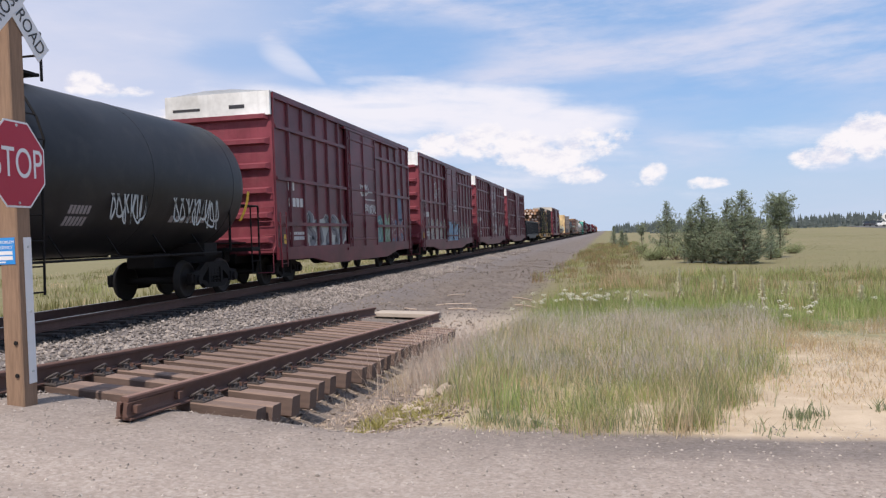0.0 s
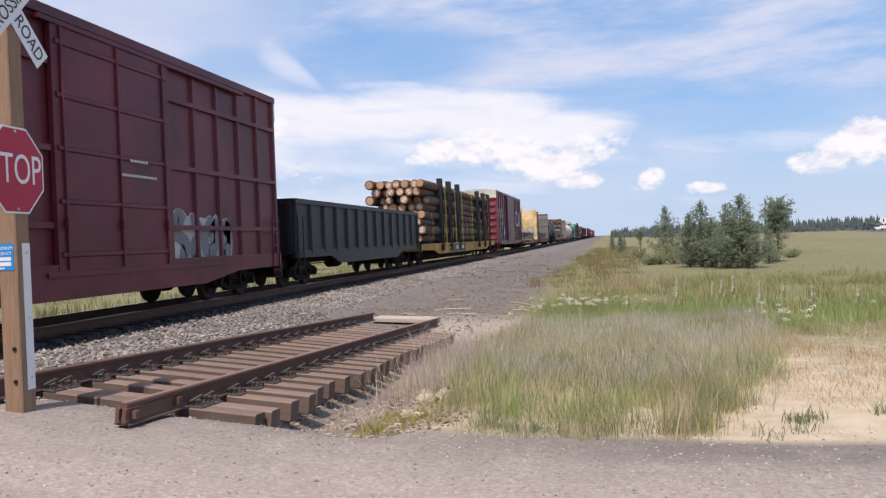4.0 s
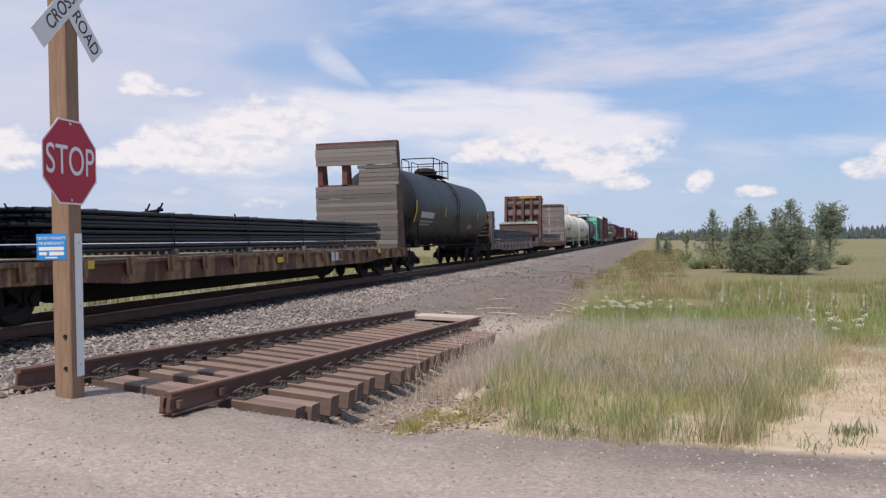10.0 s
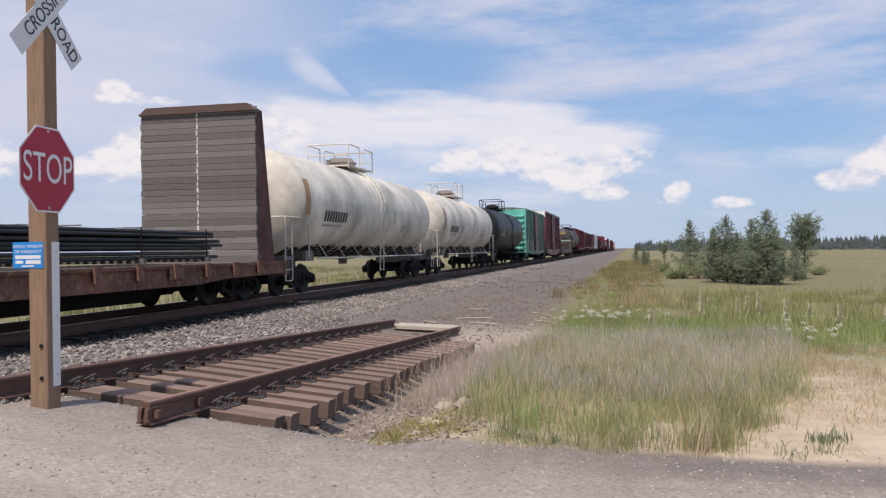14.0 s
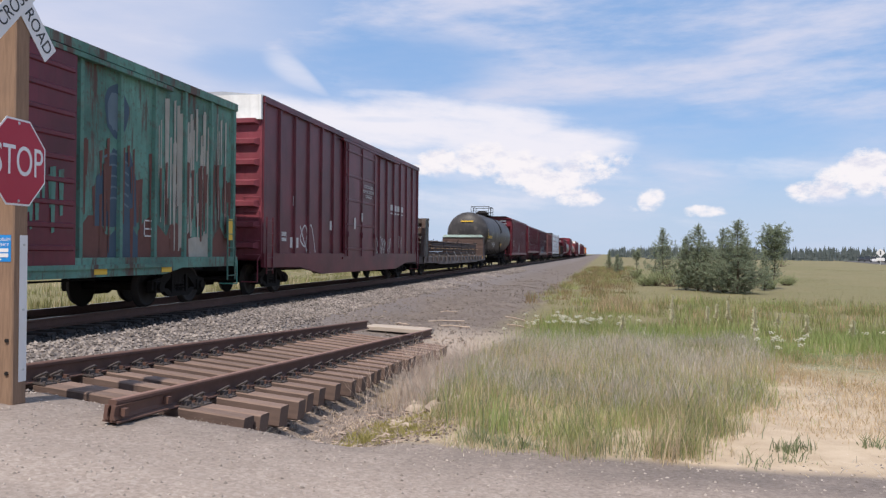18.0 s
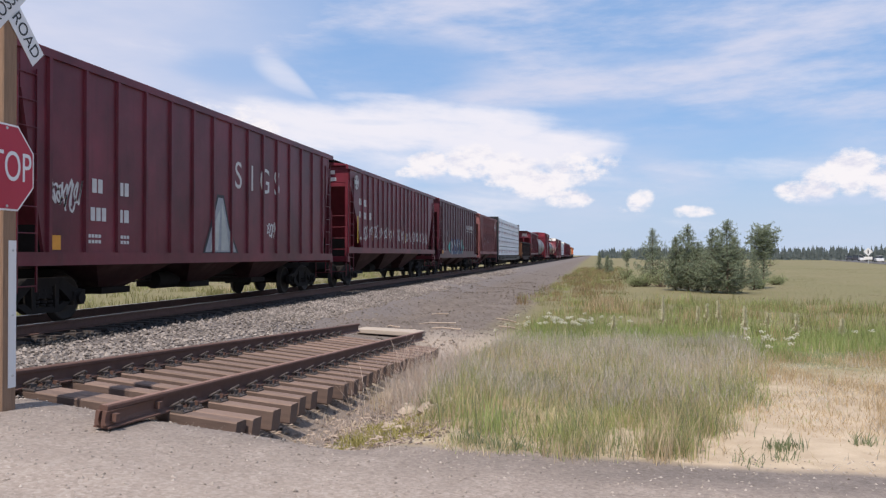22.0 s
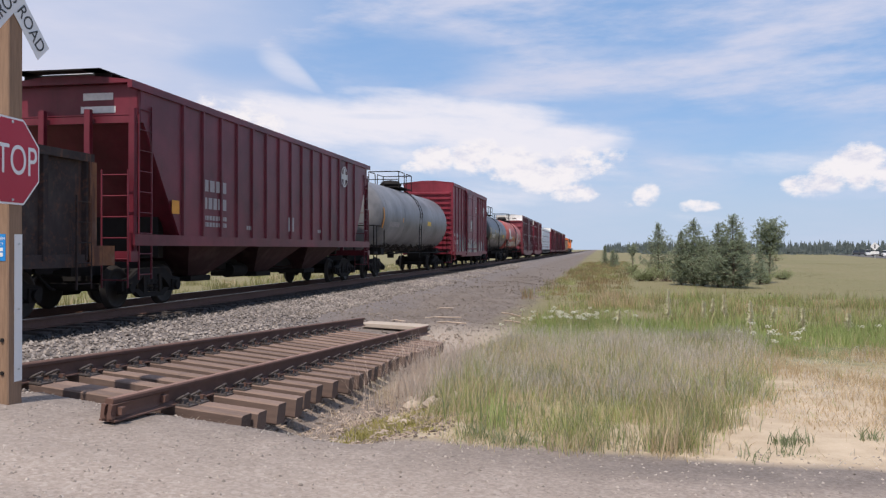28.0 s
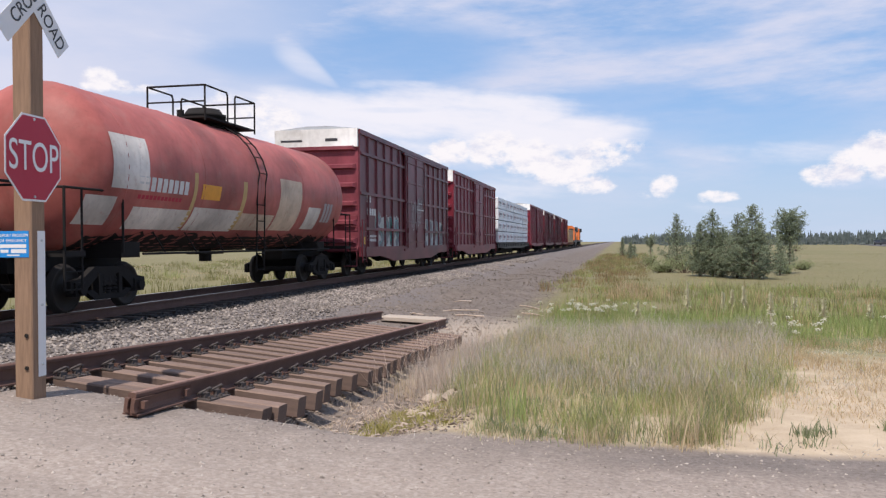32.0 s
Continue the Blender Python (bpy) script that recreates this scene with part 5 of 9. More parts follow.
def hopper_car(front, back, top, paint, label, ribs=16, bays=3, logo=False, white_end=True, end_paint=None, roof_walk=True, low=1.44, e=1.9):
    """A covered hopper: ribbed sides, slope sheets at the ends, outlet hoppers below, roof walk, end ladders."""
    L = back - front
    car = wagon("covered_hopper", label, "hopper car", front)
    ep = end_paint or paint
    for sd in (-1, 1):
        piece("side_sheet", Shape().prism([(0.35, top), (L - 0.35, top), (L - 0.35, top - 0.55), (L - e, low), (e, low), (0.35, top - 0.55)], "x", sd * (HALF - 0.06) - 0.03, sd * (HALF - 0.06) + 0.03), paint, car)
    side = Shape().prism([(0.35, top - 0.02), (L - 0.35, top - 0.02), (L - 0.35, top - 0.6), (L - 2.6, low - 0.1), (2.6, low - 0.1), (0.35, top - 0.6)], "x", -HALF + 0.08, HALF - 0.08)
    piece("body", side, paint, car)
    piece("side_sill", Shape().box(HALF - 0.1, HALF + 0.02, 0.1, L - 0.1, low - 0.18, low + 0.04).box(-HALF - 0.02, -HALF + 0.1, 0.1, L - 0.1, low - 0.18, low + 0.04), paint, car)
    piece("top_chord", Shape().box(HALF - 0.08, HALF + 0.02, 0.0, L, top - 0.14, top).box(-HALF - 0.02, -HALF + 0.08, 0.0, L, top - 0.14, top), paint, car)
    rib = shared("hopper_rib_%.2f" % top, lambda: Shape().prism([(-0.05, 0), (0.05, 0), (0.035, 0.055), (-0.035, 0.055)], "z", low + 0.02, top - 0.12))
    for sd in (1, -1):
        for i in range(ribs):
            y = e + 0.1 + (L - 2 * e - 0.2) * i / (ribs - 1)
            piece("side_rib", rib, paint, car, at=Matrix.Translation(((HALF - 0.035) * sd, y, 0)) @ pose(0, 0, 0, 0, 0, -90 * sd))
    bw = (L - 5.0) / bays
    for b in range(bays):
        c = 2.5 + bw * (b + 0.5)
        s = Shape()
        ht, hb = bw / 2 - 0.02, 0.45
        v = [(-HALF + 0.15, c - ht, low), (HALF - 0.15, c - ht, low), (HALF - 0.15, c + ht, low), (-HALF + 0.15, c + ht, low), (-0.6, c - hb, 0.55), (0.6, c - hb, 0.55), (0.6, c + hb, 0.55), (-0.6, c + hb, 0.55)]
        s.add(v, [(0, 1, 5, 4), (1, 2, 6, 5), (2, 3, 7, 6), (3, 0, 4, 7), (4, 5, 6, 7), (3, 2, 1, 0)])
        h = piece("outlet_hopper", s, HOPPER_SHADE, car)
        piece("outlet_gate", Shape().box(-0.7, 0.7, c - 0.5, c + 0.5, 0.42, 0.55), DARK_STEEL, h)
    for w, y in ((-1, 0), (1, L)):
        g = Shape().box(-HALF, HALF, min(y, y - 0.3 * w), max(y, y - 0.3 * w), 0.95, 1.15)
        fr = piece("end_frame", g, ep, car)
        for x in (-HALF + 0.1, -0.5, 0.5, HALF - 0.1):
            piece("end_post", shared("end_post_%.2f" % top, lambda: Shape().box(-0.06, 0.06, -0.05, 0.05, 1.1, top - 0.5)), ep, fr, at=(x, y - 0.22 * w, 0))
        piece("shear_plate", Shape().box(-0.9, 0.9, y - 2.2 * w - 0.1, y - 2.2 * w + 0.1, 1.0, 2.4), DARK_STEEL, car)
        piece("end_panel", Shape().box(-HALF + 0.02, HALF - 0.02, y - 0.4 * w - 0.04, y - 0.4 * w + 0.04, top - 0.75, top + 0.02), ep, car)
        if white_end:
            piece("stencil", Shape().box(0.3, 0.95, y - 0.4 * w + 0.05 * w - 0.003, y - 0.4 * w + 0.05 * w + 0.003, top - 0.3, top - 0.16).box(0.25, 1.0, y - 0.4 * w + 0.05 * w - 0.003, y - 0.4 * w + 0.05 * w + 0.003, top - 0.55, top - 0.42), MARK_WHITE, car)
        piece("ladder", ladder_mesh(top - 1.0, 9, 0.45), ep, car, at=(HALF - 0.02, y - 0.28 * w - (0.45 if w > 0 else 0), 0.6))
        r = Shape()
        for z in np.linspace(0.6, 2.6, 6):
            r.tube((HALF - 0.6, y + 0.02 * w, float(z)), (HALF - 0.05, y + 0.02 * w, float(z)), 0.014, 6)
        for x in (HALF - 0.6, HALF - 0.05):
            r.tube((x, y + 0.02 * w, 0.45), (x, y + 0.02 * w, 2.7), 0.018, 6)
        piece("end_ladder", r, ep, car)
    roof = Shape().prism([(-HALF, top), (HALF, top), (HALF - 0.1, top + 0.05), (0.5, top + 0.16), (-0.5, top + 0.16), (-HALF + 0.1, top + 0.05)], "y", 0.2, L - 0.2)
    piece("roof", roof, paint, car)
    if roof_walk:
        s = Shape().box(-0.95, -0.6, -0.1, L + 0.1, top + 0.2, top + 0.225).box(0.6, 0.95, -0.1, L + 0.1, top + 0.2, top + 0.225)
        for y in np.arange(0.3, L, 1.2):
            s.box(-0.95, 0.95, y - 0.02, y + 0.02, top + 0.1, top + 0.21)
        for y in (-0.1, L + 0.1):
            s.box(-0.95, 0.95, min(y, y * 0.9), y + 0.3 if y < 1 else y, top + 0.2, top + 0.225)
        piece("roof_walk", s, DARK_STEEL, car, "dark roof grating")
        hatch = shared("roof_hatch", lambda: Shape().box(-0.3, 0.3, 0, 2.2, 0, 0.16))
        for i in range(max(2, int((L - 3) / 2.6))):
            piece("roof_hatch", hatch, paint, car, at=(0, 1.5 + i * 2.6, top + 0.12))
    running_gear(car, L, 1.6, sill=True)
    if logo:
        emblem(car, HALF + 0.03, *logo)
    return car, L


def emblem(car, x, y, z, r):
    """A round railway badge: ring and cross as plain shapes."""
    s = Shape()
    n = 24
    for i in range(n):
        a, b = 2 * math.pi * i / n, 2 * math.pi * (i + 1) / n
        s.add([(x, y + rr * math.cos(q), z + rr * math.sin(q)) for rr, q in ((r, a), (r, b), (r * 0.86, b), (r * 0.86, a))], [(0, 1, 2, 3)])
    s.box(x - 0.002, x + 0.002, y - r * 0.28, y + r * 0.28, z - r * 0.8, z + r * 0.8)
    s.box(x - 0.002, x + 0.001, y - r * 0.8, y + r * 0.8, z - r * 0.26, z + r * 0.26)
    piece("emblem", s, MARK_WHITE, car, "round white badge")


def flat_deck(car, L, paint, deck_z=0.98, depth=0.42, stakes=True):
    for sd in (-1, 1):
        s = Shape()
        s.prism([(0, deck_z), (L, deck_z), (L, deck_z - 0.3), (L - 3.2, deck_z - 0.34), (L - 4.4, deck_z - depth), (4.4, deck_z - depth), (3.2, deck_z - 0.34), (0, deck_z - 0.3)], "x", sd * (HALF - 0.05) - 0.04, sd * (HALF - 0.05) + 0.04)
        piece("side_sill", s, paint, car)
        piece("sill_flange", Shape().box(sd * HALF - 0.045, sd * HALF + 0.045, 0, L, deck_z - 0.06, deck_z + 0.003), paint, car)
    piece("fishbelly_sill", Shape().prism([(3.2, 0.66), (L - 3.2, 0.66), (L - 4.6, 0.2), (4.6, 0.2)], "x", -0.34, 0.34), DARK_STEEL, car)
    for y in (0, L - 0.1):
        piece("end_sill", Shape().box(-HALF, HALF, y, y + 0.1, deck_z - 0.35, deck_z), paint, car)
    plank = shared("deck_plank", lambda: Shape().box(-HALF + 0.03, HALF - 0.03, 0, 0.94, 0, 0.05))
    y = 0.1
    while y < L - 1:
        piece("deck_plank", plank, BOARD, car, at=(0, y, deck_z - 0.045))
        y += 0.96
    if stakes:
        pk = shared("stake_pocket", lambda: Shape().prism([(-0.1, 0.02), (0.1, 0.02), (0.08, -0.26), (-0.08, -0.26)], "x", 0, 0.06))
        y = 0.7
        while y < L - 0.5:
            piece("stake_pocket", pk, paint, car, at=(HALF + 0.03, y, deck_z))
            y += 1.22
    running_gear(car, L, 1.75)


def gondola(front, back, top, paint, label, ribs=14, end_paint=None):
    L = back - front
    car = wagon("gondola_car", label, "gondola car", front)
    z0 = 1.0
    for sd in (-1, 1):
        piece("side_sheet", Shape().box(sd * (HALF - 0.06) - 0.02, sd * (HALF - 0.06) + 0.02, 0.05, L - 0.05, z0, top - 0.05), paint, car)
    piece("floor", Shape().box(-HALF + 0.09, HALF - 0.09, 0.05, L - 0.05, z0, z0 + 0.06), paint, car)
    piece("side_sill", Shape().box(HALF - 0.1, HALF + 0.02, 0, L, z0 - 0.12, z0 + 0.1).box(-HALF - 0.02, -HALF + 0.1, 0, L, z0 - 0.12, z0 + 0.1).prism([(3, z0 - 0.1), (L - 3, z0 - 0.1), (L - 4, z0 - 0.38), (4, z0 - 0.38)], "x", HALF - 0.06, HALF), paint, car)
    piece("top_chord", Shape().box(HALF - 0.1, HALF + 0.05, 0, L, top - 0.14, top).box(-HALF - 0.05, -HALF + 0.1, 0, L, top - 0.14, top).box(-HALF, HALF, -0.05, 0.08, top - 0.14, top).box(-HALF, HALF, L - 0.08, L + 0.05, top - 0.14, top), paint, car)
    rib = shared("gondola_rib_%.2f" % top, lambda: Shape().prism([(-0.09, 0), (0.09, 0), (0.06, 0.09), (-0.06, 0.09)], "z", z0, top - 0.1))
    for sd in (1, -1):
        for i in range(ribs):
            piece("side_rib", rib, paint, car, at=Matrix.Translation(((HALF - 0.05) * sd, 0.15 + (L - 0.3) * i / (ribs - 1), 0)) @ pose(0, 0, 0, 0, 0, -90 * sd))
    for y, w in ((0.03, -1), (L - 0.03, 1)):
        e = Shape().box(-HALF + 0.05, HALF - 0.05, y - 0.03, y + 0.03, z0, top - 0.1)
        ew = piece("end_wall", e, end_paint or paint, car)
        for x in (-1.4, -0.9, -0.3, 0.3, 0.9, 1.4):
            piece("end_post", shared("gondola_end_post_%.2f" % top, lambda: Shape().box(-0.06, 0.06, 0, 0.09, z0, top - 0.1)), end_paint or paint, ew, at=(x, y + (0.03 if w > 0 else -0.12), 0))
        piece("ladder", ladder_mesh(1.6, 5), paint, car, at=(HALF + 0.04, 0.1 if w < 0 else L - 0.5, 0.5))
    running_gear(car, L, 1.75)
    return car, L


def bulkhead(car, y, z0, z1, w, paint, boards=True, board_paint=None, frame_cols=4, face=1, label="", depth=0.9, gaps=(), solid=False, gap_boards=False, cap=None, ragged=0.02):
    """An end wall of a bulkhead flat car: uprights with braces behind, boards or steel sheet on the load side. w: -1 front, 1 back."""
    b = piece("bulkhead", Shape().box(-HALF, HALF, y - 0.06, y + 0.06, z1 - 0.22, z1), paint, car, label)
    crown = 0.5 if z1 < 3 else 0.28
    for x in np.linspace(-HALF + 0.13, HALF - 0.13, frame_cols):
        s = Shape().add([(x - 0.1, y, z0), (x + 0.1, y, z0), (x + 0.1, y + depth * w, z0), (x - 0.1, y + depth * w, z0), (x - 0.1, y, z1), (x + 0.1, y, z1), (x + 0.1, y + crown * w, z1), (x - 0.1, y + crown * w, z1)],
                        [(0, 1, 2, 3), (4, 5, 6, 7), (0, 1, 5, 4), (1, 2, 6, 5), (2, 3, 7, 6), (3, 0, 4, 7)])
        piece("upright", s, paint, b)
    for z in np.linspace(z0 + 0.5, z1 - 0.7, 4):
        piece("brace", Shape().box(-HALF + 0.1, HALF - 0.1, min(y, y + 0.16 * w), max(y, y + 0.16 * w), float(z) - 0.05, float(z) + 0.05), paint, b)
    inner = y - 0.05 * w
    if solid:
        c = 0.25
        piece("sheet", Shape().prism([(-HALF, z0), (HALF, z0), (HALF, z1 - c), (HALF - c, z1 + 0.02), (-HALF + c, z1 + 0.02), (-HALF, z1 - c)], "y", min(inner, inner - 0.06 * w), max(inner, inner - 0.06 * w)), board_paint or paint, b)
    elif boards:
        bd = shared("bulk_board", lambda: Shape().chamfered(-HALF + 0.01, HALF - 0.01, -0.04, 0.04, 0.0, 0.146, 0.008))
        z = z0
        while z < z1 - 0.1:
            if any(a <= z <= c for a, c in gaps):
                if gap_boards:
                    piece("board", shared("short_board", lambda: Shape().chamfered(0.05, HALF - 0.01, -0.04, 0.04, 0.0, 0.135, 0.01)), board_paint or BOARD, b, at=(random.uniform(0, 0.1), inner - 0.04 * w, z))
            else:
                piece("board", bd, board_paint or BOARD, b, at=Matrix.Translation((random.uniform(-0.02, ragged), inner - 0.04 * w, z)) @ pose(0, 0, 0, 0, random.uniform(-0.25, 0.25), 0))
            z += 0.15
    if cap:
        piece("cap", Shape().prism([(-HALF - 0.02, z1 - 0.05), (HALF + 0.02, z1 - 0.05), (HALF - 0.2, z1 + 0.13), (-HALF + 0.2, z1 + 0.13)], "y", y - 0.2, y + 0.14), cap, b, "weathered sloping cap")
    return b


def load(name, label, category, front, group=""):
    ob = thing(name, label, category, (XC, front, ZR), group)
    CARS.append((ob, front))
    return ob


def rod_load(front, y0, y1, z0, layers, mat, label, seed, half=1.25):
    """A low stack of long thin bars in courses, their ends uneven, chained down, scraps of dunnage on top."""
    rnd = random.Random(seed)
    ob = load("pipe_stack", label, "pipe load", front)
    courses = round(layers * 1.45)
    pitch = layers * 0.12 / courses
    m = shared("pipe_%d" % round(y1 - y0), lambda: Shape().tube((0, 0, 0), (0, y1 - y0 - 1.0, 0), 0.037, 8))
    slat = shared("stack_slat", lambda: Shape().box(-half, half, -0.04, 0.04, 0, 0.02))
    for i in range(courses):
        shift = rnd.uniform(-0.35, 0.35)
        for x in np.linspace(-half + 0.05, half - 0.05, 14):
            piece("pipe", m, mat, ob, at=(float(x) + rnd.uniform(-0.02, 0.02), y0 + 0.5 + shift + rnd.uniform(-0.15, 0.15), z0 + 0.08 + i * pitch + (0.02 if i % 3 == 2 else 0.0)))
    top = z0 + courses * pitch + 0.06
    for y in np.linspace(y0 + 1.0, y1 - 1.0, 6):
        piece("spacer", shared("spacer", lambda: Shape().box(-1.35, 1.35, -0.05, 0.05, 0, 0.1)), BOARD, ob, at=(0, float(y), z0 - 0.02))
        piece("strap", Shape().box(half + 0.02, half + 0.03, float(y) - 0.02, float(y) + 0.02, z0, top).box(-half, half + 0.03, float(y) - 0.02, float(y) + 0.02, top, top + 0.01), DARK_STEEL, ob)
        piece("slat", slat, BOARD, ob, at=(0, float(y) + rnd.uniform(0.4, 1.0), top - 0.01))
    for _ in range(7):
        piece("dunnage_scrap", shared("dunnage_scrap", lambda: Shape().tube((0, 0, 0), (0.1, 0.4, 0.07), 0.03, 5).tube((0, 0.1, 0), (-0.05, 0.2, 0.18), 0.02, 5)), DARK_STEEL, ob, at=Matrix.Translation((rnd.uniform(-half, half), rnd.uniform(y0 + 1, y1 - 1), top)) @ pose(0, 0, 0, 0, 0, rnd.uniform(0, 360)))
    return ob


def lumber_load(front, y0, y1, z0, rows, cols, unit_h, label, mat, deep=True):
    """Wrapped packs of sawn timber in courses."""
    ob = load("lumber_stack", label, "lumber load", front)
    w = (y1 - y0) / cols
    pack = shared("pack_%.2f_%.2f" % (w, unit_h), lambda: Shape().chamfered(0, 1.48, 0.012, w - 0.012, 0.02, unit_h - 0.02, 0.035))
    def ring():
        o = Shape()
        for k in range(20):
            a, b = 2 * math.pi * k / 20, 2 * math.pi * (k + 1) / 20
            o.add([(0, r * math.cos(q), r * math.sin(q)) for r, q in ((0.2, a), (0.2, b), (0.155, b), (0.155, a))], [(0, 1, 2, 3)])
        return o.box(0, 0.002, -0.08, -0.035, -0.09, 0.09).box(0, 0.002, 0.035, 0.08, -0.09, 0.09).box(0, 0.002, -0.035, 0.035, -0.02, 0.02)
    tag = shared("pack_mark", ring)
    for r in range(rows):
        for c in range(cols):
            for x in ((0.02, -1.5) if deep else (0.02,)):
                p = piece("lumber_pack", pack, mat, ob, at=(x + random.uniform(-0.02, 0.02), y0 + c * w + random.uniform(-0.02, 0.02), z0 + r * (unit_h + 0.02)))
                if x > 0:
                    piece("pack_mark", tag, MARK_RED, p, at=(1.48 + 0.002, w * 0.2, unit_h * 0.5))
                    piece("pack_bar", shared("pack_bar", lambda: [Shape().box(0, 0.003, 0, 0.13, 0, 0.2).box(0, 0.003, 0.17, 0.28, 0, 0.15).box(0, 0.003, 0.31, 0.45, 0, 0.15).box(0, 0.003, 0.48, 0.58, 0, 0.15).box(0, 0.003, 0.61, 0.7, 0, 0.15).box(0, 0.003, 0.73, 0.83, 0, 0.15).box(0, 0.003, 0.86, 0.98, 0, 0.15)][0]), PRINT_GREY, p, at=(1.482, w * 0.2 + 0.28, unit_h * 0.46))
                    piece("pack_bar", shared("pack_bar_small", lambda: Shape().box(0, 0.003, 0, 0.5, 0, 0.06)), PRINT_GREY, p, at=(1.482, w * 0.2 + 0.5, unit_h * 0.3))
        for c in range(cols * 2):
            piece("batten", shared("batten", lambda: Shape().box(-1.36, 1.36, -0.045, 0.045, -0.06, 0.03)), BOARD, ob, at=(0, y0 + (c + 0.5) * w / 2, z0 + r * (unit_h + 0.02)))
    return ob


PRINT_GREY = plain("grey_print", (0.16, 0.16, 0.18), 0.6)
MARK_RED = plain("red_print", (0.5, 0.06, 0.08), 0.6)

# ---- the train, car by car ----
SHEET, DOOR = HALF - 0.055, HALF + 0.064          # planes of markings on boxcar sides and doors
CREAM = plain("cream_spray_paint", (0.42, 0.38, 0.33), 0.7, 0.0, 0.35, 3.0)
PALE_SPRAY = plain("pale_spray_paint", (0.45, 0.46, 0.43), 0.7, 0.0, 0.35, 3.0)
GREY_SPRAY = plain("grey_spray_paint", (0.2, 0.19, 0.2), 0.7, 0.0, 0.3, 3.0)
LIME_SPRAY = plain("lime_spray_paint", (0.4, 0.42, 0.08), 0.6)
BROWN_SPRAY = plain("brown_spray_paint", (0.2, 0.1, 0.08), 0.7)
PALE_BEIGE = plain("pale_beige_spray_paint", (0.36, 0.3, 0.24), 0.7, 0.0, 0.4, 2.0)
PALE_BLUE = plain("pale_blue_spray_paint", (0.3, 0.4, 0.47), 0.7, 0.0, 0.4, 2.0)
DULL_TEAL = plain("dull_teal_spray_paint", (0.1, 0.24, 0.24), 0.7, 0.0, 0.4, 2.0)
DULL_GREEN = plain("dull_green_spray_paint", (0.15, 0.25, 0.15), 0.7, 0.0, 0.4, 2.0)
MOSSY_SPRAY = plain("mossy_spray_paint", (0.2, 0.23, 0.12), 0.7, 0.0, 0.4, 2.0)
DULL_PINK = plain("dull_pink_spray_paint", (0.26, 0.12, 0.13), 0.7, 0.0, 0.4, 2.0)
DULL_BLUE = plain("dull_blue_spray_paint", (0.13, 0.17, 0.24), 0.7, 0.0, 0.4, 2.0)
BRIGHT_TEAL = plain("bright_teal_spray_paint", (0.06, 0.42, 0.36), 0.6, 0.0, 0.2, 2.0)
RUSTY_SPRAY = plain("rusty_brown_wash", (0.15, 0.06, 0.045), 0.8, 0.0, 0.45, 2.5)
SLATE_SPRAY = plain("slate_blue_spray_paint", (0.05, 0.085, 0.12), 0.7, 0.0, 0.35, 2.0)
SLATE_LIGHT = plain("light_slate_spray_paint", (0.12, 0.17, 0.2), 0.7, 0.0, 0.35, 2.0)
BONE_SPRAY = plain("bone_spray_paint", (0.4, 0.37, 0.31), 0.8, 0.0, 0.45, 2.5)
PALE_TEAL = plain("pale_teal_spray_paint", (0.4, 0.47, 0.42), 0.7, 0.0, 0.3, 4.0)
AMBER = plain("amber_paint", (0.7, 0.3, 0.03), 0.6)


def tall_marks(car, x=SHEET):
    bars(car, [(1.0, 2.66, 0.5, 0.24, 3), (1.0, 2.2, 1.15, 0.25, 4), (1.05, 1.25, 1.1, 0.1, 8), (1.05, 1.4, 1.1, 0.08, 8)], MARK_WHITE, x)
    bars(car, [(0.43, 1.15, 0.2, 0.26, 1), (6.5, 1.2, 0.18, 0.45, 1)], MARK_YELLOW, x + 0.06, "reflector", "yellow reflector")
    bars(car, [(8.0, 2.62, 1.2, 0.05, 14), (8.3, 2.9, 0.6, 0.05, 6)], MARK_WHITE, DOOR + 0.03)


t0, _ = tank_car(2.6, 19.7, TANK_BLACK, "black tank car with scrawled white graffiti and dusty frame",
                 marks=((16.2, 0.14, -33, -5, MARK_YELLOW), (9.6, 0.6, -40, -33, MARK_GREY, 6), (9.6, 0.6, -31, -25, MARK_GREY, 6), (12.9, 1.6, -36, -30, MARK_GREY, 7), (2.5, 1.8, -18, -6, MARK_WHITE, 6)))
scrawl(t0, 10.6, 1.55, 1.2, 0.85, [PALE_SPRAY], 1.5, 3, seed=3, stroke=0.025)
scrawl(t0, 12.8, 1.5, 1.9, 0.9, [PALE_SPRAY], 1.5, 4, seed=4, stroke=0.025)
TALL = dict(cap=WHITE_PAINT, posts=14, bands=(1.7, 2.95, 4.35), door=(0.405, 0.635), ribbed_end=6, drop=0.24)
ca, _ = boxcar(20.6, 35.8, 5.25, OXIDE, OXIDE_LIT_END, "dark oxide-red high boxcar with white upper end and faint graffiti", **TALL)
tall_marks(ca)
scrawl(ca, 2.4, 0.95, 3.6, 1.0, [PALE_SPRAY, SPRAY_BLACK], SHEET, 5, GREY_SPRAY, 11, 0.03)
scrawl(ca, 7.5, 2.7, 1.0, 0.5, [MARK_WHITE], DOOR, 3, None, 12, 0.03)
scrawl(ca, 8.0, 2.15, 1.5, 0.35, [MARK_WHITE], DOOR, 4, None, 17, 0.03)
wash(ca, 9.8, 0.92, 4.6, 1.9, [DULL_TEAL, DULL_GREEN, MOSSY_SPRAY, DULL_PINK, DULL_PINK], SHEET - 0.002, 13)
scrawl(ca, 9.9, 1.0, 2.2, 1.1, [PALE_TEAL], SHEET + 0.004, 3, None, 14, 0.03)
wash(ca, 13.3, 1.9, 0.5, 1.5, [DULL_BLUE], SHEET + 0.001, 15)
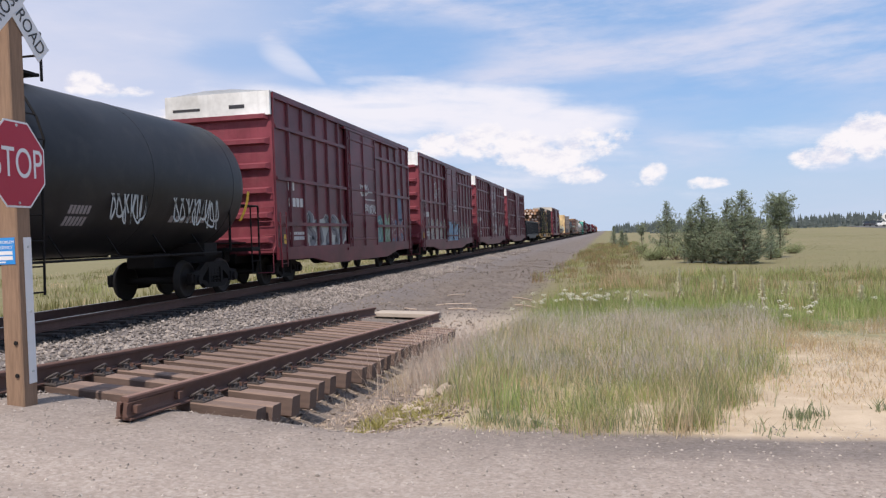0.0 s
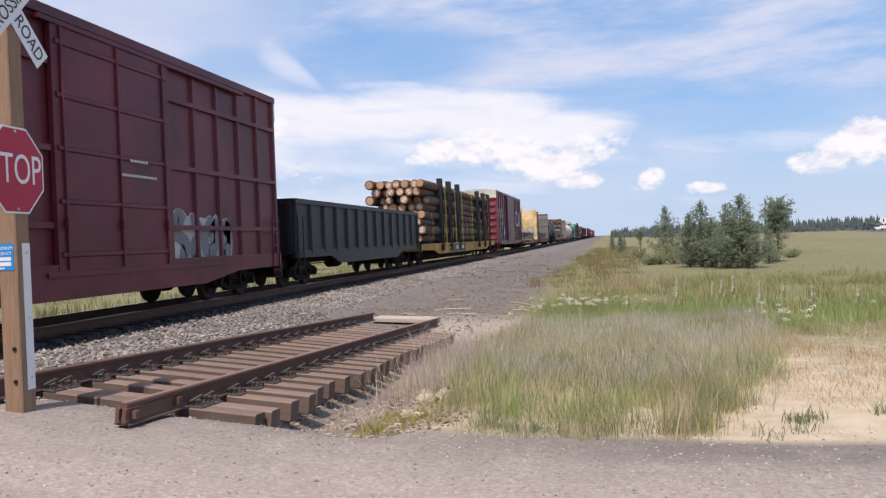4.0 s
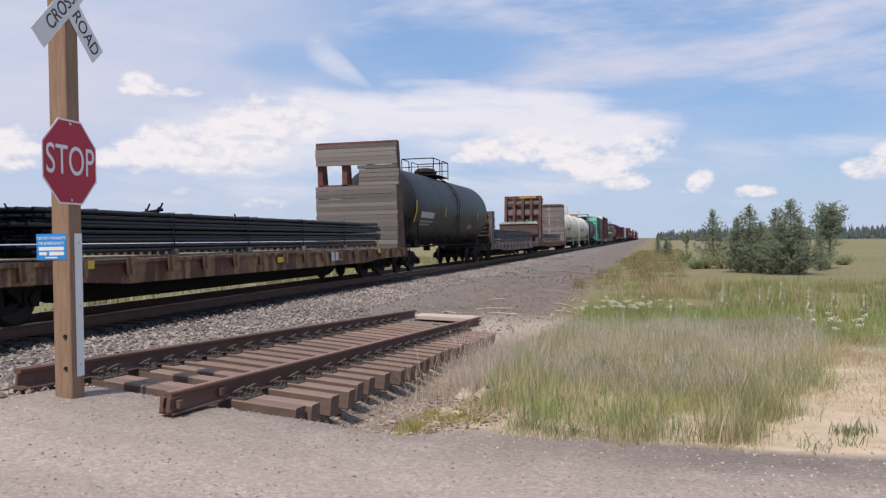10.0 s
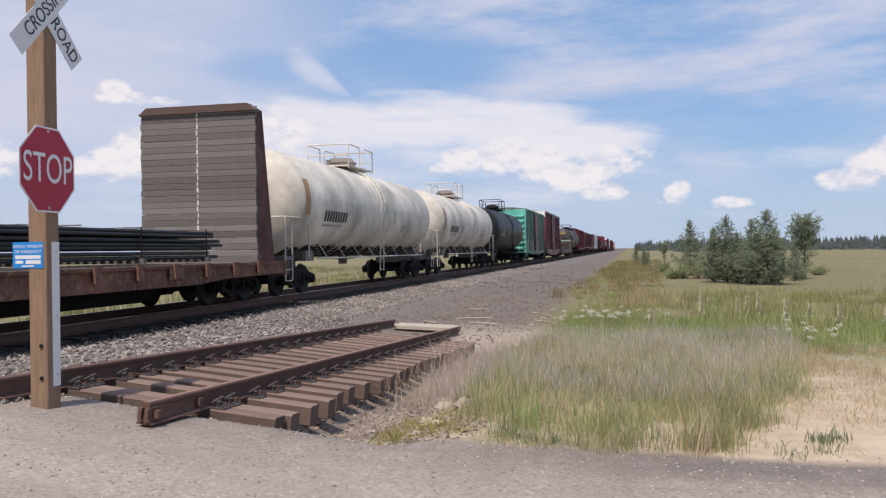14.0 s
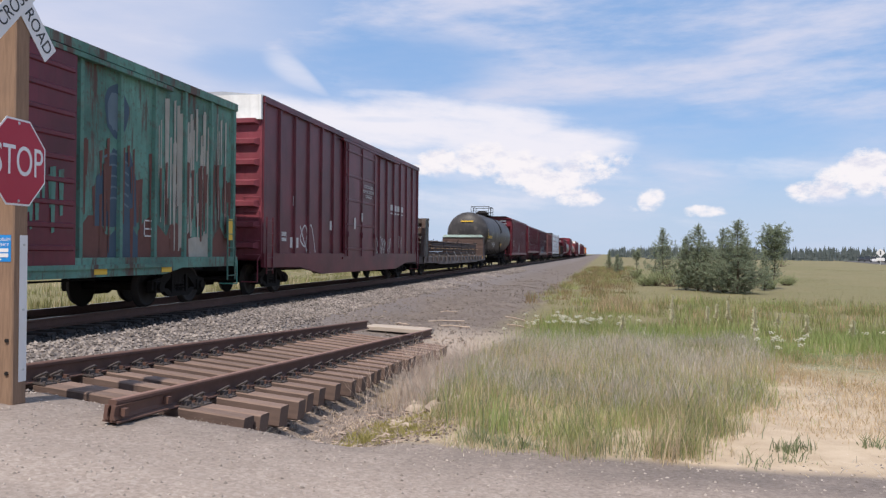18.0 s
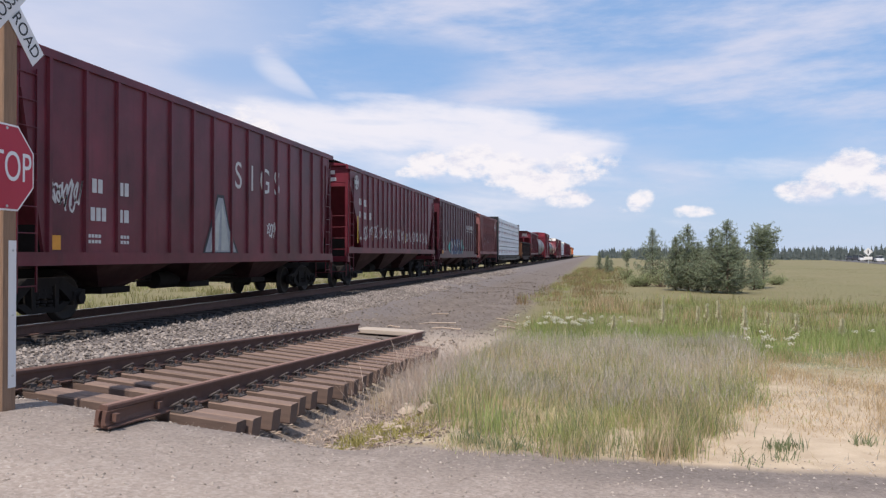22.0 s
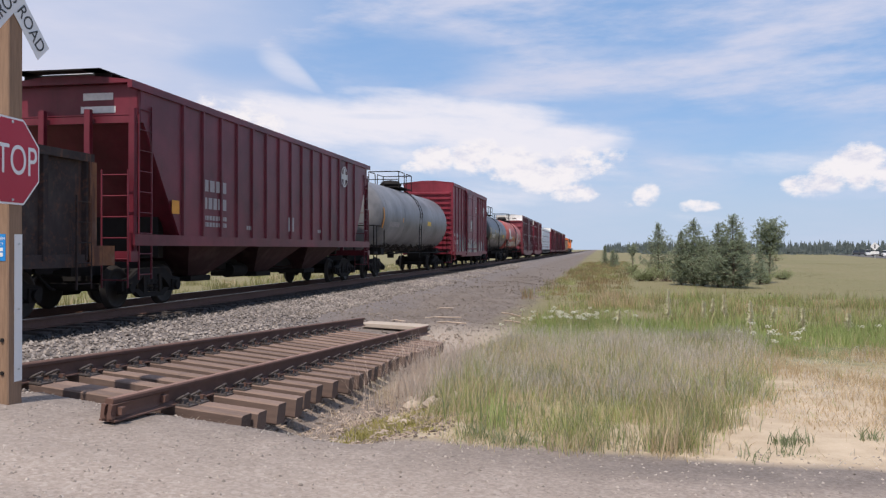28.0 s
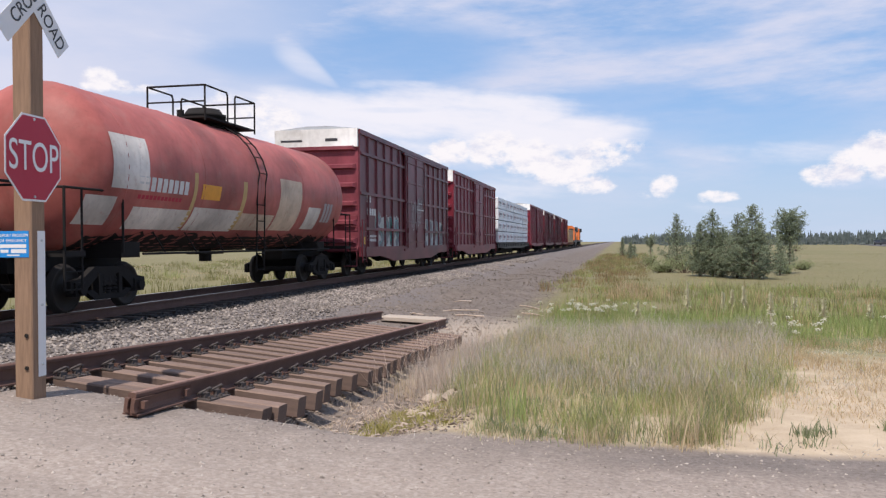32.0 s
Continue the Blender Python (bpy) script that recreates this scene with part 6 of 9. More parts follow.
scrawl(ca, 12.2, 1.0, 2.2, 1.0, [DULL_BLUE, PALE_SPRAY], SHEET + 0.004, 3, DULL_PINK, 16, 0.03)
cb, _ = boxcar(38.0, 53.3, 5.25, OXIDE, OXIDE_LIT_END, "dark oxide-red high boxcar covered low down by cream and blue graffiti", **TALL)
tall_marks(cb)
scrawl(cb, 3.4, 2.8, 1.3, 1.3, [MARK_WHITE], SHEET, 2, None, 21, 0.03)
wash(cb, 1.9, 0.9, 4.5, 1.35, [CREAM, CREAM, PALE_BEIGE], SHEET - 0.002, 27)
scrawl(cb, 2.0, 0.9, 4.3, 1.2, [SPRAY_BLACK, BROWN_SPRAY], SHEET, 5, CREAM, 22, 0.035)
wash(cb, 6.35, 0.9, 3.3, 1.3, [PALE_BLUE, SPRAY_BLUE, PALE_BLUE], DOOR - 0.002, 28)
scrawl(cb, 6.4, 0.9, 3.2, 1.1, [SPRAY_BLACK, PALE_SPRAY], DOOR, 4, SPRAY_BLUE, 23, 0.035)
wash(cb, 9.8, 0.85, 4.4, 1.25, [PALE_BLUE, CREAM, PALE_BEIGE, CREAM], SHEET - 0.002, 29)
scrawl(cb, 9.9, 0.9, 3.8, 1.05, [SPRAY_BLACK, GREY_SPRAY], SHEET, 5, CREAM, 24, 0.03)
scrawl(cb, 13.2, 3.0, 1.6, 0.8, [MARK_GREY], SHEET, 3, None, 25, 0.025)
scrawl(cb, 7.2, 2.7, 1.7, 0.7, [MARK_GREY], DOOR, 4, None, 26, 0.025)
cc, _ = boxcar(55.4, 70.9, 5.25, OXIDE, OXIDE_LIT_END, "dark oxide-red high boxcar with white scrawl on its door", **TALL)
tall_marks(cc)
for y, z, w, h, sd in ((7.5, 3.8, 1.6, 0.85, 31), (7.5, 2.9, 1.6, 0.8, 32), (7.5, 2.6, 0.55, 0.32, 33), (7.5, 1.15, 1.9, 1.1, 34)):
    scrawl(cc, y, z, w, h, [MARK_WHITE], DOOR, max(2, int(w * 2.4)), None, sd, 0.032)
wash(cc, 11.5, 0.9, 3.8, 1.15, [CREAM, PALE_BEIGE, CREAM], SHEET - 0.002, 38)
scrawl(cc, 11.6, 0.95, 3.6, 1.0, [SPRAY_BLACK, GREY_SPRAY], SHEET, 5, CREAM, 35, 0.03)
scrawl(cc, 10.1, 1.0, 0.9, 0.6, [MARK_WHITE], SHEET, 3, None, 36, 0.03)
scrawl(cc, 10.1, 2.2, 2.6, 0.6, [MARK_GREY], SHEET, 4, None, 37, 0.025)
cd, _ = boxcar(73.1, 88.5, 5.25, OXIDE, OXIDE_LIT_END, "dark oxide-red high boxcar with pale marks low down", **TALL)
tall_marks(cd)
scrawl(cd, 9.9, 0.95, 2.7, 1.0, [PALE_SPRAY], SHEET, 4, GREY_SPRAY, 41, 0.03)
gondola(89.8, 105.4, 2.6, BLACK_STEEL, "black steel gondola car")


def log_car(front, back):
    L = back - front
    car = wagon("log_flat_car", "yellow flat car with black stakes under a log load", "flat car", front)
    flat_deck(car, L, YELLOW_PAINT, 1.1, 0.56, stakes=False)
    for y in STAKES:
        for sd in (-1, 1):
            st = piece("stake", Shape().prism([(sd * 1.52 + a, y + b) for a, b in ((-0.12, -0.24), (0.12, -0.24), (0.12, -0.19), (0.03, -0.19), (0.03, 0.19), (0.12, 0.19), (0.12, 0.24), (-0.12, 0.24), (-0.12, 0.19), (-0.03, 0.19), (-0.03, -0.19), (-0.12, -0.19))], "z", 0.7, 4.58), BLACK_STEEL, car)
            piece("stake_cap", Shape().box(sd * 1.52 - 0.12, sd * 1.52 + 0.12, y - 0.25, y + 0.25, 4.5, 4.6), BLACK_STEEL, st)
    return car


STAKES = (5.1, 7.6, 10.4, 18.1, 20.9, 23.4)
lc = log_car(106.2, 132.6)
piece("marking_panel", Shape().box(HALF + 0.041, HALF + 0.047, 7.4, 12.4, 0.6, 1.02), BLACK_STEEL, lc, "black painted marking panel")
bars(lc, [(9.0, 0.72, 0.75, 0.22, 4), (10.6, 0.72, 1.1, 0.22, 6)], MARK_WHITE, HALF + 0.049)
bars(lc, [(3.4, 0.85, 0.4, 0.12, 1), (7.0, 0.75, 0.4, 0.12, 1), (14.6, 0.75, 0.4, 0.12, 1), (19.0, 0.75, 0.4, 0.12, 1)], MARK_YELLOW, HALF + 0.048, "reflector", "yellow reflector")


def log_load(front):
    """Pole logs laid between the stakes, their ends uneven, held by straps."""
    ob = load("log_stack", "stack of red-brown pole logs held by yellow straps", "log load", front)
    rnd = random.Random(5)
    m = []
    for k in range(6):
        rr = 0.205 + 0.008 * k
        n = 14
        s = Shape()
        rings = [(0, rr * 0.97), (0.03, rr)] + [(0.75 * i, rr * (1 - 0.0045 * i) * rnd.uniform(0.97, 1.02)) for i in range(1, 29)] + [(22.0, rr * 0.85), (22.02, rr * 0.8)]
        s.lathe(rings, 0, 0, n)
        # poles are never quite straight
        s.v = [(a + 0.035 * noise.noise((b * 0.23, k * 3.1, 0)) + 0.012 * noise.noise((a * 9, b * 1.3, c * 9 + k)), b, c + 0.03 * noise.noise((b * 0.23, k * 3.1, 5)) + 0.012 * noise.noise((c * 9, b * 1.3, a * 9 + k))) for a, b, c in s.v]
        m.append(s.mesh("log"))
    end = shared("log_end", lambda: Shape().lathe([(-0.015, 0.175), (0.0, 0.19)], 0, 0, 14))
    chalk = shared("log_mark", lambda: Shape().box(-0.1, -0.02, -0.019, -0.016, -0.08, 0.09).box(0.02, 0.1, -0.019, -0.016, -0.06, 0.08))
    for row in range(8):
        n = 6 if row % 2 == 0 else 7
        for i in range(n):
            x = (i - (n - 1) / 2) * 0.435
            if abs(x) > 1.36:
                x *= 0.965
            z = 1.41 + row * 0.39
            y0 = 1.2 + rnd.random() ** 1.5 * 1.7
            p = piece("log", m[rnd.randrange(6)], BARK, ob, at=Matrix.Translation((x, y0, z + rnd.uniform(-0.012, 0.012))) @ pose(0, 0, 0, 0, rnd.uniform(0, 360), 0))
            e = piece("log_end", end, LOG_END, p, at=(0, -0.004, 0))
            if rnd.random() < 0.7:
                piece("chalk_mark", chalk, MARK_WHITE, e, at=pose(0, 0, 0, 0, rnd.uniform(0, 360), 0))
    for y in (6.2, 6.42, 9.2, 9.4, 11.5, 11.72, 15.3, 15.55, 18.7, 21.4, 22.9):
        s = Shape()
        pts = [(1.6, 1.05), (1.585, 1.8), (1.59, 2.6), (1.58, 3.5), (1.56, 4.15), (1.36, 4.42), (0.6, 4.52), (-0.6, 4.52), (-1.36, 4.42), (-1.58, 2.6), (-1.6, 1.05)]
        for (xa, za), (xb, zb) in zip(pts, pts[1:]):
            s.add([(xa, y - 0.04, za), (xa, y + 0.04, za), (xb, y + 0.04, zb), (xb, y - 0.04, zb)], [(0, 1, 2, 3)])
        piece("strap", s, STRAP, ob)
    for y in (2.6, 5.7, 8.2, 10.9, 13.2, 14.6, 17.1, 19.7, 22.3):
        s = Shape()
        pts = [(1.57, 1.4), (1.6, 1.7), (1.59, 2.2), (1.5, 2.62), (1.0, 2.68)]
        for k, ((xa, za), (xb, zb)) in enumerate(zip(pts, pts[1:])):
            s.add([(xa, y + 0.05 * k - 0.03, za), (xa, y + 0.05 * k + 0.03, za), (xb, y + 0.05 * k + 0.08, zb), (xb, y + 0.05 * k + 0.02, zb)], [(0, 1, 2, 3)])
        piece("strap", s, STRAP, ob)
    for y in (2.6, 6.3, 10.5, 14.8, 19.0, 22.6):
        piece("bunk", shared("bunk", lambda: Shape().box(-1.5, 1.5, -0.12, 0.12, 0, 0.1)), BLACK_STEEL, ob, at=(0, y, 1.1))
    return ob


log_load(106.2)
cn, _ = boxcar(135.2, 154.2, 5.25, OXIDE, OXIDE_LIT_END, "dark red boxcar with large white letters and coloured graffiti", cap=OLD_WHITE, posts=14, door=(0.34, 0.635), door_ribs=16, rods=1)
bars(cn, [(1.2, 3.44, 0.8, 0.37, 3), (2.38, 3.43, 0.68, 0.37, 3), (3.42, 3.46, 0.55, 0.37, 2), (1.22, 2.98, 0.75, 0.32, 3), (2.35, 2.98, 0.72, 0.36, 3), (3.42, 2.98, 0.5, 0.37, 2), (1.4, 2.4, 0.37, 0.28, 2), (2.41, 2.38, 0.62, 0.3, 3), (3.5, 2.39, 0.6, 0.3, 3), (1.2, 1.95, 0.8, 0.06, 7), (1.2, 1.78, 0.8, 0.06, 7)], MARK_WHITE, SHEET)
bars(cn, [(0.45, 1.2, 0.06, 1.2, 1)], MARK_YELLOW, SHEET + 0.08, "grab_iron", "yellow grab iron")
bars(cn, [(2.0, 0.78, 0.6, 0.13, 1), (7.0, 0.78, 0.5, 0.13, 1), (12.0, 0.78, 0.5, 0.13, 1), (16.4, 0.86, 0.5, 0.13, 1)], MARK_YELLOW, HALF + 0.055, "reflector", "yellow reflector")
scrawl(cn, 2.6, 0.85, 4.2, 1.35, [MARK_WHITE, SPRAY_PINK], SHEET + 0.004, 4, SPRAY_BLACK, 51, 0.04)
scrawl(cn, 2.3, 0.8, 4.9, 0.9, [SPRAY_BLACK], SHEET, 5, SPRAY_TEAL, 52, 0.05)
wash(cn, 11.7, 0.9, 3.9, 1.35, [SPRAY_BLACK, SPRAY_BLACK, SPRAY_BLACK], SHEET + 0.001, 58)
scrawl(cn, 11.7, 0.95, 3.8, 1.15, [SPRAY_BLACK, PALE_TEAL], SHEET + 0.004, 5, BRIGHT_TEAL, 53, 0.05, angular=True)
scrawl(cn, 11.9, 0.95, 3.4, 1.2, [BRIGHT_TEAL], SHEET + 0.02, 6, None, 60, 0.022)
scrawl(cn, 9.2, 0.9, 2.2, 1.9, [LIME_SPRAY], DOOR + 0.03, 3, None, 54, 0.04)
blob(cn, 12.9, 1.8, 0.55, 0.32, LIME_SPRAY, SHEET + 0.003, 55)
blob(cn, 13.4, 1.25, 0.16, 0.2, LIME_SPRAY, SHEET + 0.012, 59)
scrawl(cn, 1.2, 1.3, 0.7, 0.35, [MARK_WHITE], SHEET, 3, None, 56, 0.02)
# one broad white ribbon, bent like the mark on the car
rb = Shape()
for pts in (((15.45, 3.78), (14.35, 3.77), (14.15, 3.64), (14.1, 3.3), (14.1, 2.88), (14.17, 2.64), (14.4, 2.54), (15.75, 2.53)), ((15.75, 2.53), (15.97, 2.62), (16.0, 2.9), (16.02, 3.5), (16.1, 3.7), (16.28, 3.7), (16.5, 3.4), (17.0, 2.75), (17.2, 2.56), (17.4, 2.62), (17.48, 2.9), (17.5, 3.82))):
    ribbon(rb, [p for p in pts], 0.155, HALF + 0.012)
piece("emblem", rb, MARK_WHITE, cn, "broad white ribbon mark")


def bulk_flat(front, back, paint, label, deck=0.98):
    L = back - front
    car = wagon("bulkhead_flat_car", label, "flat car", front)
    flat_deck(car, L, paint, deck)
    return car, L


FLAT_MARK = HALF + 0.045
c1, L1 = bulk_flat(154.6, 176.2, TAN_DECK, "rusty yellow bulkhead flat car carrying black pipes")
bulkhead(c1, 1.25, 0.98, 4.6, -1, BUFF_PAINT, board_paint=BROWN_PAINT, depth=1.15)
bk = bulkhead(c1, L1 - 1.5, 0.98, 4.75, 1, BUFF_PAINT, solid=True, board_paint=BUFF_PAINT, label="flaking buff-yellow steel bulkhead")
FACING = Matrix.Translation((0, L1 - 1.625, 0)) @ pose(0, 0, 0, 0, 0, -90)
CHALKY = plain("chalky_teal_spray", (0.5, 0.5, 0.4), 0.7, 0.0, 0.35, 3.0)
RUST_FLECK = plain("rust_fleck", (0.13, 0.06, 0.04), 0.9)
scrawl(c1, -0.55, 1.05, 1.9, 1.25, [GREY_SPRAY, CHALKY], 0.0, 4, CHALKY, 61, 0.012, at=FACING)
scrawl(c1, -0.7, 1.5, 1.8, 1.1, [GREY_SPRAY, PALE_TEAL], 0.008, 5, None, 62, 0.012, at=FACING)
scrawl(c1, -0.9, 1.2, 2.2, 1.5, [PALE_TEAL, GREY_SPRAY], 0.012, 6, None, 63, 0.014, at=FACING)
flecks, rnd_ = Shape(), random.Random(64)
for k in range(70):
    fx, fz, fr = rnd_.uniform(-1.4, 1.4), rnd_.uniform(1.1, 4.5), rnd_.uniform(0.008, 0.04) * rnd_.choice((0.6, 1, 1.6))
    flecks.add([(0.02 + 0.0003 * k, fx + fr * rnd_.uniform(0.5, 1.2) * math.cos(a), fz + fr * rnd_.uniform(0.6, 1.8) * math.sin(a)) for a in np.linspace(0, 5.4, 7)], [tuple(range(7))])
tagged(piece("rust_flecks", flecks, RUST_FLECK, c1, at=FACING), kind="stuff")
rod_load(154.6, 2.2, L1 - 2.5, 1.05, 6, BLACK_STEEL, "low stack of black steel pipes on a flat car", 3)
bars(c1, [(9.5, 0.72, 0.9, 0.24, 4), (12.2, 0.74, 0.7, 0.2, 3)], MARK_WHITE, FLAT_MARK)
bars(c1, [(6.8, 0.8, 0.5, 0.14, 1), (14.5, 0.8, 0.5, 0.14, 1), (19.0, 0.9, 0.4, 0.12, 1)], MARK_YELLOW, FLAT_MARK, "reflector", "yellow reflector")
c2, L2 = bulk_flat(176.9, 197.8, TAN_DECK, "rusty yellow bulkhead flat car with grey boarded end")
bulkhead(c2, 1.35, 0.98, 4.65, -1, BROWN_PAINT, depth=1.2)
bulkhead(c2, L2 - 1.0, 0.98, 4.82, 1, BROWN_PAINT, gaps=((3.2, 3.95),), gap_boards=True, label="weathered grey boarded bulkhead with a gap")
rod_load(176.9, 2.2, L2 - 1.6, 1.05, 6, BLACK_STEEL, "low stack of black steel pipes on a flat car", 4)
bars(c2, [(13.4, 0.7, 0.9, 0.24, 3)], MARK_WHITE, FLAT_MARK)
bars(c2, [(3.0, 0.85, 0.5, 0.13, 1), (10.0, 0.75, 0.5, 0.13, 1), (17.4, 0.85, 0.5, 0.13, 1)], MARK_YELLOW, FLAT_MARK, "reflector", "yellow reflector")
tank_car(198.6, 214.6, TANK_BLACK, "black tank car with small white stencils",
         marks=((1.8, 2.0, -18, -9, MARK_WHITE, 9), (1.9, 1.9, -25, -22, MARK_GREY, 14), (1.9, 1.5, -30, -27, MARK_GREY, 11), (1.0, 0.12, -25, 6, MARK_YELLOW), (5.6, 0.08, -14, 2, MARK_YELLOW), (10.7, 0.8, -33, -24, MARK_GREY, 3), (12.4, 0.1, -14, 2, MARK_YELLOW)))
c3, L3 = bulk_flat(215.0, 235.4, GREY_SILL, "weathered grey flat car with low boarded bulkheads")
bulkhead(c3, 1.0, 0.98, 2.85, -1, GREEN_GREY, board_paint=DARK_BOARD)
bulkhead(c3, L3 - 0.8, 0.98, 2.5, 1, GREEN_GREY, board_paint=DARK_BOARD, gaps=((0.9, 1.5),), cap=PALE_GREEN)
rod_load(215.0, 2.0, L3 - 2.2, 1.05, 6, BLACK_STEEL, "low stack of black steel pipes on a flat car", 5)
bars(c3, [(14.6, 0.66, 1.0, 0.26, 5)], MARK_GREY, FLAT_MARK)
c4, L4 = bulk_flat(236.0, 256.7, RUST_DECK, "rusty flat car with tall brown bulkhead and grey boarded end")
b4 = bulkhead(c4, 1.45, 0.98, 4.8, -1, BROWN_PAINT, frame_cols=5, depth=0.85, ragged=0.12)
piece("name_board", Shape().box(-0.3, 1.1, 1.12, 1.16, 4.6, 4.77), YELLOW_PAINT, b4)
b5 = bulkhead(c4, L4 - 1.55, 0.98, 4.68, 1, BROWN_PAINT, board_paint=BOARD, cap=DARK_BOARD)
for k in range(22):
    piece("paint_dash", Shape().box(-0.03 + 0.012 * (k % 3), 0.012 + 0.012 * (k % 2), L4 - 1.69, L4 - 1.683, 1.3 + 0.155 * k, 1.42 + 0.155 * k), MARK_WHITE, b5, "dashes of white paint")
rod_load(236.0, 4.0, L4 - 2.6, 1.05, 5, BLACK_STEEL, "low stack of black steel pipes on a flat car", 6)
bars(c4, [(3.6, 0.72, 0.7, 0.24, 1), (8.0, 0.7, 0.6, 0.24, 1), (15.0, 0.7, 0.9, 0.22, 1)], TAN_DECK, FLAT_MARK, "paint_patch", "pale paint patch")
WHITE_MARKS = ((2.6, 2.0, -19, -7, SPRAY_BLACK, 9), (2.6, 1.7, -25, -22, MARK_GREY, 12), (1.15, 0.35, -14, 24, RUST_STAIN), (5.4, 0.12, -30, 2, MARK_GREY), (11.0, 0.7, -26, -15, MARK_GREY, 3), (9.8, 0.1, -16, 2, MARK_GREY))
tank_car(257.2, 273.8, TANK_WHITE, "cream-white tank car streaked with rust", rails_paint=TANK_WHITE, frame_paint=GREY_SILL, marks=WHITE_MARKS)
tank_car(274.8, 291.2, TANK_WHITE, "cream-white tank car streaked with rust", rails_paint=TANK_WHITE, frame_paint=GREY_SILL, marks=WHITE_MARKS)
tank_car(291.9, 307.0, TANK_BLACK, "black tank car with railed top walk", marks=((14.3, 0.16, -30, 0, AMBER), (6.0, 0.1, -14, 2, MARK_YELLOW), (9.0, 0.1, -14, 2, MARK_YELLOW), (2.4, 1.8, -18, -9, MARK_GREY, 8), (3.2, 0.1, -14, 3, MARK_YELLOW)))
cg, _ = boxcar(308.0, 323.4, 4.72, GREEN_PAINT, TEAL_END, "teal-green boxcar with brown-red door and peeling paint", posts=13, door=(0.4, 0.6), door_paint=HOPPER_RED, door_ribs=9, rods=1, roof_paint=GREY_SILL)
bars(cg, [(0.95, 2.18, 0.4, 0.24, 2), (1.65, 2.2, 0.4, 0.24, 2), (0.95, 1.8, 0.4, 0.2, 2), (1.65, 1.8, 0.4, 0.2, 2)], MARK_WHITE, SHEET)
bars(cg, [(0.1, 1.4, 0.26, 0.5, 1)], MARK_YELLOW, SHEET + 0.07, "reflector", "yellow reflector")
wash(cg, 1.2, 0.88, 4.8, 1.2, [BONE_SPRAY, RUSTY_SPRAY, BONE_SPRAY, RUSTY_SPRAY, BONE_SPRAY], SHEET - 0.002, 71)
blob(cg, 3.9, 1.55, 1.25, 0.9, RUSTY_SPRAY, SHEET + 0.002, 72)
scrawl(cg, 2.9, 1.0, 2.2, 1.0, [BONE_SPRAY], SHEET + 0.005, 3, None, 73, 0.04)
drips(cg, 0.9, 5.9, 0.95, 3.0, 46, BONE_SPRAY, SHEET + 0.001, 74)
drips(cg, 0.6, 6.0, 1.2, 4.3, 26, RUSTY_SPRAY, SHEET + 0.0015, 75, 0.025)
wash(cg, 9.4, 0.88, 5.9, 1.15, [RUSTY_SPRAY, SLATE_SPRAY, RUSTY_SPRAY, RUSTY_SPRAY, BONE_SPRAY, RUSTY_SPRAY], SHEET - 0.002, 76)
wash(cg, 10.0, 1.6, 1.15, 1.7, [SLATE_SPRAY], SHEET, 77)
blob(cg, 10.55, 3.75, 0.38, 0.5, SLATE_SPRAY, SHEET, 78)
blob(cg, 10.5, 3.72, 0.26, 0.36, SLATE_LIGHT, SHEET + 0.003, 79)
for k in range(5):
    ribbon_ = Shape()
    ribbon(ribbon_, bent([(10.15 + 0.02 * k, 2.85 - 0.2 * k), (10.5, 2.95 - 0.2 * k), (10.95, 2.8 - 0.2 * k)], 4), 0.022, SHEET + 0.003)
    piece("graffiti_stroke", ribbon_, SLATE_LIGHT, cg, "thin sprayed stroke")
drips(cg, 12.3, 14.2, 1.2, 4.3, 40, BONE_SPRAY, SHEET, 80, 0.06)
drips(cg, 9.3, 15.2, 1.0, 3.2, 60, RUSTY_SPRAY, SHEET + 0.002, 81, 0.05)
drips(cg, 12.0, 15.2, 1.4, 4.4, 30, BONE_SPRAY, SHEET + 0.001, 82)
drips(cg, 6.3, 9.1, 1.0, 2.6, 24, GREEN_PAINT, DOOR + 0.002, 83, 0.05)
bars(cg, [(14.85, 1.45, 0.3, 0.5, 1), (9.7, 0.76, 0.5, 0.14, 1), (11.9, 0.76, 0.5, 0.14, 1)], MARK_YELLOW, HALF + 0.055, "reflector", "yellow reflector")
for za, zb, ya, yb in ((1.46, 1.49, 11.48, 11.92), (1.76, 1.79, 11.48, 11.92), (1.46, 1.79, 11.48, 11.51), (1.46, 1.79, 11.89, 11.92), (1.6, 1.63, 11.48, 11.92)):
    piece("notice_frame", Shape().box(SHEET + 0.004, SHEET + 0.007, ya, yb, za, zb), MARK_WHITE, cg)
cq, _ = boxcar(325.0, 343.2, 5.25, OXIDE, OXIDE_LIT_END, "dark oxide-red boxcar with slanted white letters", posts=16, cap=WHITE_PAINT, door=(0.37, 0.575), sill_z=0.8, drop=0.3)
bars(cq, [(13.1, 2.95, 2.3, 0.24, 4), (13.1, 2.8, 2.3, 0.06, 4), (2.2, 2.5, 0.28, 0.28, 1), (1.4, 1.62, 0.35, 0.12, 4), (1.4, 1.48, 0.35, 0.1, 4), (2.0, 1.3, 0.7, 0.3, 3), (14.6, 1.4, 0.5, 0.5, 2), (5.4, 1.9, 0.35, 0.3, 1)], MARK_WHITE, SHEET)
for txt, z in (("CLOSE AND LOCK", 3.6), ("BOTH DOORS BEFORE", 3.42), ("MOVING CAR", 3.24)):
    piece("door_notice", lettering(txt, 0.17, 0.002), MARK_WHITE, cq, "white stencilled notice", at=Matrix.Translation((DOOR + 0.035, 9.4, z)) @ pose(0, 0, 0, 0, 0, 90) @ Matrix.Diagonal((0.8, 1, 1, 1)))
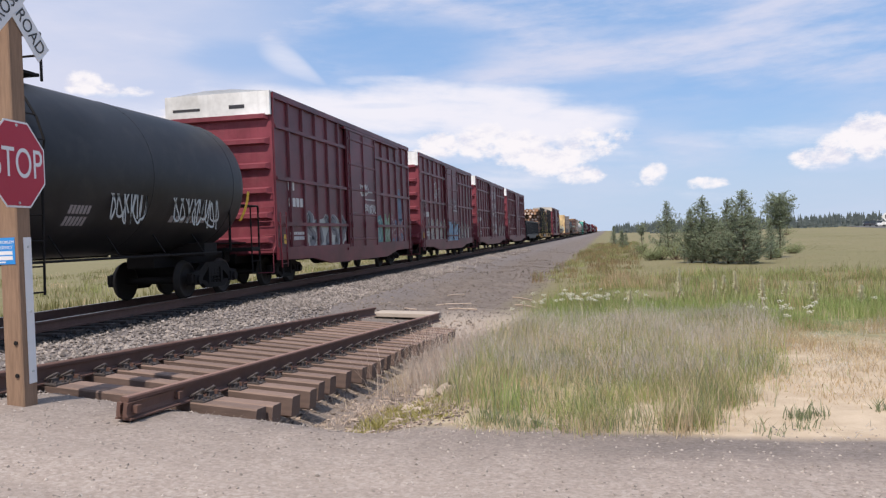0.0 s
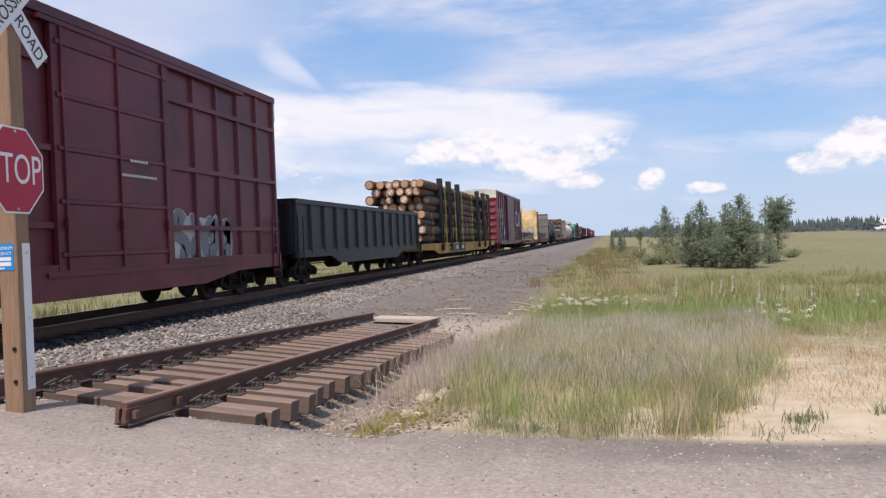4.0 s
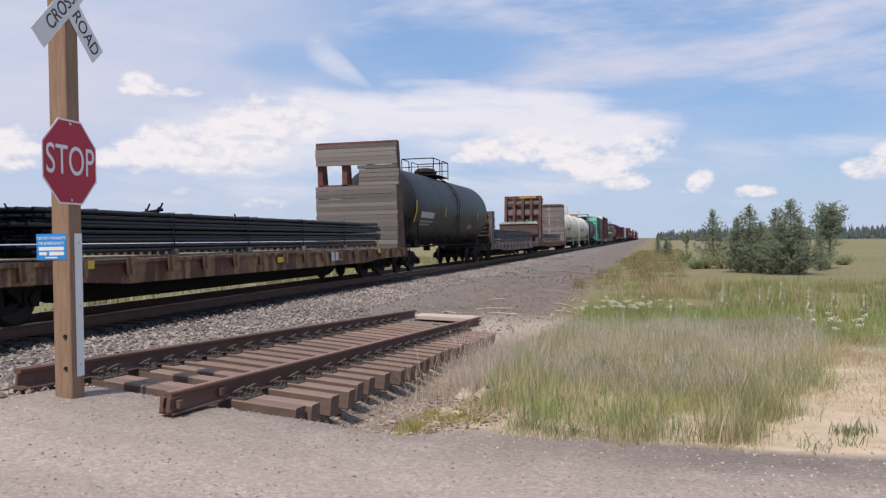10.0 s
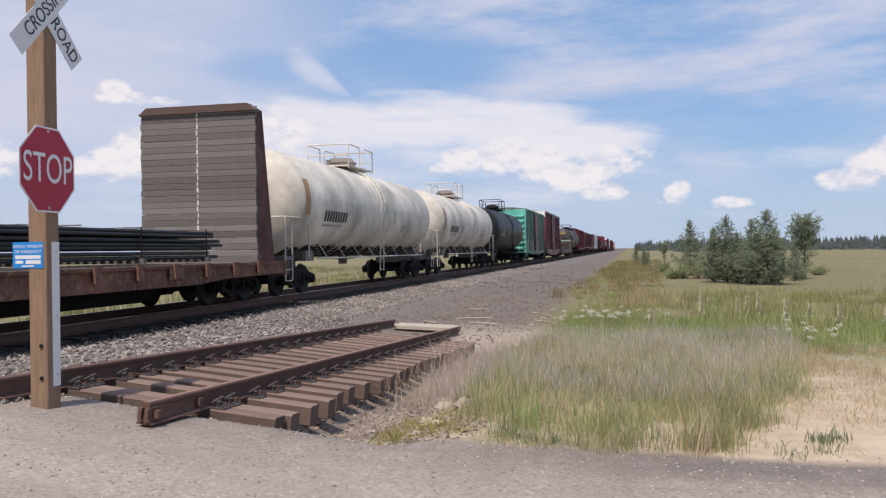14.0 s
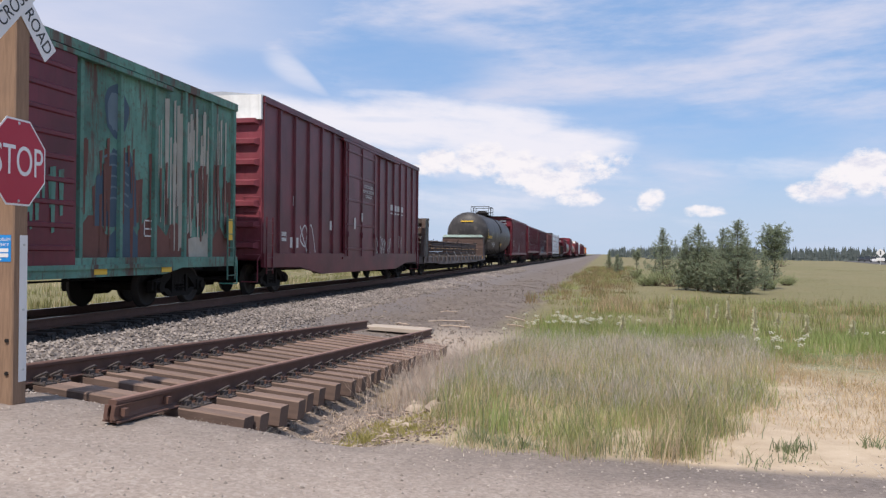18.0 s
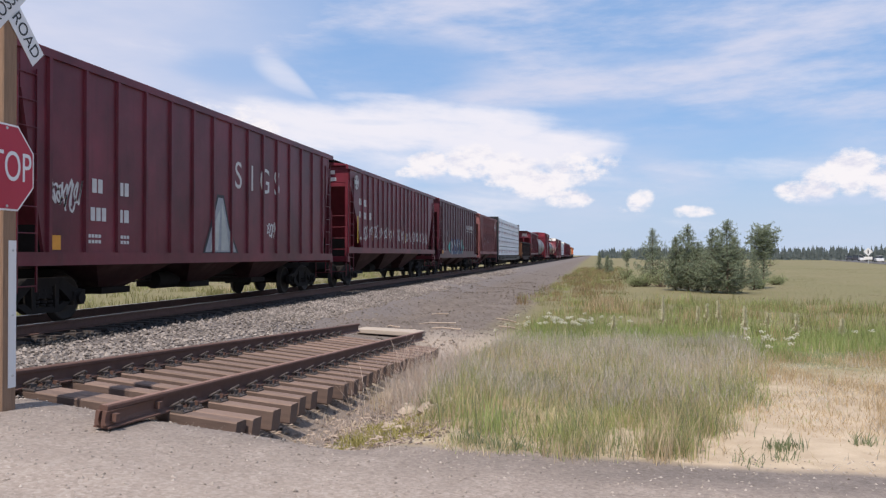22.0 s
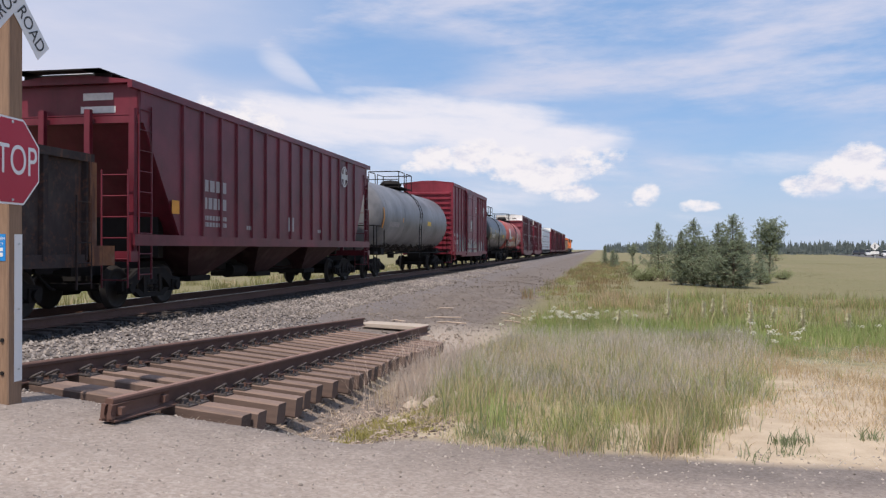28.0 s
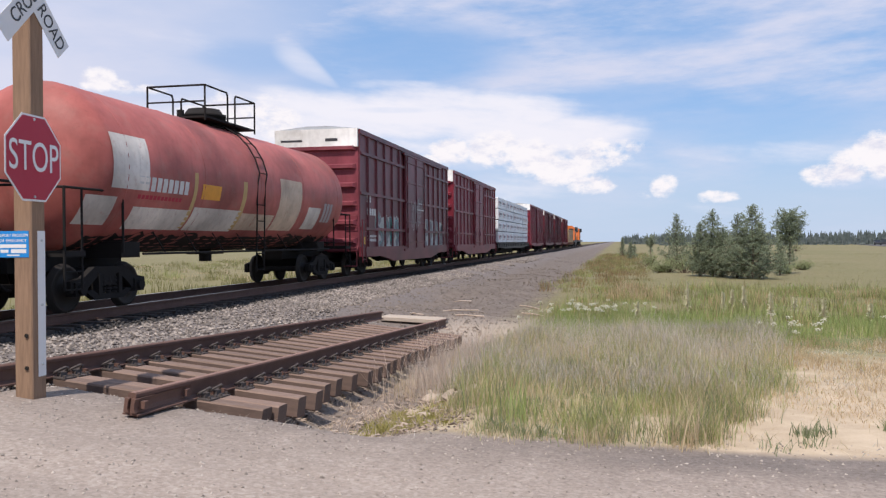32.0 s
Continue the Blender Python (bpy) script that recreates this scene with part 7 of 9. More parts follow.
bars(cq, [(7.6, 2.0, 0.25, 0.4, 1), (8.5, 2.3, 0.2, 0.3, 1)], MARK_WHITE, DOOR + 0.03)
bars(cq, [(2.9, 1.0, 0.4, 0.14, 1), (15.8, 1.05, 0.5, 0.2, 1)], AMBER, SHEET + 0.002, "reflector", "amber reflector")
scrawl(cq, 2.8, 0.95, 0.9, 1.15, [MARK_WHITE], SHEET, 1, None, 81, 0.03)
scrawl(cq, 11.1, 1.0, 1.9, 0.9, [MARK_WHITE], SHEET, 3, None, 82, 0.025)
c5, L5 = bulk_flat(344.6, 366.0, GREY_SILL, "weathered grey flat car with low boarded bulkheads")
bulkhead(c5, 0.95, 0.98, 2.9, -1, GREEN_GREY, board_paint=DARK_BOARD)
bulkhead(c5, L5 - 0.9, 0.98, 2.4, 1, GREEN_GREY, board_paint=DARK_BOARD, cap=PALE_GREEN)
rod_load(344.6, 2.4, L5 - 2.0, 1.05, 6, RUSTY_BAR, "low stack of rusty bars under chains on a flat car", 8)
cx5 = CARS[-1][0]
for y in (4.2, 6.9, 9.4, 11.7, 14.2, 16.6):
    chain = Shape()
    for k in range(16):
        a, b = k / 16, (k + 0.8) / 16
        chain.tube((0.5 + 0.9 * a, y + 0.75 * a, 1.86 - 0.95 * a * a), (0.5 + 0.9 * b, y + 0.75 * b, 1.86 - 0.95 * b * b), 0.022 if k % 2 else 0.014, 5)
    piece("tie_chain", chain, GALV, cx5, "steel tie-down chain")
for y in np.linspace(3.2, 18.4, 12):
    piece("pale_slat", Shape().box(0.95, 1.32, float(y), float(y) + 0.5, 1.42, 1.45), PINE_BOARD, cx5, "pale wooden slat end")
bars(c5, [(19.4, 0.78, 0.5, 0.18, 1)], AMBER, FLAT_MARK, "reflector", "amber reflector")
tu, _ = tank_car(366.05, 383.1, TANK_DUSTY, "black tank car with white scrawl and yellow mark", radius=1.64, centre=2.7,
                 marks=((0.95, 2.1, -13, -6, MARK_YELLOW, 11), (0.95, 1.5, -22, -19, MARK_GREY, 11), (0.9, 0.1, -18, 11, MARK_YELLOW), (3.2, 0.1, -13, 5, MARK_WHITE), (6.0, 0.1, -13, 5, MARK_WHITE), (9.6, 0.9, -34, -25, MARK_YELLOW), (12.0, 0.1, -13, 5, MARK_WHITE)))
piece("stencil", Shape().box(-0.45, 0.5, 0.47, 0.475, 3.56, 3.66), MARK_YELLOW, tu)
scrawl(tu, 3.8, 1.5, 1.9, 0.9, [MARK_WHITE], 1.5, 3, None, 83, 0.03)
HS = HALF - 0.026
# car red darkened for the bays: shade under the body put into the colour
HOPPER_SHADE = worn_paint("shaded_hopper_paint", (0.045, 0.018, 0.02), rough=0.7, dust=0.2)
h1, _ = hopper_car(383.8, 399.5, 4.55, HOPPER_RED, "dark red covered hopper with sprayed letters", ribs=15, low=1.2, e=0.95)
bars(h1, [(2.2, 2.3, 0.35, 0.25, 2), (3.04, 2.3, 0.35, 0.25, 2), (2.16, 1.8, 0.5, 0.24, 3), (3.0, 1.8, 0.4, 0.24, 2), (2.1, 1.5, 0.4, 0.06, 4), (2.1, 1.4, 0.4, 0.06, 4), (3.0, 1.5, 0.4, 0.06, 4), (3.0, 1.4, 0.4, 0.06, 4)], MARK_WHITE, HS)
for k, ch in enumerate("SIGS"):
    piece("graffiti_letter", lettering(ch, 0.95, 0.002), MARK_WHITE, h1, "white sprayed letter", at=Matrix.Translation((HS + 0.002, 8.27 + k * 0.836, 3.15)) @ pose(0, 0, 0, 0, 0, 90))
# a tall pointed sprayed shape with pale folds
for k, (mat, pts) in enumerate(((SPRAY_BLACK, ((6.38, 1.22), (8.3, 1.22), (7.75, 1.9), (7.45, 2.62), (7.1, 2.62), (6.75, 1.9))), (PALE_GREY, ((6.5, 1.26), (8.15, 1.26), (7.68, 1.9), (7.4, 2.55), (7.15, 2.55), (6.85, 1.9))), (PALE_SPRAY, ((6.75, 1.3), (7.15, 1.3), (7.25, 2.3), (6.98, 1.95))), (PALE_SPRAY, ((7.3, 1.3), (7.75, 1.3), (7.5, 2.1), (7.33, 2.45))))):
    piece("graffiti_wash", Shape().add([(HS + 0.004 + 0.002 * k, a, b) for a, b in pts], [tuple(range(len(pts)))]), mat, h1, "pointed field of sprayed paint")
bars(h1, [(1.05, 1.28, 0.35, 0.24, 1)], AMBER, HS + 0.002, "reflector", "amber reflector")
scrawl(h1, 1.1, 1.9, 0.75, 0.55, [MARK_WHITE], HS, 3, None, 93, 0.025)
scrawl(h1, 10.1, 1.65, 0.6, 0.45, [MARK_WHITE], HS, 2, None, 94, 0.025)
h2, _ = hopper_car(401.1, 417.6, 4.45, HOPPER_RED, "red covered hopper with round badge and white graffiti", ribs=17, logo=(1.03, 3.9, 0.27))
bars(h2, [(1.5, 3.1, 0.36, 0.24, 2), (2.17, 3.07, 0.36, 0.26, 2), (1.53, 2.62, 0.27, 0.23, 2), (2.2, 2.58, 0.33, 0.26, 2), (2.96, 2.58, 0.3, 0.28, 2), (1.6, 1.78, 0.3, 0.1, 2)], MARK_WHITE, HS)
bars(h2, [(1.3, 1.65, 0.15, 1.0, 1), (3.5, 1.75, 0.12, 0.5, 1), (6.0, 1.75, 0.12, 0.4, 1), (9.2, 1.75, 0.12, 0.4, 1)], MARK_YELLOW, HS, "reflector", "yellow reflector")
for y, w, sd in ((2.1, 1.1, 95), (3.5, 1.5, 96), (5.2, 1.5, 97), (7.8, 2.3, 98), (10.4, 2.0, 99), (12.6, 2.0, 100)):
    scrawl(h2, y, 1.72, w, 0.62, [MARK_WHITE], HS, max(2, int(w * 1.8)), None, sd, 0.035)
h3, _ = hopper_car(418.8, 434.1, 4.45, HOPPER_DARK, "dark brown covered hopper with blue and grey graffiti", ribs=15, low=1.2, e=0.95)
bars(h3, [(10.2, 2.98, 3.1, 0.28, 4), (10.2, 2.8, 3.1, 0.06, 4), (10.3, 1.62, 0.5, 0.1, 4), (12.4, 1.65, 0.35, 0.3, 2)], MARK_WHITE, HS)
wash(h3, 3.7, 1.25, 4.8, 1.0, [SLATE_SPRAY, GREY_SPRAY, SLATE_SPRAY], HS, 101)
scrawl(h3, 3.8, 1.24, 4.6, 1.0, [SPRAY_NAVY, PALE_SPRAY], HS + 0.004, 4, PALE_GREY, 102, 0.05, angular=True)
for pts in (((2.75, 1.6), (3.5, 1.95), (3.9, 2.1), (3.75, 1.3), (3.4, 1.5)), ((9.25, 1.7), (8.4, 2.3), (8.35, 1.2), (8.7, 1.45))):
    piece("graffiti_wash", Shape().add([(HS + 0.003, a, b) for a, b in pts], [tuple(range(len(pts)))]), BRIGHT_TEAL, h3, "teal arrow-shaped field")
tri = Shape()
for pts in (((1.0, 1.55), (1.3, 2.25), (1.62, 1.55), (1.0, 1.55)), ((1.1, 1.62), (1.3, 2.05), (1.52, 1.62)), ((1.02, 1.5), (1.35, 1.27), (1.6, 1.5))):
    ribbon(tri, list(pts), 0.022, HS + 0.003)
piece("graffiti_stroke", tri, MARK_WHITE, h3, "thin white outlined triangle")
bars(h3, [(1.05, 1.28, 0.5, 0.22, 1)], AMBER, HS + 0.001, "reflector", "amber reflector")
bars(h3, [(1.9, 2.36, 0.35, 0.26, 2), (2.65, 2.36, 0.3, 0.26, 2), (1.75, 1.78, 0.55, 0.24, 3), (2.7, 1.78, 0.4, 0.24, 2), (1.75, 1.5, 0.5, 0.06, 4), (1.75, 1.36, 0.4, 0.06, 4)], MARK_GREY, HS)
h4, _ = hopper_car(435.8, 447.4, 4.4, HOPPER_PALE, "faded red covered hopper", ribs=12, bays=2, logo=(9.6, 3.6, 0.3))
bars(h4, [(2.6, 2.4, 1.2, 0.2, 5), (2.6, 2.0, 1.2, 0.2, 5), (4.6, 2.2, 0.9, 0.16, 4)], MARK_GREY, HS)
cl, LL = bulk_flat(448.2, 471.3, BLACK_STEEL, "black flat car under wrapped lumber", 1.08)
lumber_load(448.2, 0.5, LL - 1.1, 1.15, 4, 9, 0.87, "white wrapped lumber packs on a flat car", TARP)
for w, y in ((-1, 0.35), (1, LL - 0.95)):
    bulkhead(cl, y, 1.08, 4.78, w, BLACK_STEEL, solid=True, board_paint=DARK_BOARD, depth=0.3, label="dark steel bulkhead against the lumber")
bars(cl, [(LL - 3.2, 0.75, 0.4, 0.32, 2)], MARK_WHITE, FLAT_MARK)
g2, _ = gondola(472.9, 487.6, 2.84, GON_BROWN, "rusty dark brown gondola car with orange-brown ends", end_paint=RUST_END)
bars(g2, [(2.6, 1.5, 0.2, 0.25, 2), (5.0, 1.55, 0.9, 0.2, 4), (12.6, 1.5, 0.3, 0.4, 1)], MARK_GREY, HALF - 0.035)
for y in (0.0, 14.55):
    piece("corner_post", Shape().box(HALF - 0.08, HALF + 0.06, y, y + 0.2, 0.95, 2.7).box(HALF - 0.08, HALF + 0.055, y, y + 0.75, 0.9, 1.25), RUST_CORNER, g2, "bright rusty corner post")
bars(g2, [(1.0, 1.3, 0.4, 0.2, 1)], AMBER, HALF + 0.06, "reflector", "amber reflector")
h5, _ = hopper_car(488.7, 505.1, 4.4, HOPPER_RED, "dark red covered hopper with white stencils", ribs=15, logo=(13.1, 3.7, 0.36))
bars(h5, [(2.9, 2.5, 1.2, 0.26, 4), (2.9, 2.1, 1.2, 0.26, 5), (2.9, 1.85, 1.2, 0.1, 8), (2.9, 1.7, 1.2, 0.1, 8), (5.2, 1.68, 0.4, 0.1, 3), (8.0, 1.7, 0.5, 0.4, 2), (10.5, 1.7, 0.5, 0.1, 3)], MARK_GREY, HS)
bars(h5, [(1.45, 1.93, 0.4, 0.28, 1)], AMBER, HS + 0.03, "reflector", "amber reflector")
tank_car(506.0, 522.4, TANK_GREY, "streaked grey tank car with a darkened belly", marks=((1.05, 0.14, -20, 11, AMBER), (9.85, 0.85, -8, 0, MARK_YELLOW), (2.2, 1.7, -17, -9, MARK_GREY, 8), (4.45, 0.12, -8, -1, AMBER), (7.5, 0.1, -8, -1, MARK_GREY)))
cr, _ = boxcar(523.3, 538.4, 5.25, BRIGHT_RED, BRIGHT_RED, "red boxcar with pale sprayed graffiti along its foot", posts=14, ribbed_end=12, door=(0.33, 0.645), door_ribs=4, roof_paint=BRIGHT_RED)
bars(cr, [(0.75, 1.93, 0.55, 0.25, 2), (1.6, 1.93, 0.5, 0.25, 2), (0.75, 1.5, 0.55, 0.27, 3), (1.55, 1.52, 0.55, 0.26, 3), (0.8, 1.3, 0.4, 0.06, 3)], MARK_WHITE, SHEET)
bars(cr, [(8.3, 4.1, 0.75, 0.06, 6), (8.3, 3.95, 0.75, 0.06, 6), (8.3, 3.8, 0.75, 0.06, 6), (6.4, 2.6, 0.5, 0.5, 2)], MARK_WHITE, DOOR + 0.03)
bars(cr, [(0.15, 1.12, 0.4, 0.26, 1)], AMBER, SHEET + 0.002, "reflector", "amber reflector")
emblem(cr, HALF + 0.02, 13.2, 4.05, 0.36)
wash(cr, 2.0, 0.88, 3.4, 1.45, [PALE_SPRAY, CREAM, PALE_SPRAY], SHEET - 0.002, 111)
scrawl(cr, 2.1, 0.95, 3.1, 1.1, [GREY_SPRAY], SHEET + 0.003, 5, None, 112, 0.03)
drips(cr, 1.9, 5.3, 0.9, 2.4, 40, GREY_SPRAY, SHEET + 0.009, 113, 0.02)
wash(cr, 5.2, 0.95, 4.4, 0.95, [BONE_SPRAY, GREY_SPRAY, BONE_SPRAY], DOOR - 0.002, 114)
scrawl(cr, 5.3, 1.0, 4.2, 0.95, [PALE_SPRAY], DOOR + 0.004, 5, None, 115, 0.035)
scrawl(cr, 6.3, 2.2, 0.9, 1.1, [CREAM], DOOR + 0.004, 2, None, 116, 0.03)
wash(cr, 9.9, 0.88, 4.4, 1.1, [PALE_SPRAY, CREAM, PALE_SPRAY, GREY_SPRAY], SHEET - 0.002, 117)
drips(cr, 9.9, 14.4, 0.9, 2.0, 40, GREY_SPRAY, SHEET + 0.003, 118, 0.025)
tank_car(539.6, 553.7, TANK_GLOSS, "glossy black tank car with yellow marks",
         marks=((2.25, 2.1, -16, -5, MARK_WHITE, 10), (2.2, 1.7, -24, -21, MARK_GREY, 13), (2.2, 1.7, -29, -26, MARK_GREY, 13), (5.1, 1.1, -34, -25, MARK_GREY, 7), (1.35, 0.14, -17, 19, MARK_YELLOW), (4.5, 0.14, -7, 9, MARK_YELLOW), (6.2, 0.12, -7, 8, MARK_YELLOW), (10.05, 0.8, -14, -4, MARK_YELLOW), (9.0, 1.4, -42, -24, MARK_GREY, 5), (10.9, 1.2, -38, -24, MARK_GREY, 4), (8.9, 0.12, -7, 8, MARK_YELLOW)))
tank_car(554.2, 568.8, TANK_RED, "faded red tank car with white patches",
         marks=((1.15, 1.15, -15, 22, PATCH_WHITE), (1.95, 1.85, -15, -5, MARK_WHITE, 9), (2.0, 1.6, -21, -18, SIGN_RED, 12), (4.35, 0.85, -17, -5, AMBER), (2.0, 2.1, -46, -27, PATCH_WHITE), (4.2, 2.2, -46, -24, PATCH_WHITE), (6.5, 1.9, -44, -26, PATCH_CREAM), (8.5, 1.5, -43, 11, PATCH_CREAM), (0.5, 0.9, -43, -21, PATCH_WHITE), (10.6, 1.0, -40, -14, PATCH_WHITE), (4.0, 0.14, -44, 3, PATCH_TAN), (6.3, 0.2, -44, 2, PATCH_TAN), (11.8, 0.8, -30, -8, MARK_GREY, 3)))
cs, _ = boxcar(569.4, 584.6, 5.15, OXIDE, OXIDE_LIT_END, "dark oxide-red high boxcar with white upper end and green scrawl", **TALL)
tall_marks(cs)
scrawl(cs, 2.2, 0.95, 3.4, 1.3, [PALE_SPRAY, SPRAY_TEAL], SHEET, 4, GREY_SPRAY, 121, 0.035)
scrawl(cs, 10.0, 0.95, 4.2, 1.3, [PALE_SPRAY], SHEET, 5, GREY_SPRAY, 122, 0.03)
scrawl(cs, 7.0, 1.6, 1.6, 1.6, [MARK_GREY], DOOR + 0.03, 3, None, 123, 0.03)
boxcar(586.2, 602.0, 5.15, BRIGHT_RED, BRIGHT_RED, "bright red high boxcar with white upper end panel", **TALL)
cm, LM = bulk_flat(603.2, 625.4, BLACK_STEEL, "black flat car under wrapped lumber", 1.08)
lumber_load(603.2, 0.6, LM - 0.6, 1.15, 4, 9, 0.85, "white wrapped lumber packs on a flat car", TARP)


def locomotive(front):
    L = 22.0
    car = wagon("locomotive", "orange diesel locomotive with black frame at the tail of the train", "locomotive", front)
    piece("frame", Shape().box(-1.5, 1.5, 0, L, 1.1, 1.5), BLACK_STEEL, car)
    piece("fuel_tank", Shape().prism([(-1.4, 1.1), (1.4, 1.1), (1.3, 0.35), (-1.3, 0.35)], "y", 8, 14), BLACK_STEEL, car)
    cab = piece("cab", Shape().prism([(-1.5, 1.5), (1.5, 1.5), (1.5, 4.1), (1.0, 4.6), (-1.0, 4.6), (-1.5, 4.1)], "y", 2.6, 5.4), ORANGE, car)
    for x in (-0.75, 0.75):
        piece("window", Shape().box(x - 0.5, x + 0.5, 2.57, 2.6, 3.4, 4.0), BLACK_STEEL, cab)
    piece("side_window", Shape().box(1.5, 1.52, 3.2, 4.8, 3.3, 4.0), BLACK_STEEL, cab)
    piece("nose", Shape().prism([(0.6, 1.5), (2.6, 1.5), (2.6, 3.3), (1.2, 3.1), (0.6, 2.4)], "x", -1.1, 1.1), ORANGE, car)
    piece("hood", Shape().box(-1.0, 1.0, 5.4, L - 0.8, 1.5, 4.3), ORANGE, car)
    piece("hood_stripe", Shape().box(1.0, 1.01, 5.4, L - 0.8, 1.6, 2.2), BLACK_STEEL, car)
    piece("radiator", Shape().box(-1.4, 1.4, L - 6.5, L - 1.5, 3.6, 4.5), BLACK_STEEL, car)
    for x in (-1.45, 1.45):
        piece("handrail", Shape().rod([(x, 5.5, 2.4), (x, L - 0.3, 2.4)], 0.025), WHITE_PAINT, car)
    for y in (2.8, 5.2, L - 5.2, L - 2.8):
        truck(car, y)
    coupler(car, 0, -1)
    coupler(car, L, 1)


ct, LT = bulk_flat(696.5, 716.0, TAN_DECK, "flat car with tan timber far down the train")
lumber_load(696.5, 0.6, LT - 0.6, 1.05, 3, 6, 0.8, "tan sawn timber on a flat car", PINE_BOARD)
locomotive(718.5)
locomotive(741.5)
for f, p in ((627.2, BRIGHT_RED), (644.4, OXIDE), (661.6, OXIDE), (678.8, BRIGHT_RED)):
    boxcar(f, f + 15.5, 5.1, p, p, "dark red high boxcar far down the train", cap=WHITE_PAINT, posts=12)


# metres that the train has run, by seconds: it slows a little and picks up again
RUN = ((0, 0), (4, 67.4), (7.5, 126.0), (11, 183.9), (15, 250.9), (19, 318.7), (32, 540.6))


def drift(t):
    """How far the train is ahead of its mean speed."""
    return table(t, [(a, b - SPEED * a) for a, b in RUN])


def motions():
    for ob, front in CARS:
        y = front + drift((front - 25) / SPEED)
        walk(ob, [(0.5 * k, pose(XC, y - SPEED * 0.5 * k - drift(0.5 * k), ZR)) for k in range(65)])

# ---- plants ----
def rubble(n, x0, x1, y0, y1, low, high, seed):
    """Broken ballast and bark lying loose at the tie ends, as one sheet of small lumps."""
    rng = np.random.default_rng(seed)
    s = Shape()
    for _ in range(n):
        x, y = rng.uniform(x0, x1), rng.uniform(y0, y1)
        r, w, q = rng.uniform(low, high), rng.uniform(0.6, 2.4), rng.uniform(0, 3.14)
        c = Vector((x, y, ground_z(x, y) + r * 0.25))
        u, v = Vector((math.cos(q), math.sin(q), rng.uniform(-0.2, 0.2))), Vector((-math.sin(q), math.cos(q), rng.uniform(-0.2, 0.2)))
        d = [rng.uniform(0.7, 1.2) for _ in range(6)]
        s.add([c + u * r * w * d[0], c + v * r * d[1], c - u * r * w * d[2], c - v * r * d[3], c + Vector((r * 0.2, 0, r * 0.7 * d[4])), c - Vector((0, 0, r * 0.6 * d[5]))],
              [(0, 1, 4), (1, 2, 4), (2, 3, 4), (3, 0, 4), (1, 0, 5), (2, 1, 5), (3, 2, 5), (0, 3, 5)])
    tagged(piece("rubble", s, RUBBLE), "loose brown rubble and bark at the ends of the ties", "rubble", kind="stuff")


RUBBLE = foliage("rubble", (0.07, 0.052, 0.042), (0.46, 0.36, 0.285), 0.95, 0)
rubble(3000, -3.4, -1.3, 6.75, 11.5, 0.005, 0.026, 4)
rubble(500, -4.2, -2.2, 12.5, 19.0, 0.01, 0.04, 5)
RNG = np.random.default_rng(7)


def blades(name, label, category, x, y, h, w, mat, lean=0.35, base=None):
    """Tapered, bent blades at the places x, y with heights h, as one mesh."""
    n = len(x)
    z = np.array([ground_z(float(a), float(b)) for a, b in zip(x, y)]) - 0.02
    if base is not None:
        z = z + base
    a = RNG.uniform(0, 2 * np.pi, n)
    b = RNG.uniform(0, 2 * np.pi, n)
    le = h * lean * RNG.uniform(0.2, 1.0, n)
    wx, wy = np.cos(a) * w / 2, np.sin(a) * w / 2
    lx, ly = np.cos(b) * le, np.sin(b) * le
    v = np.empty((n, 5, 3))
    v[:, 0] = np.stack([x - wx, y - wy, z], 1)
    v[:, 1] = np.stack([x + wx, y + wy, z], 1)
    v[:, 2] = np.stack([x + wx * 0.8 + lx * 0.35, y + wy * 0.8 + ly * 0.35, z + h * 0.55], 1)
    v[:, 3] = np.stack([x - wx * 0.8 + lx * 0.35, y - wy * 0.8 + ly * 0.35, z + h * 0.55], 1)
    v[:, 4] = np.stack([x + lx, y + ly, z + h], 1)
    k = np.arange(n) * 5
    m = bpy.data.meshes.new(name)
    m.vertices.add(n * 5)
    m.vertices.foreach_set("co", v.ravel())
    loops = np.stack([k, k + 1, k + 2, k + 3, k + 3, k + 2, k + 4], 1).ravel()
    m.loops.add(len(loops))
    m.loops.foreach_set("vertex_index", loops)
    m.polygons.add(n * 2)
    m.polygons.foreach_set("loop_start", np.stack([np.arange(n) * 7, np.arange(n) * 7 + 4], 1).ravel())
    m.polygons.foreach_set("loop_total", np.tile([4, 3], n))
    m.update()
    m.validate()
    return tagged(piece(name, m, mat), label, category, kind="stuff")


def scatter(n, x0, x1, y0, y1, keep=None, clump=0.9, seed=0):
    """Places in a rectangle, thinned by a broad uneven pattern."""
    x, y = RNG.uniform(x0, x1, n), RNG.uniform(y0, y1, n)
    k = np.array([noise.noise((float(a) * clump, float(b) * clump, seed)) * 0.5 + 0.5 for a, b in zip(x, y)])
    on = k > RNG.uniform(0.25, 0.75, n)
    if keep is not None:
        on &= np.array([keep(float(a), float(b)) for a, b in zip(x, y)])
    return x[on], y[on]


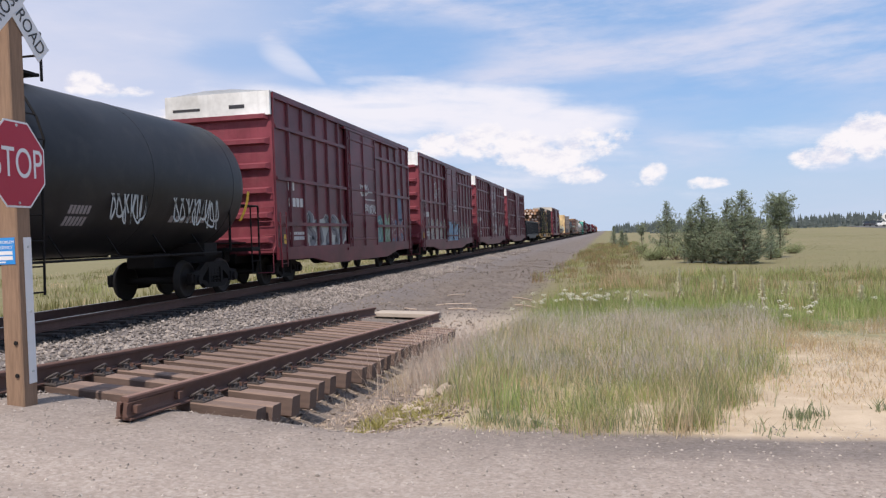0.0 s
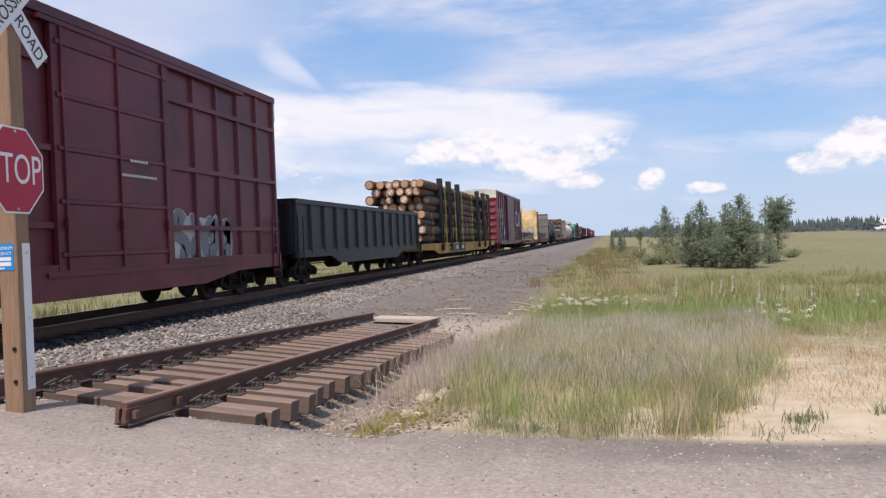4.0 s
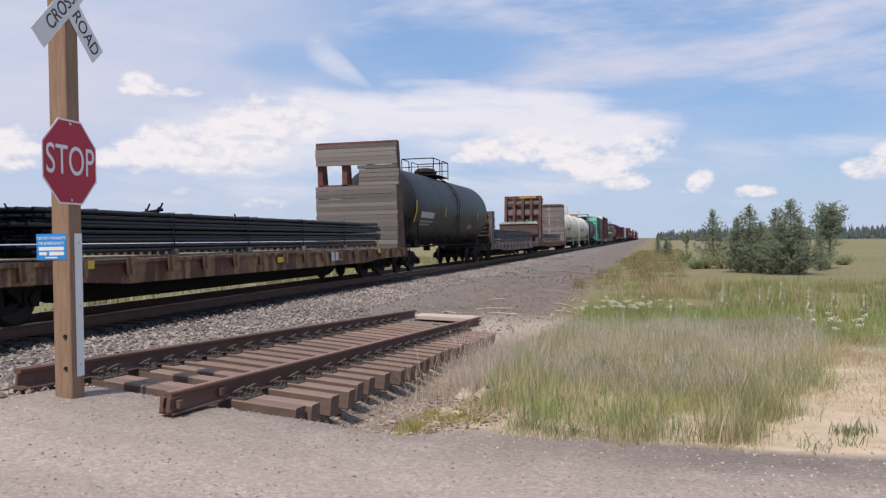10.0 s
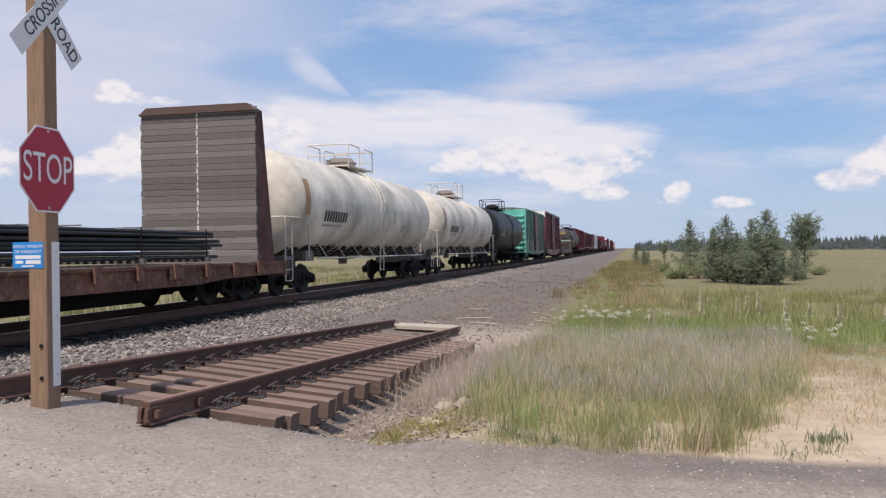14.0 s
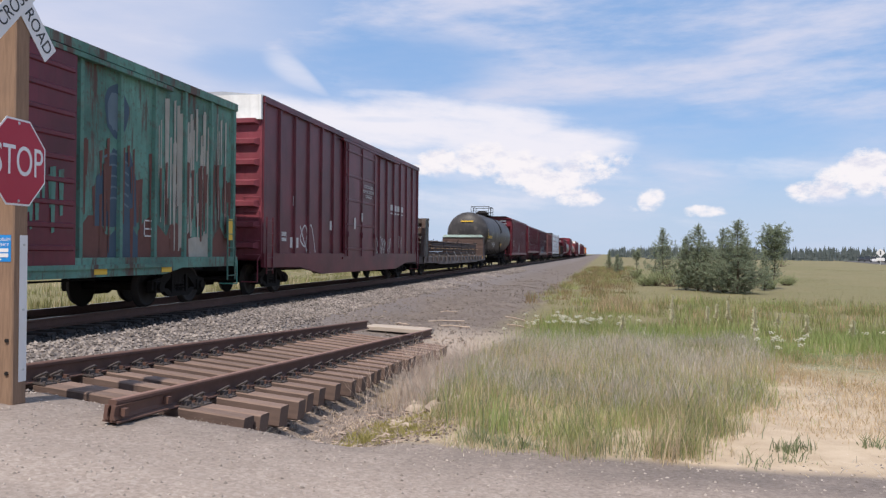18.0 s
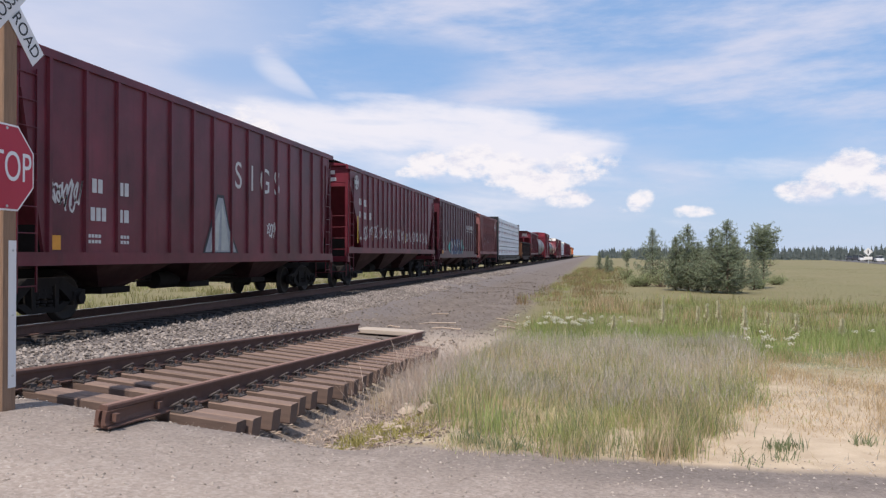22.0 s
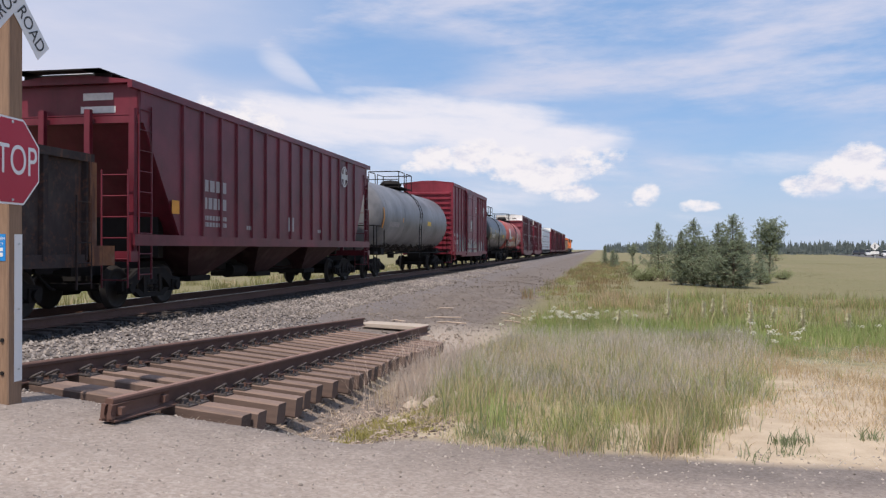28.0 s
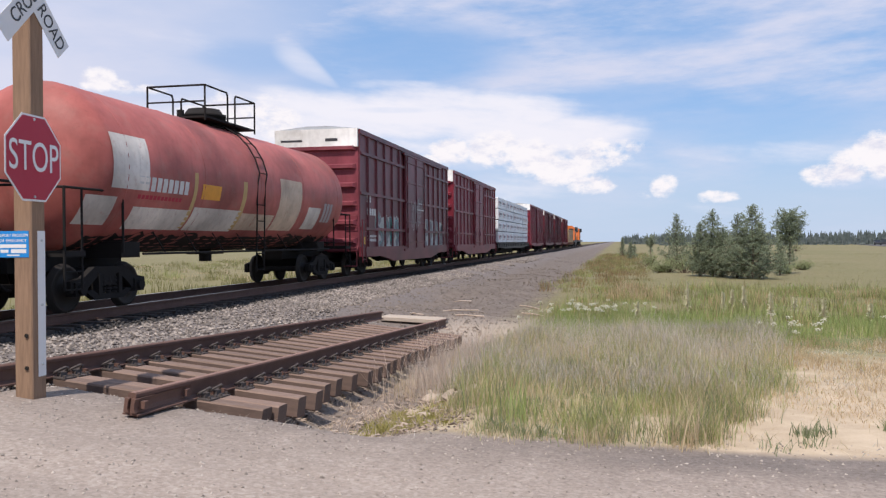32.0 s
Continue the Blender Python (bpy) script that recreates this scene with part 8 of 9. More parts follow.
def tufts(name, label, n, x0, x1, y0, y1, keep, h0, h1, width, mats, per=(12, 34), spread=0.09, lean=0.45, clump=0.9, seed=0, category="grass"):
    """Grass in clumps: each has its own height and girth, with bare ground between. mats: materials with their shares."""
    cx, cy = scatter(n, x0, x1, y0, y1, keep, clump, seed)
    cnt = RNG.integers(per[0], per[1], len(cx))
    swell = np.array([0.85 + 0.9 * noise.noise((float(a) * 0.7, float(b) * 0.5, seed + 20)) for a, b in zip(cx, cy)])
    tall = RNG.uniform(h0, h1, len(cx)) * RNG.uniform(0.7, 1.15, len(cx)) * np.clip(swell, 0.45, 1.3)
    pick = RNG.choice(len(mats), len(cx), p=[m[1] for m in mats])
    for k, (mat, _) in enumerate(mats):
        on = pick == k
        c = cnt[on]
        x, y, t = np.repeat(cx[on], c), np.repeat(cy[on], c), np.repeat(tall[on], c)
        m = len(x)
        blades(name, label, category, x + RNG.normal(0, spread, m), y + RNG.normal(0, spread, m), t * RNG.uniform(0.45, 1.1, m), width * RNG.uniform(0.6, 1.3, m), mat, lean)


PATCH_LEFT = [(6.6, -1.0), (7.15, -1.25), (9.0, -1.8), (14.0, -2.5), (17.0, -2.5)]
PATCH_RIGHT = [(6.6, 0.5), (7.4, 0.85), (8.25, 1.35), (9.4, 1.7), (13.7, 2.5), (17.0, 2.9)]
GREEN_FROM = [(-2.4, 18.6), (-1.3, 17.3), (1.0, 15.7), (4.3, 15.0), (30, 15.0)]


def patch_of_grass(a, b, slack=0.0):
    """Inside the strip of tall grass between the loose track and the sand."""
    w = 0.22 * noise.noise((a * 1.7, b * 1.7, 9)) + 0.12 * noise.noise((a * 5, b * 5, 4))
    return table(b, PATCH_LEFT) - slack + w < a < table(b, PATCH_RIGHT) + slack + 1.6 * w


def seeded(name, label, n, x0, x1, y0, y1, keep, h0, h1, mats, seed):
    """Tall stems in drifts, each with a plume of fine grey seed at its top."""
    cx, cy = scatter(n, x0, x1, y0, y1, keep, 0.8, seed)
    swell = np.array([0.85 + 0.7 * noise.noise((float(a) * 0.9, float(b) * 0.6, seed)) for a, b in zip(cx, cy)])
    for k, (mat, share) in enumerate(mats):
        on = RNG.random(len(cx)) < share
        x, y = np.repeat(cx[on], 13), np.repeat(cy[on], 13)
        m = len(x)
        x, y = x + RNG.normal(0, 0.16, m), y + RNG.normal(0, 0.16, m)
        h = np.repeat(swell[on], 13) * RNG.uniform(h0, h1, m)
        blades(name, label, "grass", x, y, h, np.full(m, 0.0045), mat, 0.3)
        q = 2
        x, y, h = np.repeat(x, q), np.repeat(y, q), np.repeat(h, q)
        m = len(x)
        blades("seed_plume", "fine grey-mauve seed plumes on tall grass", "grass", x + RNG.normal(0, 0.05, m), y + RNG.normal(0, 0.05, m), RNG.uniform(0.04, 0.12, m), RNG.uniform(0.0035, 0.006, m), SEED_PLUME, 0.9, h * RNG.uniform(0.66, 0.95, m))


def grasses():
    edge = lambda a: 6.72 + 0.07 * math.sin(a * 2.3) + 0.05 * math.sin(a * 7)
    near = lambda a, b: b > edge(a) and patch_of_grass(a, b)
    green_from = lambda a, b, d=0.0: b > table(a, GREEN_FROM) + d + 1.2 * noise.noise((a * 0.6, b * 0.3, 2))
    tufts("green_grass", "clumps of green and straw grass at the road edge", 3000, -2.4, 2.2, 6.7, 10.5, near, 0.12, 0.36, 0.006, ((LUSH_GRASS, 0.06), (GREEN_GRASS, 0.34), (DRY_GRASS, 0.4), (SAGE, 0.2)), per=(6, 44), spread=0.11, lean=0.6, clump=1.5, seed=1)
    tufts("under_grass", "yellow-green grass under the seed stems", 3200, -2.9, 3.2, 8.6, 17.5, lambda a, b: patch_of_grass(a, b), 0.16, 0.42, 0.007, ((GREEN_GRASS, 0.36), (LUSH_GRASS, 0.06), (DRY_GRASS, 0.36), (PALE_GRASS, 0.1), (SAGE, 0.12)), per=(8, 36), spread=0.16, lean=0.6, clump=0.9, seed=12)
    seeded("grey_grass", "tall greyish seed-headed grass in drifts", 2100, -2.9, 3.4, 8.4, 17.0, lambda a, b: patch_of_grass(a, b, 0.0), 0.2, 0.5, ((PALE_GRASS, 0.36), (DRY_GRASS, 0.2), (GREEN_GRASS, 0.34)), 3)
    tufts("straw_litter", "matted straw lying between the clumps", 1800, -3.0, 6, 6.9, 15, lambda a, b: b > edge(a) and a > table(b, PATCH_LEFT) - 0.35, 0.04, 0.14, 0.008, ((DRY_GRASS, 0.75), (PALE_GRASS, 0.25)), per=(8, 20), spread=0.16, lean=2.0, clump=0.8, seed=2)
    tufts("short_dry_grass", "short dry grass thinning out over sand", 9000, 0.9, 13, 7.6, 17, lambda a, b: b > 8.0 + 0.3 * max(0, a - 2) and not patch_of_grass(a, b) and b < table(a, GREEN_FROM) + 0.8, 0.05, 0.26, 0.007, ((TAN_GRASS, 0.6), (DRY_GRASS, 0.24), (PALE_GRASS, 0.12), (GREEN_GRASS, 0.04)), per=(6, 26), spread=0.13, lean=0.8, clump=0.7, seed=4)
    tufts("lush_grass", "band of bright green meadow grass", 4200, -2.4, 16, 14.6, 23, lambda a, b: green_from(a, b) and a > -1.75, 0.22, 0.5, 0.011, ((LUSH_GRASS, 0.66), (GREEN_GRASS, 0.28), (DRY_GRASS, 0.06)), per=(14, 34), spread=0.18, clump=0.4, seed=5)
    tufts("meadow_grass", "green meadow grass with dry stems", 3800, -2.0, 26, 19, 36, lambda a, b: green_from(a, b, 3.0) and a > -1.9 + 0.03 * (b - 18), 0.28, 0.6, 0.016, ((GREEN_GRASS, 0.34), (MEADOW_GRASS, 0.34), (TAN_GRASS, 0.16), (LUSH_GRASS, 0.16)), per=(12, 28), spread=0.24, clump=0.4, seed=6)
    tufts("field_grass", "rough grass of the open field", 7000, -1, 70, 33, 130, lambda a, b: a < b * 0.62, 0.03, 0.08, 0.03, ((FIELD_GRASS, 0.8), (MEADOW_GRASS, 0.2)), per=(8, 20), spread=0.9, lean=2.4, clump=0.1, seed=7)
    tufts("verge_grass", "dry rust-brown grass along the foot of the bank", 3400, -3.4, 4.0, 33, 120, lambda a, b: a > -2.9 + 0.012 * (b - 20) + RNG.normal(0, 0.3) and a < -0.9 + 0.04 * b + RNG.normal(0, 0.7), 0.2, 0.62, 0.018, ((RUSSET_GRASS, 0.2), (VERGE_GRASS, 0.3), (MEADOW_GRASS, 0.3), (GREEN_GRASS, 0.2)), spread=0.2, clump=0.4, seed=8)
    tufts("straw_mound", "pale straw-coloured grass mound in the meadow", 160, 0.0, 1.6, 28.5, 31.5, None, 0.35, 0.7, 0.014, ((TAN_GRASS, 0.6), (DRY_GRASS, 0.4)), per=(20, 40), spread=0.22, clump=0.2, seed=13)
    tufts("dead_stalks", "thin pale dead stalks beside the loose track", 380, -3.1, -1.7, 9.9, 17.5, lambda a, b: a < table(b, PATCH_LEFT) + 0.25, 0.25, 0.75, 0.005, ((STALK, 0.8), (DRY_GRASS, 0.2)), per=(6, 18), spread=0.12, lean=0.55, clump=1.5, seed=9, category="weeds")
    tufts("dead_weeds", "bushy pinkish dead weeds at the far end of the loose track", 640, -3.3, -1.95, 9.7, 17.2, lambda a, b: a < table(b, PATCH_LEFT) + 0.2 and a > -3.2 + 0.06 * (14 - b), 0.3, 0.75, 0.005, ((STALK, 0.75), (PALE_GRASS, 0.25)), per=(10, 24), spread=0.13, lean=0.7, clump=0.9, seed=16, category="weeds")
    tufts("dead_grass", "matted dead grass and litter at the tie ends", 1000, -3.2, -1.1, 6.7, 12.5, lambda a, b: a < table(b, PATCH_LEFT) + 0.1, 0.03, 0.13, 0.007, ((STALK, 0.6), (DRY_GRASS, 0.4)), per=(5, 16), lean=1.8, clump=1.5, seed=10)
    tufts("edge_grass", "dark green grass along the edge of the litter", 300, -2.4, -0.6, 7.0, 12.5, lambda a, b: table(b, PATCH_LEFT) - 0.02 < a < table(b, PATCH_LEFT) + 0.5, 0.25, 0.55, 0.008, ((LUSH_GRASS, 0.15), (SAGE, 0.5), (GREEN_GRASS, 0.35)), per=(10, 30), spread=0.1, lean=0.4, clump=0.8, seed=17)
    tufts("moss", "yellow-green moss among the litter", 340, -2.6, -1.5, 7.1, 9.0, None, 0.03, 0.09, 0.012, ((MOSS, 1.0),), per=(20, 50), spread=0.08, lean=1.0, clump=1.6, seed=14, category="moss")
    tufts("road_straw", "bleached straw ends at the edge of the gravel", 130, -3.9, -1.0, 6.3, 6.75, None, 0.03, 0.1, 0.007, ((PALE_GRASS, 1.0),), per=(2, 6), spread=0.1, lean=2.2, clump=1.5, seed=15)
    tufts("far_side_grass", "green and straw grass beyond the main track", 2400, -40, -13.2, 6, 90, None, 0.25, 0.6, 0.022, ((MEADOW_GRASS, 0.68), (DRY_GRASS, 0.12), (GREEN_GRASS, 0.2)), spread=0.3, clump=0.3, seed=11)
    for a, b, n in ((0.62, 7.0, 70), (0.45, 6.95, 40), (1.55, 7.35, 80), (1.72, 7.5, 50), (1.5, 7.05, 26), (1.2, 6.8, 30), (2.35, 7.8, 46), (2.9, 8.2, 46), (-1.0, 6.95, 90), (-0.6, 6.85, 60), (-0.8, 6.8, 40)):
        blades("weed_tuft", "small grey-green weed tuft on sand", "weed", a + RNG.normal(0, 0.07, n), b + RNG.normal(0, 0.06, n), RNG.uniform(0.04, 0.17, n), np.full(n, 0.009), SAGE, 0.8)


LUSH_GRASS = foliage("lush_green_grass", (0.235, 0.31, 0.09), (0.43, 0.49, 0.19))
TAN_GRASS = foliage("tan_grass", (0.44, 0.315, 0.17), (0.62, 0.47, 0.28))
RUSSET_GRASS = foliage("russet_grass", (0.2, 0.135, 0.07), (0.36, 0.25, 0.13))
SEED_PLUME = foliage("seed_plume", (0.42, 0.37, 0.3), (0.64, 0.57, 0.47))
MEADOW_GRASS = foliage("meadow_grass", (0.17, 0.18, 0.065), (0.3, 0.27, 0.12))
FIELD_GRASS = foliage("field_grass", (0.165, 0.155, 0.07), (0.25, 0.22, 0.11))
VERGE_GRASS = foliage("verge_grass", (0.28, 0.2, 0.1), (0.46, 0.34, 0.18))
grasses()


def flowers():
    """White umbels on stems in the meadow."""
    made = None
    spots = [(-1.0, 19.2, 16), (-0.55, 19.7, 16), (-0.05, 19.9, 12), (-1.75, 18.2, 7), (3.0, 15.5, 8), (3.5, 15.7, 6), (0.4, 19.5, 3), (5.6, 16.4, 3)]
    for cx, cy, n in spots:
        for _ in range(n):
            x, y = cx + random.gauss(0, 0.25), cy + random.gauss(0, 0.7)
            z = ground_z(x, y)
            h = random.uniform(0.38, 0.56) - (0.08 if cx > 1 else 0.0)
            if made is None:
                made = thing("wild_flower", "white umbel flower on a thin green stem in the meadow", "flower", (x, y, z), "meadow flowers")
                piece("stem", Shape().tube((0, 0, -0.05), (0, 0, 0.6), 0.006, 5), GREEN_GRASS, made)
                s = Shape()
                for i in range(9):
                    a, r = i * 2.4, 0.01 + 0.006 * i
                    c = (r * math.cos(a), r * math.sin(a), 0.6 + 0.02 * math.cos(i))
                    s.lathe([(c[2] - 0.008, 0.008), (c[2], 0.018), (c[2] + 0.008, 0.008)], c[0], c[1], 6, "z")
                piece("umbel", s, PETAL, made)
            else:
                copy_thing(made, pose(x, y, z + h - 0.62, random.uniform(-8, 8), random.uniform(-8, 8), random.uniform(0, 360)))


flowers()


SEED_HEAD = foliage("tan_green_seed_head", (0.5, 0.48, 0.3), (0.68, 0.63, 0.44))


def mullein(x, y, h):
    """A tall seed stalk with a ragged spike."""
    ob = thing("mullein_stalk", "tall pale seed stalk standing in the meadow", "weed", (x, y, ground_z(x, y)), "seed stalks")
    piece("stem", Shape().tube((0, 0, -0.05), (0, 0, h), 0.018, 6, 0.008), STALK, ob)
    s = Shape()
    for i in range(60):
        z = h * (0.35 + 0.65 * i / 60)
        a = i * 2.4
        r = 0.1 * (1.1 - 0.6 * i / 60) * random.uniform(0.6, 1.3)
        s.add([(0.01 * math.cos(a + 1.5), 0.01 * math.sin(a + 1.5), z - 0.03), (r * math.cos(a), r * math.sin(a), z + 0.02), (-0.01 * math.cos(a + 1.5), -0.01 * math.sin(a + 1.5), z + 0.05)], [(0, 1, 2)])
    piece("seed_head", s, SEED_HEAD, ob)
    lf = Shape()
    for i in range(10):
        a, z = i * 2.4, 0.06 + 0.05 * i
        l = 0.17 - 0.008 * i
        c, q = math.cos(a), math.sin(a)
        lf.add([(0, 0, z), (l * 0.5 * c - 0.02 * q, l * 0.5 * q + 0.02 * c, z + 0.05), (l * c, l * q, z - 0.05), (l * 0.5 * c + 0.02 * q, l * 0.5 * q - 0.02 * c, z + 0.05)], [(0, 1, 2, 3)])
    piece("leaf_rosette", lf, SEED_HEAD, ob)


for x, y, h in ((1.78, 21.8, 0.98), (0.45, 18.6, 0.6), (3.5, 20.1, 0.78), (4.67, 20.2, 0.6), (3.5, 24.2, 0.75), (3.25, 24.6, 0.62), (2.75, 22.6, 0.66), (5.58, 19.9, 0.55), (4.6, 23.0, 0.5)):
    mullein(x, y, h)


def tuft(s, c, size, rnd, n=7):
    """A star of needles."""
    for _ in range(n):
        d = Vector((rnd.gauss(0, 1), rnd.gauss(0, 1), rnd.gauss(0.35, 0.8))).normalized()
        o = d.orthogonal().normalized() * size * 0.085
        p = Vector(c)
        s.add([p - o, p + o, p + d * size * rnd.uniform(0.7, 1.3)], [(0, 1, 2)])


def pine(x, y, h, spread, seed, base=0.05, label="young dark green pine tree in the field", lean=0.0, crown_shape="cone", dense=1.0):
    """Whorls of limbs that turn up at their ends, side twigs on each, needles in brushes along the twigs."""
    rnd = random.Random(seed)
    ob = thing("pine_tree", label, "tree", (x, y, ground_z(x, y)), "pines in the field")
    tr = Shape()
    pts = [(lean * z / h + 0.03 * math.sin(z * 2 + seed), 0.03 * math.cos(z * 3), z) for z in np.linspace(-0.1, h * 0.97, 7)]
    for i, (p, q) in enumerate(zip(pts, pts[1:])):
        tr.tube(p, q, 0.02 * h * (1 - i / 6.6), 8, 0.02 * h * (1 - (i + 1) / 6.6), False)
    piece("trunk", tr, TRUNK, ob)
    limbs, crown = Shape(), Shape()
    z = h * base
    while z < h * 0.96:
        u = (z - h * base) / (h * (1 - base))
        if crown_shape == "cone":
            reach = 1.25 * spread * (1 - u) ** 1.05 * min(1.0, 0.6 + 2.5 * u)
        else:
            reach = spread * (0.35 + 0.65 * math.sin(math.pi * min(1.0, max(0.0, (u - 0.25) / 0.78)))) if u > 0.3 else spread * 0.45
        reach = reach * rnd.uniform(0.75, 1.2) + 0.06
        turn = rnd.uniform(0, 6.283)
        count = rnd.choice((4, 5, 5, 6)) if crown_shape == "cone" or u > 0.4 else 2
        for k in range(count):
            a = turn + 6.283 * k / count + rnd.uniform(-0.35, 0.35)
            r = reach * rnd.uniform(0.6, 1.1)
            o = Vector((lean * z / h, 0, z))
            mid_ = o + Vector((r * 0.6 * math.cos(a), r * 0.6 * math.sin(a), r * (0.08 + 0.2 * u)))
            e = o + Vector((r * math.cos(a), r * math.sin(a), r * (0.3 + 0.5 * u) + 0.05))
            limbs.tube(o, mid_, 0.011 * (1.2 - u) + 0.004, 5, 0.007, False)
            limbs.tube(mid_, e, 0.007, 5, 0.003, False)
            n = max(5, int(r * 15 * dense))
            for j in range(n):
                t = 0.22 + 0.82 * j / n
                c = o.lerp(mid_, t / 0.6) if t < 0.6 else mid_.lerp(e, (t - 0.6) / 0.4)
                w = 0.16 * (1.15 - 0.5 * t) * min(1.0, 0.25 + r)
                c = c + Vector((rnd.gauss(0, w), rnd.gauss(0, w), rnd.gauss(0.04, 0.07)))
                tuft(crown, c, rnd.uniform(0.1, 0.19) * min(1.0, 0.55 + r), rnd, 10)
        z += rnd.uniform(0.1, 0.2)
    for j in range(10):
        tuft(crown, (lean, 0, h * (0.9 + 0.11 * j / 10)), 0.11, rnd)
    tagged(piece("limb_tangle", limbs, TRUNK, ob), kind="stuff")
    piece("crown", crown, NEEDLES, ob)


for i, (x, y, h, sp, kind_) in enumerate(((7.05, 45.5, 3.95, 1.75, "cone"), (6.45, 46.6, 3.5, 1.2, "cone"), (7.6, 46.6, 3.0, 0.9, "cone"), (5.35, 48.5, 3.8, 1.5, "cone"), (4.75, 49.2, 3.1, 0.95, "cone"), (5.85, 48.0, 2.8, 0.9, "cone"), (10.35, 53.0, 3.7, 0.95, "round"), (9.35, 50.5, 2.3, 0.55, "cone"))):
    pine(x, y, h, sp, 11 + i, base=0.03 if kind_ == "cone" else 0.12, crown_shape=kind_, dense=1.0 if kind_ == "cone" else 1.9)
pine(4.3, 61.5, 4.0, 1.35, 31, base=0.12, label="slender open-branched pine tree in the field", dense=0.7)
pine(2.9, 72.0, 2.3, 0.45, 33, base=0.45, label="small dark pine with a bare trunk", crown_shape="round")
for i, (x, y, h) in enumerate(((1.5, 88, 2.0), (0.8, 105, 2.4), (2.1, 97, 1.5))):
    pine(x, y, h, 0.55, 51 + i, dense=0.6)


def shrub(x, y, w, h, seed):
    rnd = random.Random(seed)
    ob = thing("shrub", "low rounded green shrub in the field", "shrub", (x, y, ground_z(x, y)), "shrubs in the field")
    st, lf = Shape(), Shape()
    for _ in range(26):
        a, r = rnd.uniform(0, 6.28), rnd.uniform(0.1, 1)
        e = (w * r * math.cos(a), w * r * math.sin(a), h * rnd.uniform(0.4, 1.0) * (1.1 - 0.5 * r * r))
        st.tube((e[0] * 0.15, e[1] * 0.15, -0.05), e, 0.02, 4, 0.006, False)
        for _ in range(26):
            t = rnd.uniform(0.35, 1.05)
            tuft(lf, (e[0] * t + rnd.gauss(0, 0.1), e[1] * t + rnd.gauss(0, 0.1), max(0.02, e[2] * t + rnd.gauss(0, 0.07))), rnd.uniform(0.08, 0.15), rnd, 4)
    tagged(piece("branchwork", st, TRUNK, ob), kind="stuff")
    piece("foliage", lf, SHRUB, ob)


for i, (x, y, w, h) in enumerate(((4.3, 54, 1.35, 1.35), (3.4, 55, 1.2, 1.05), (2.8, 54.5, 0.9, 0.7), (5.2, 54.5, 1.2, 1.2), (2.6, 68, 1.2, 1.0), (12.6, 60, 0.8, 0.7), (30, 148, 2.0, 1.9), (10.0, 52.4, 0.6, 0.6))):
    shrub(x, y, w, h, 40 + i)


def tree_line():
    """The wood behind the field: many ragged conifers."""
    s = Shape()
    rnd = random.Random(3)
    for _ in range(3600):
        az = rnd.uniform(-4, 64)
        d = rnd.uniform(330, 480) + (120 if az < 3 else 0)
        x, y = d * math.sin(math.radians(az)), d * math.cos(math.radians(az))
        if x < 4:
            continue
        h = rnd.uniform(3.4, 6.2) * (1.25 if rnd.random() < 0.08 else 1)
        w = h * rnd.uniform(0.14, 0.26)
        z0 = -0.6
        for k in range(5):
            zb, zt = z0 + h * (0.04 + 0.17 * k), z0 + h * min(1.0, 0.36 + 0.17 * k)
            r = w * (1 - 0.17 * k) * rnd.uniform(0.8, 1.2)
            n = 5
            ring = [(x + r * rnd.uniform(0.7, 1.25) * math.cos(6.283 * i / n), y + r * math.sin(6.283 * i / n), zb + rnd.uniform(-0.3, 0.3)) for i in range(n)]
            s.add(ring + [(x + rnd.uniform(-0.1, 0.1), y, zt)], [(i, (i + 1) % n, n) for i in range(n)])
    tagged(piece("tree_line", s, HAZY_NEEDLES), "distant dark conifer wood along the horizon", "woods", kind="stuff")


tree_line()


# ---- highway at the far edge of the field ----
def car_far(x, y, colour, big, turn):
    """A stopped vehicle on the highway."""
    names = ("pickup_truck", "dark or light pickup truck queuing on the highway") if big == 1 else ("box_truck", "white box truck queuing on the highway") if big == 2 else ("car", "passenger car queuing on the highway")
    ob = thing(names[0], names[1], "vehicle", Matrix.Translation((x, y, HW_Z)) @ pose(0, 0, 0, 0, 0, turn), "vehicles on the highway")
    if big == 2:
        piece("box", Shape().box(-1.2, 1.2, -2.0, 4.0, 0.9, 3.3), colour, ob)
        piece("cab", Shape().prism([(-3.8, 0.5), (-2.1, 0.5), (-2.1, 2.5), (-3.0, 2.5), (-3.8, 1.5)], "x", -1.1, 1.1), colour, ob)
    else:
        piece("body", Shape().prism([(-2.3, 0.35), (2.3, 0.35), (2.35, 0.8), (2.2, 1.0), (-1.2, 1.05), (-2.3, 0.9)], "x", -0.9, 0.9), colour, ob)
        top = [(-1.1, 1.0), (-0.4, 1.6 + 0.25 * big), (0.9, 1.6 + 0.25 * big), (1.1 if big else 2.0, 1.0)]
        cabin = piece("cabin", Shape().prism(top, "x", -0.78, 0.78), GLASS_DARK, ob)
        piece("roof", Shape().box(-0.76, 0.76, -0.42, 0.92, 1.6 + 0.25 * big, 1.66 + 0.25 * big), colour, cabin)
    w = shared("far_wheel", lambda: Shape().lathe([(-0.1, 0.3), (-0.08, 0.34), (0.08, 0.34), (0.1, 0.3)], 0, 0.34, 14, "x"))
    for a in (-1.4, 1.4):
        for b in (-0.85, 0.85):
            piece("wheel", w, BLACK_STEEL, ob, at=(b, a, 0))


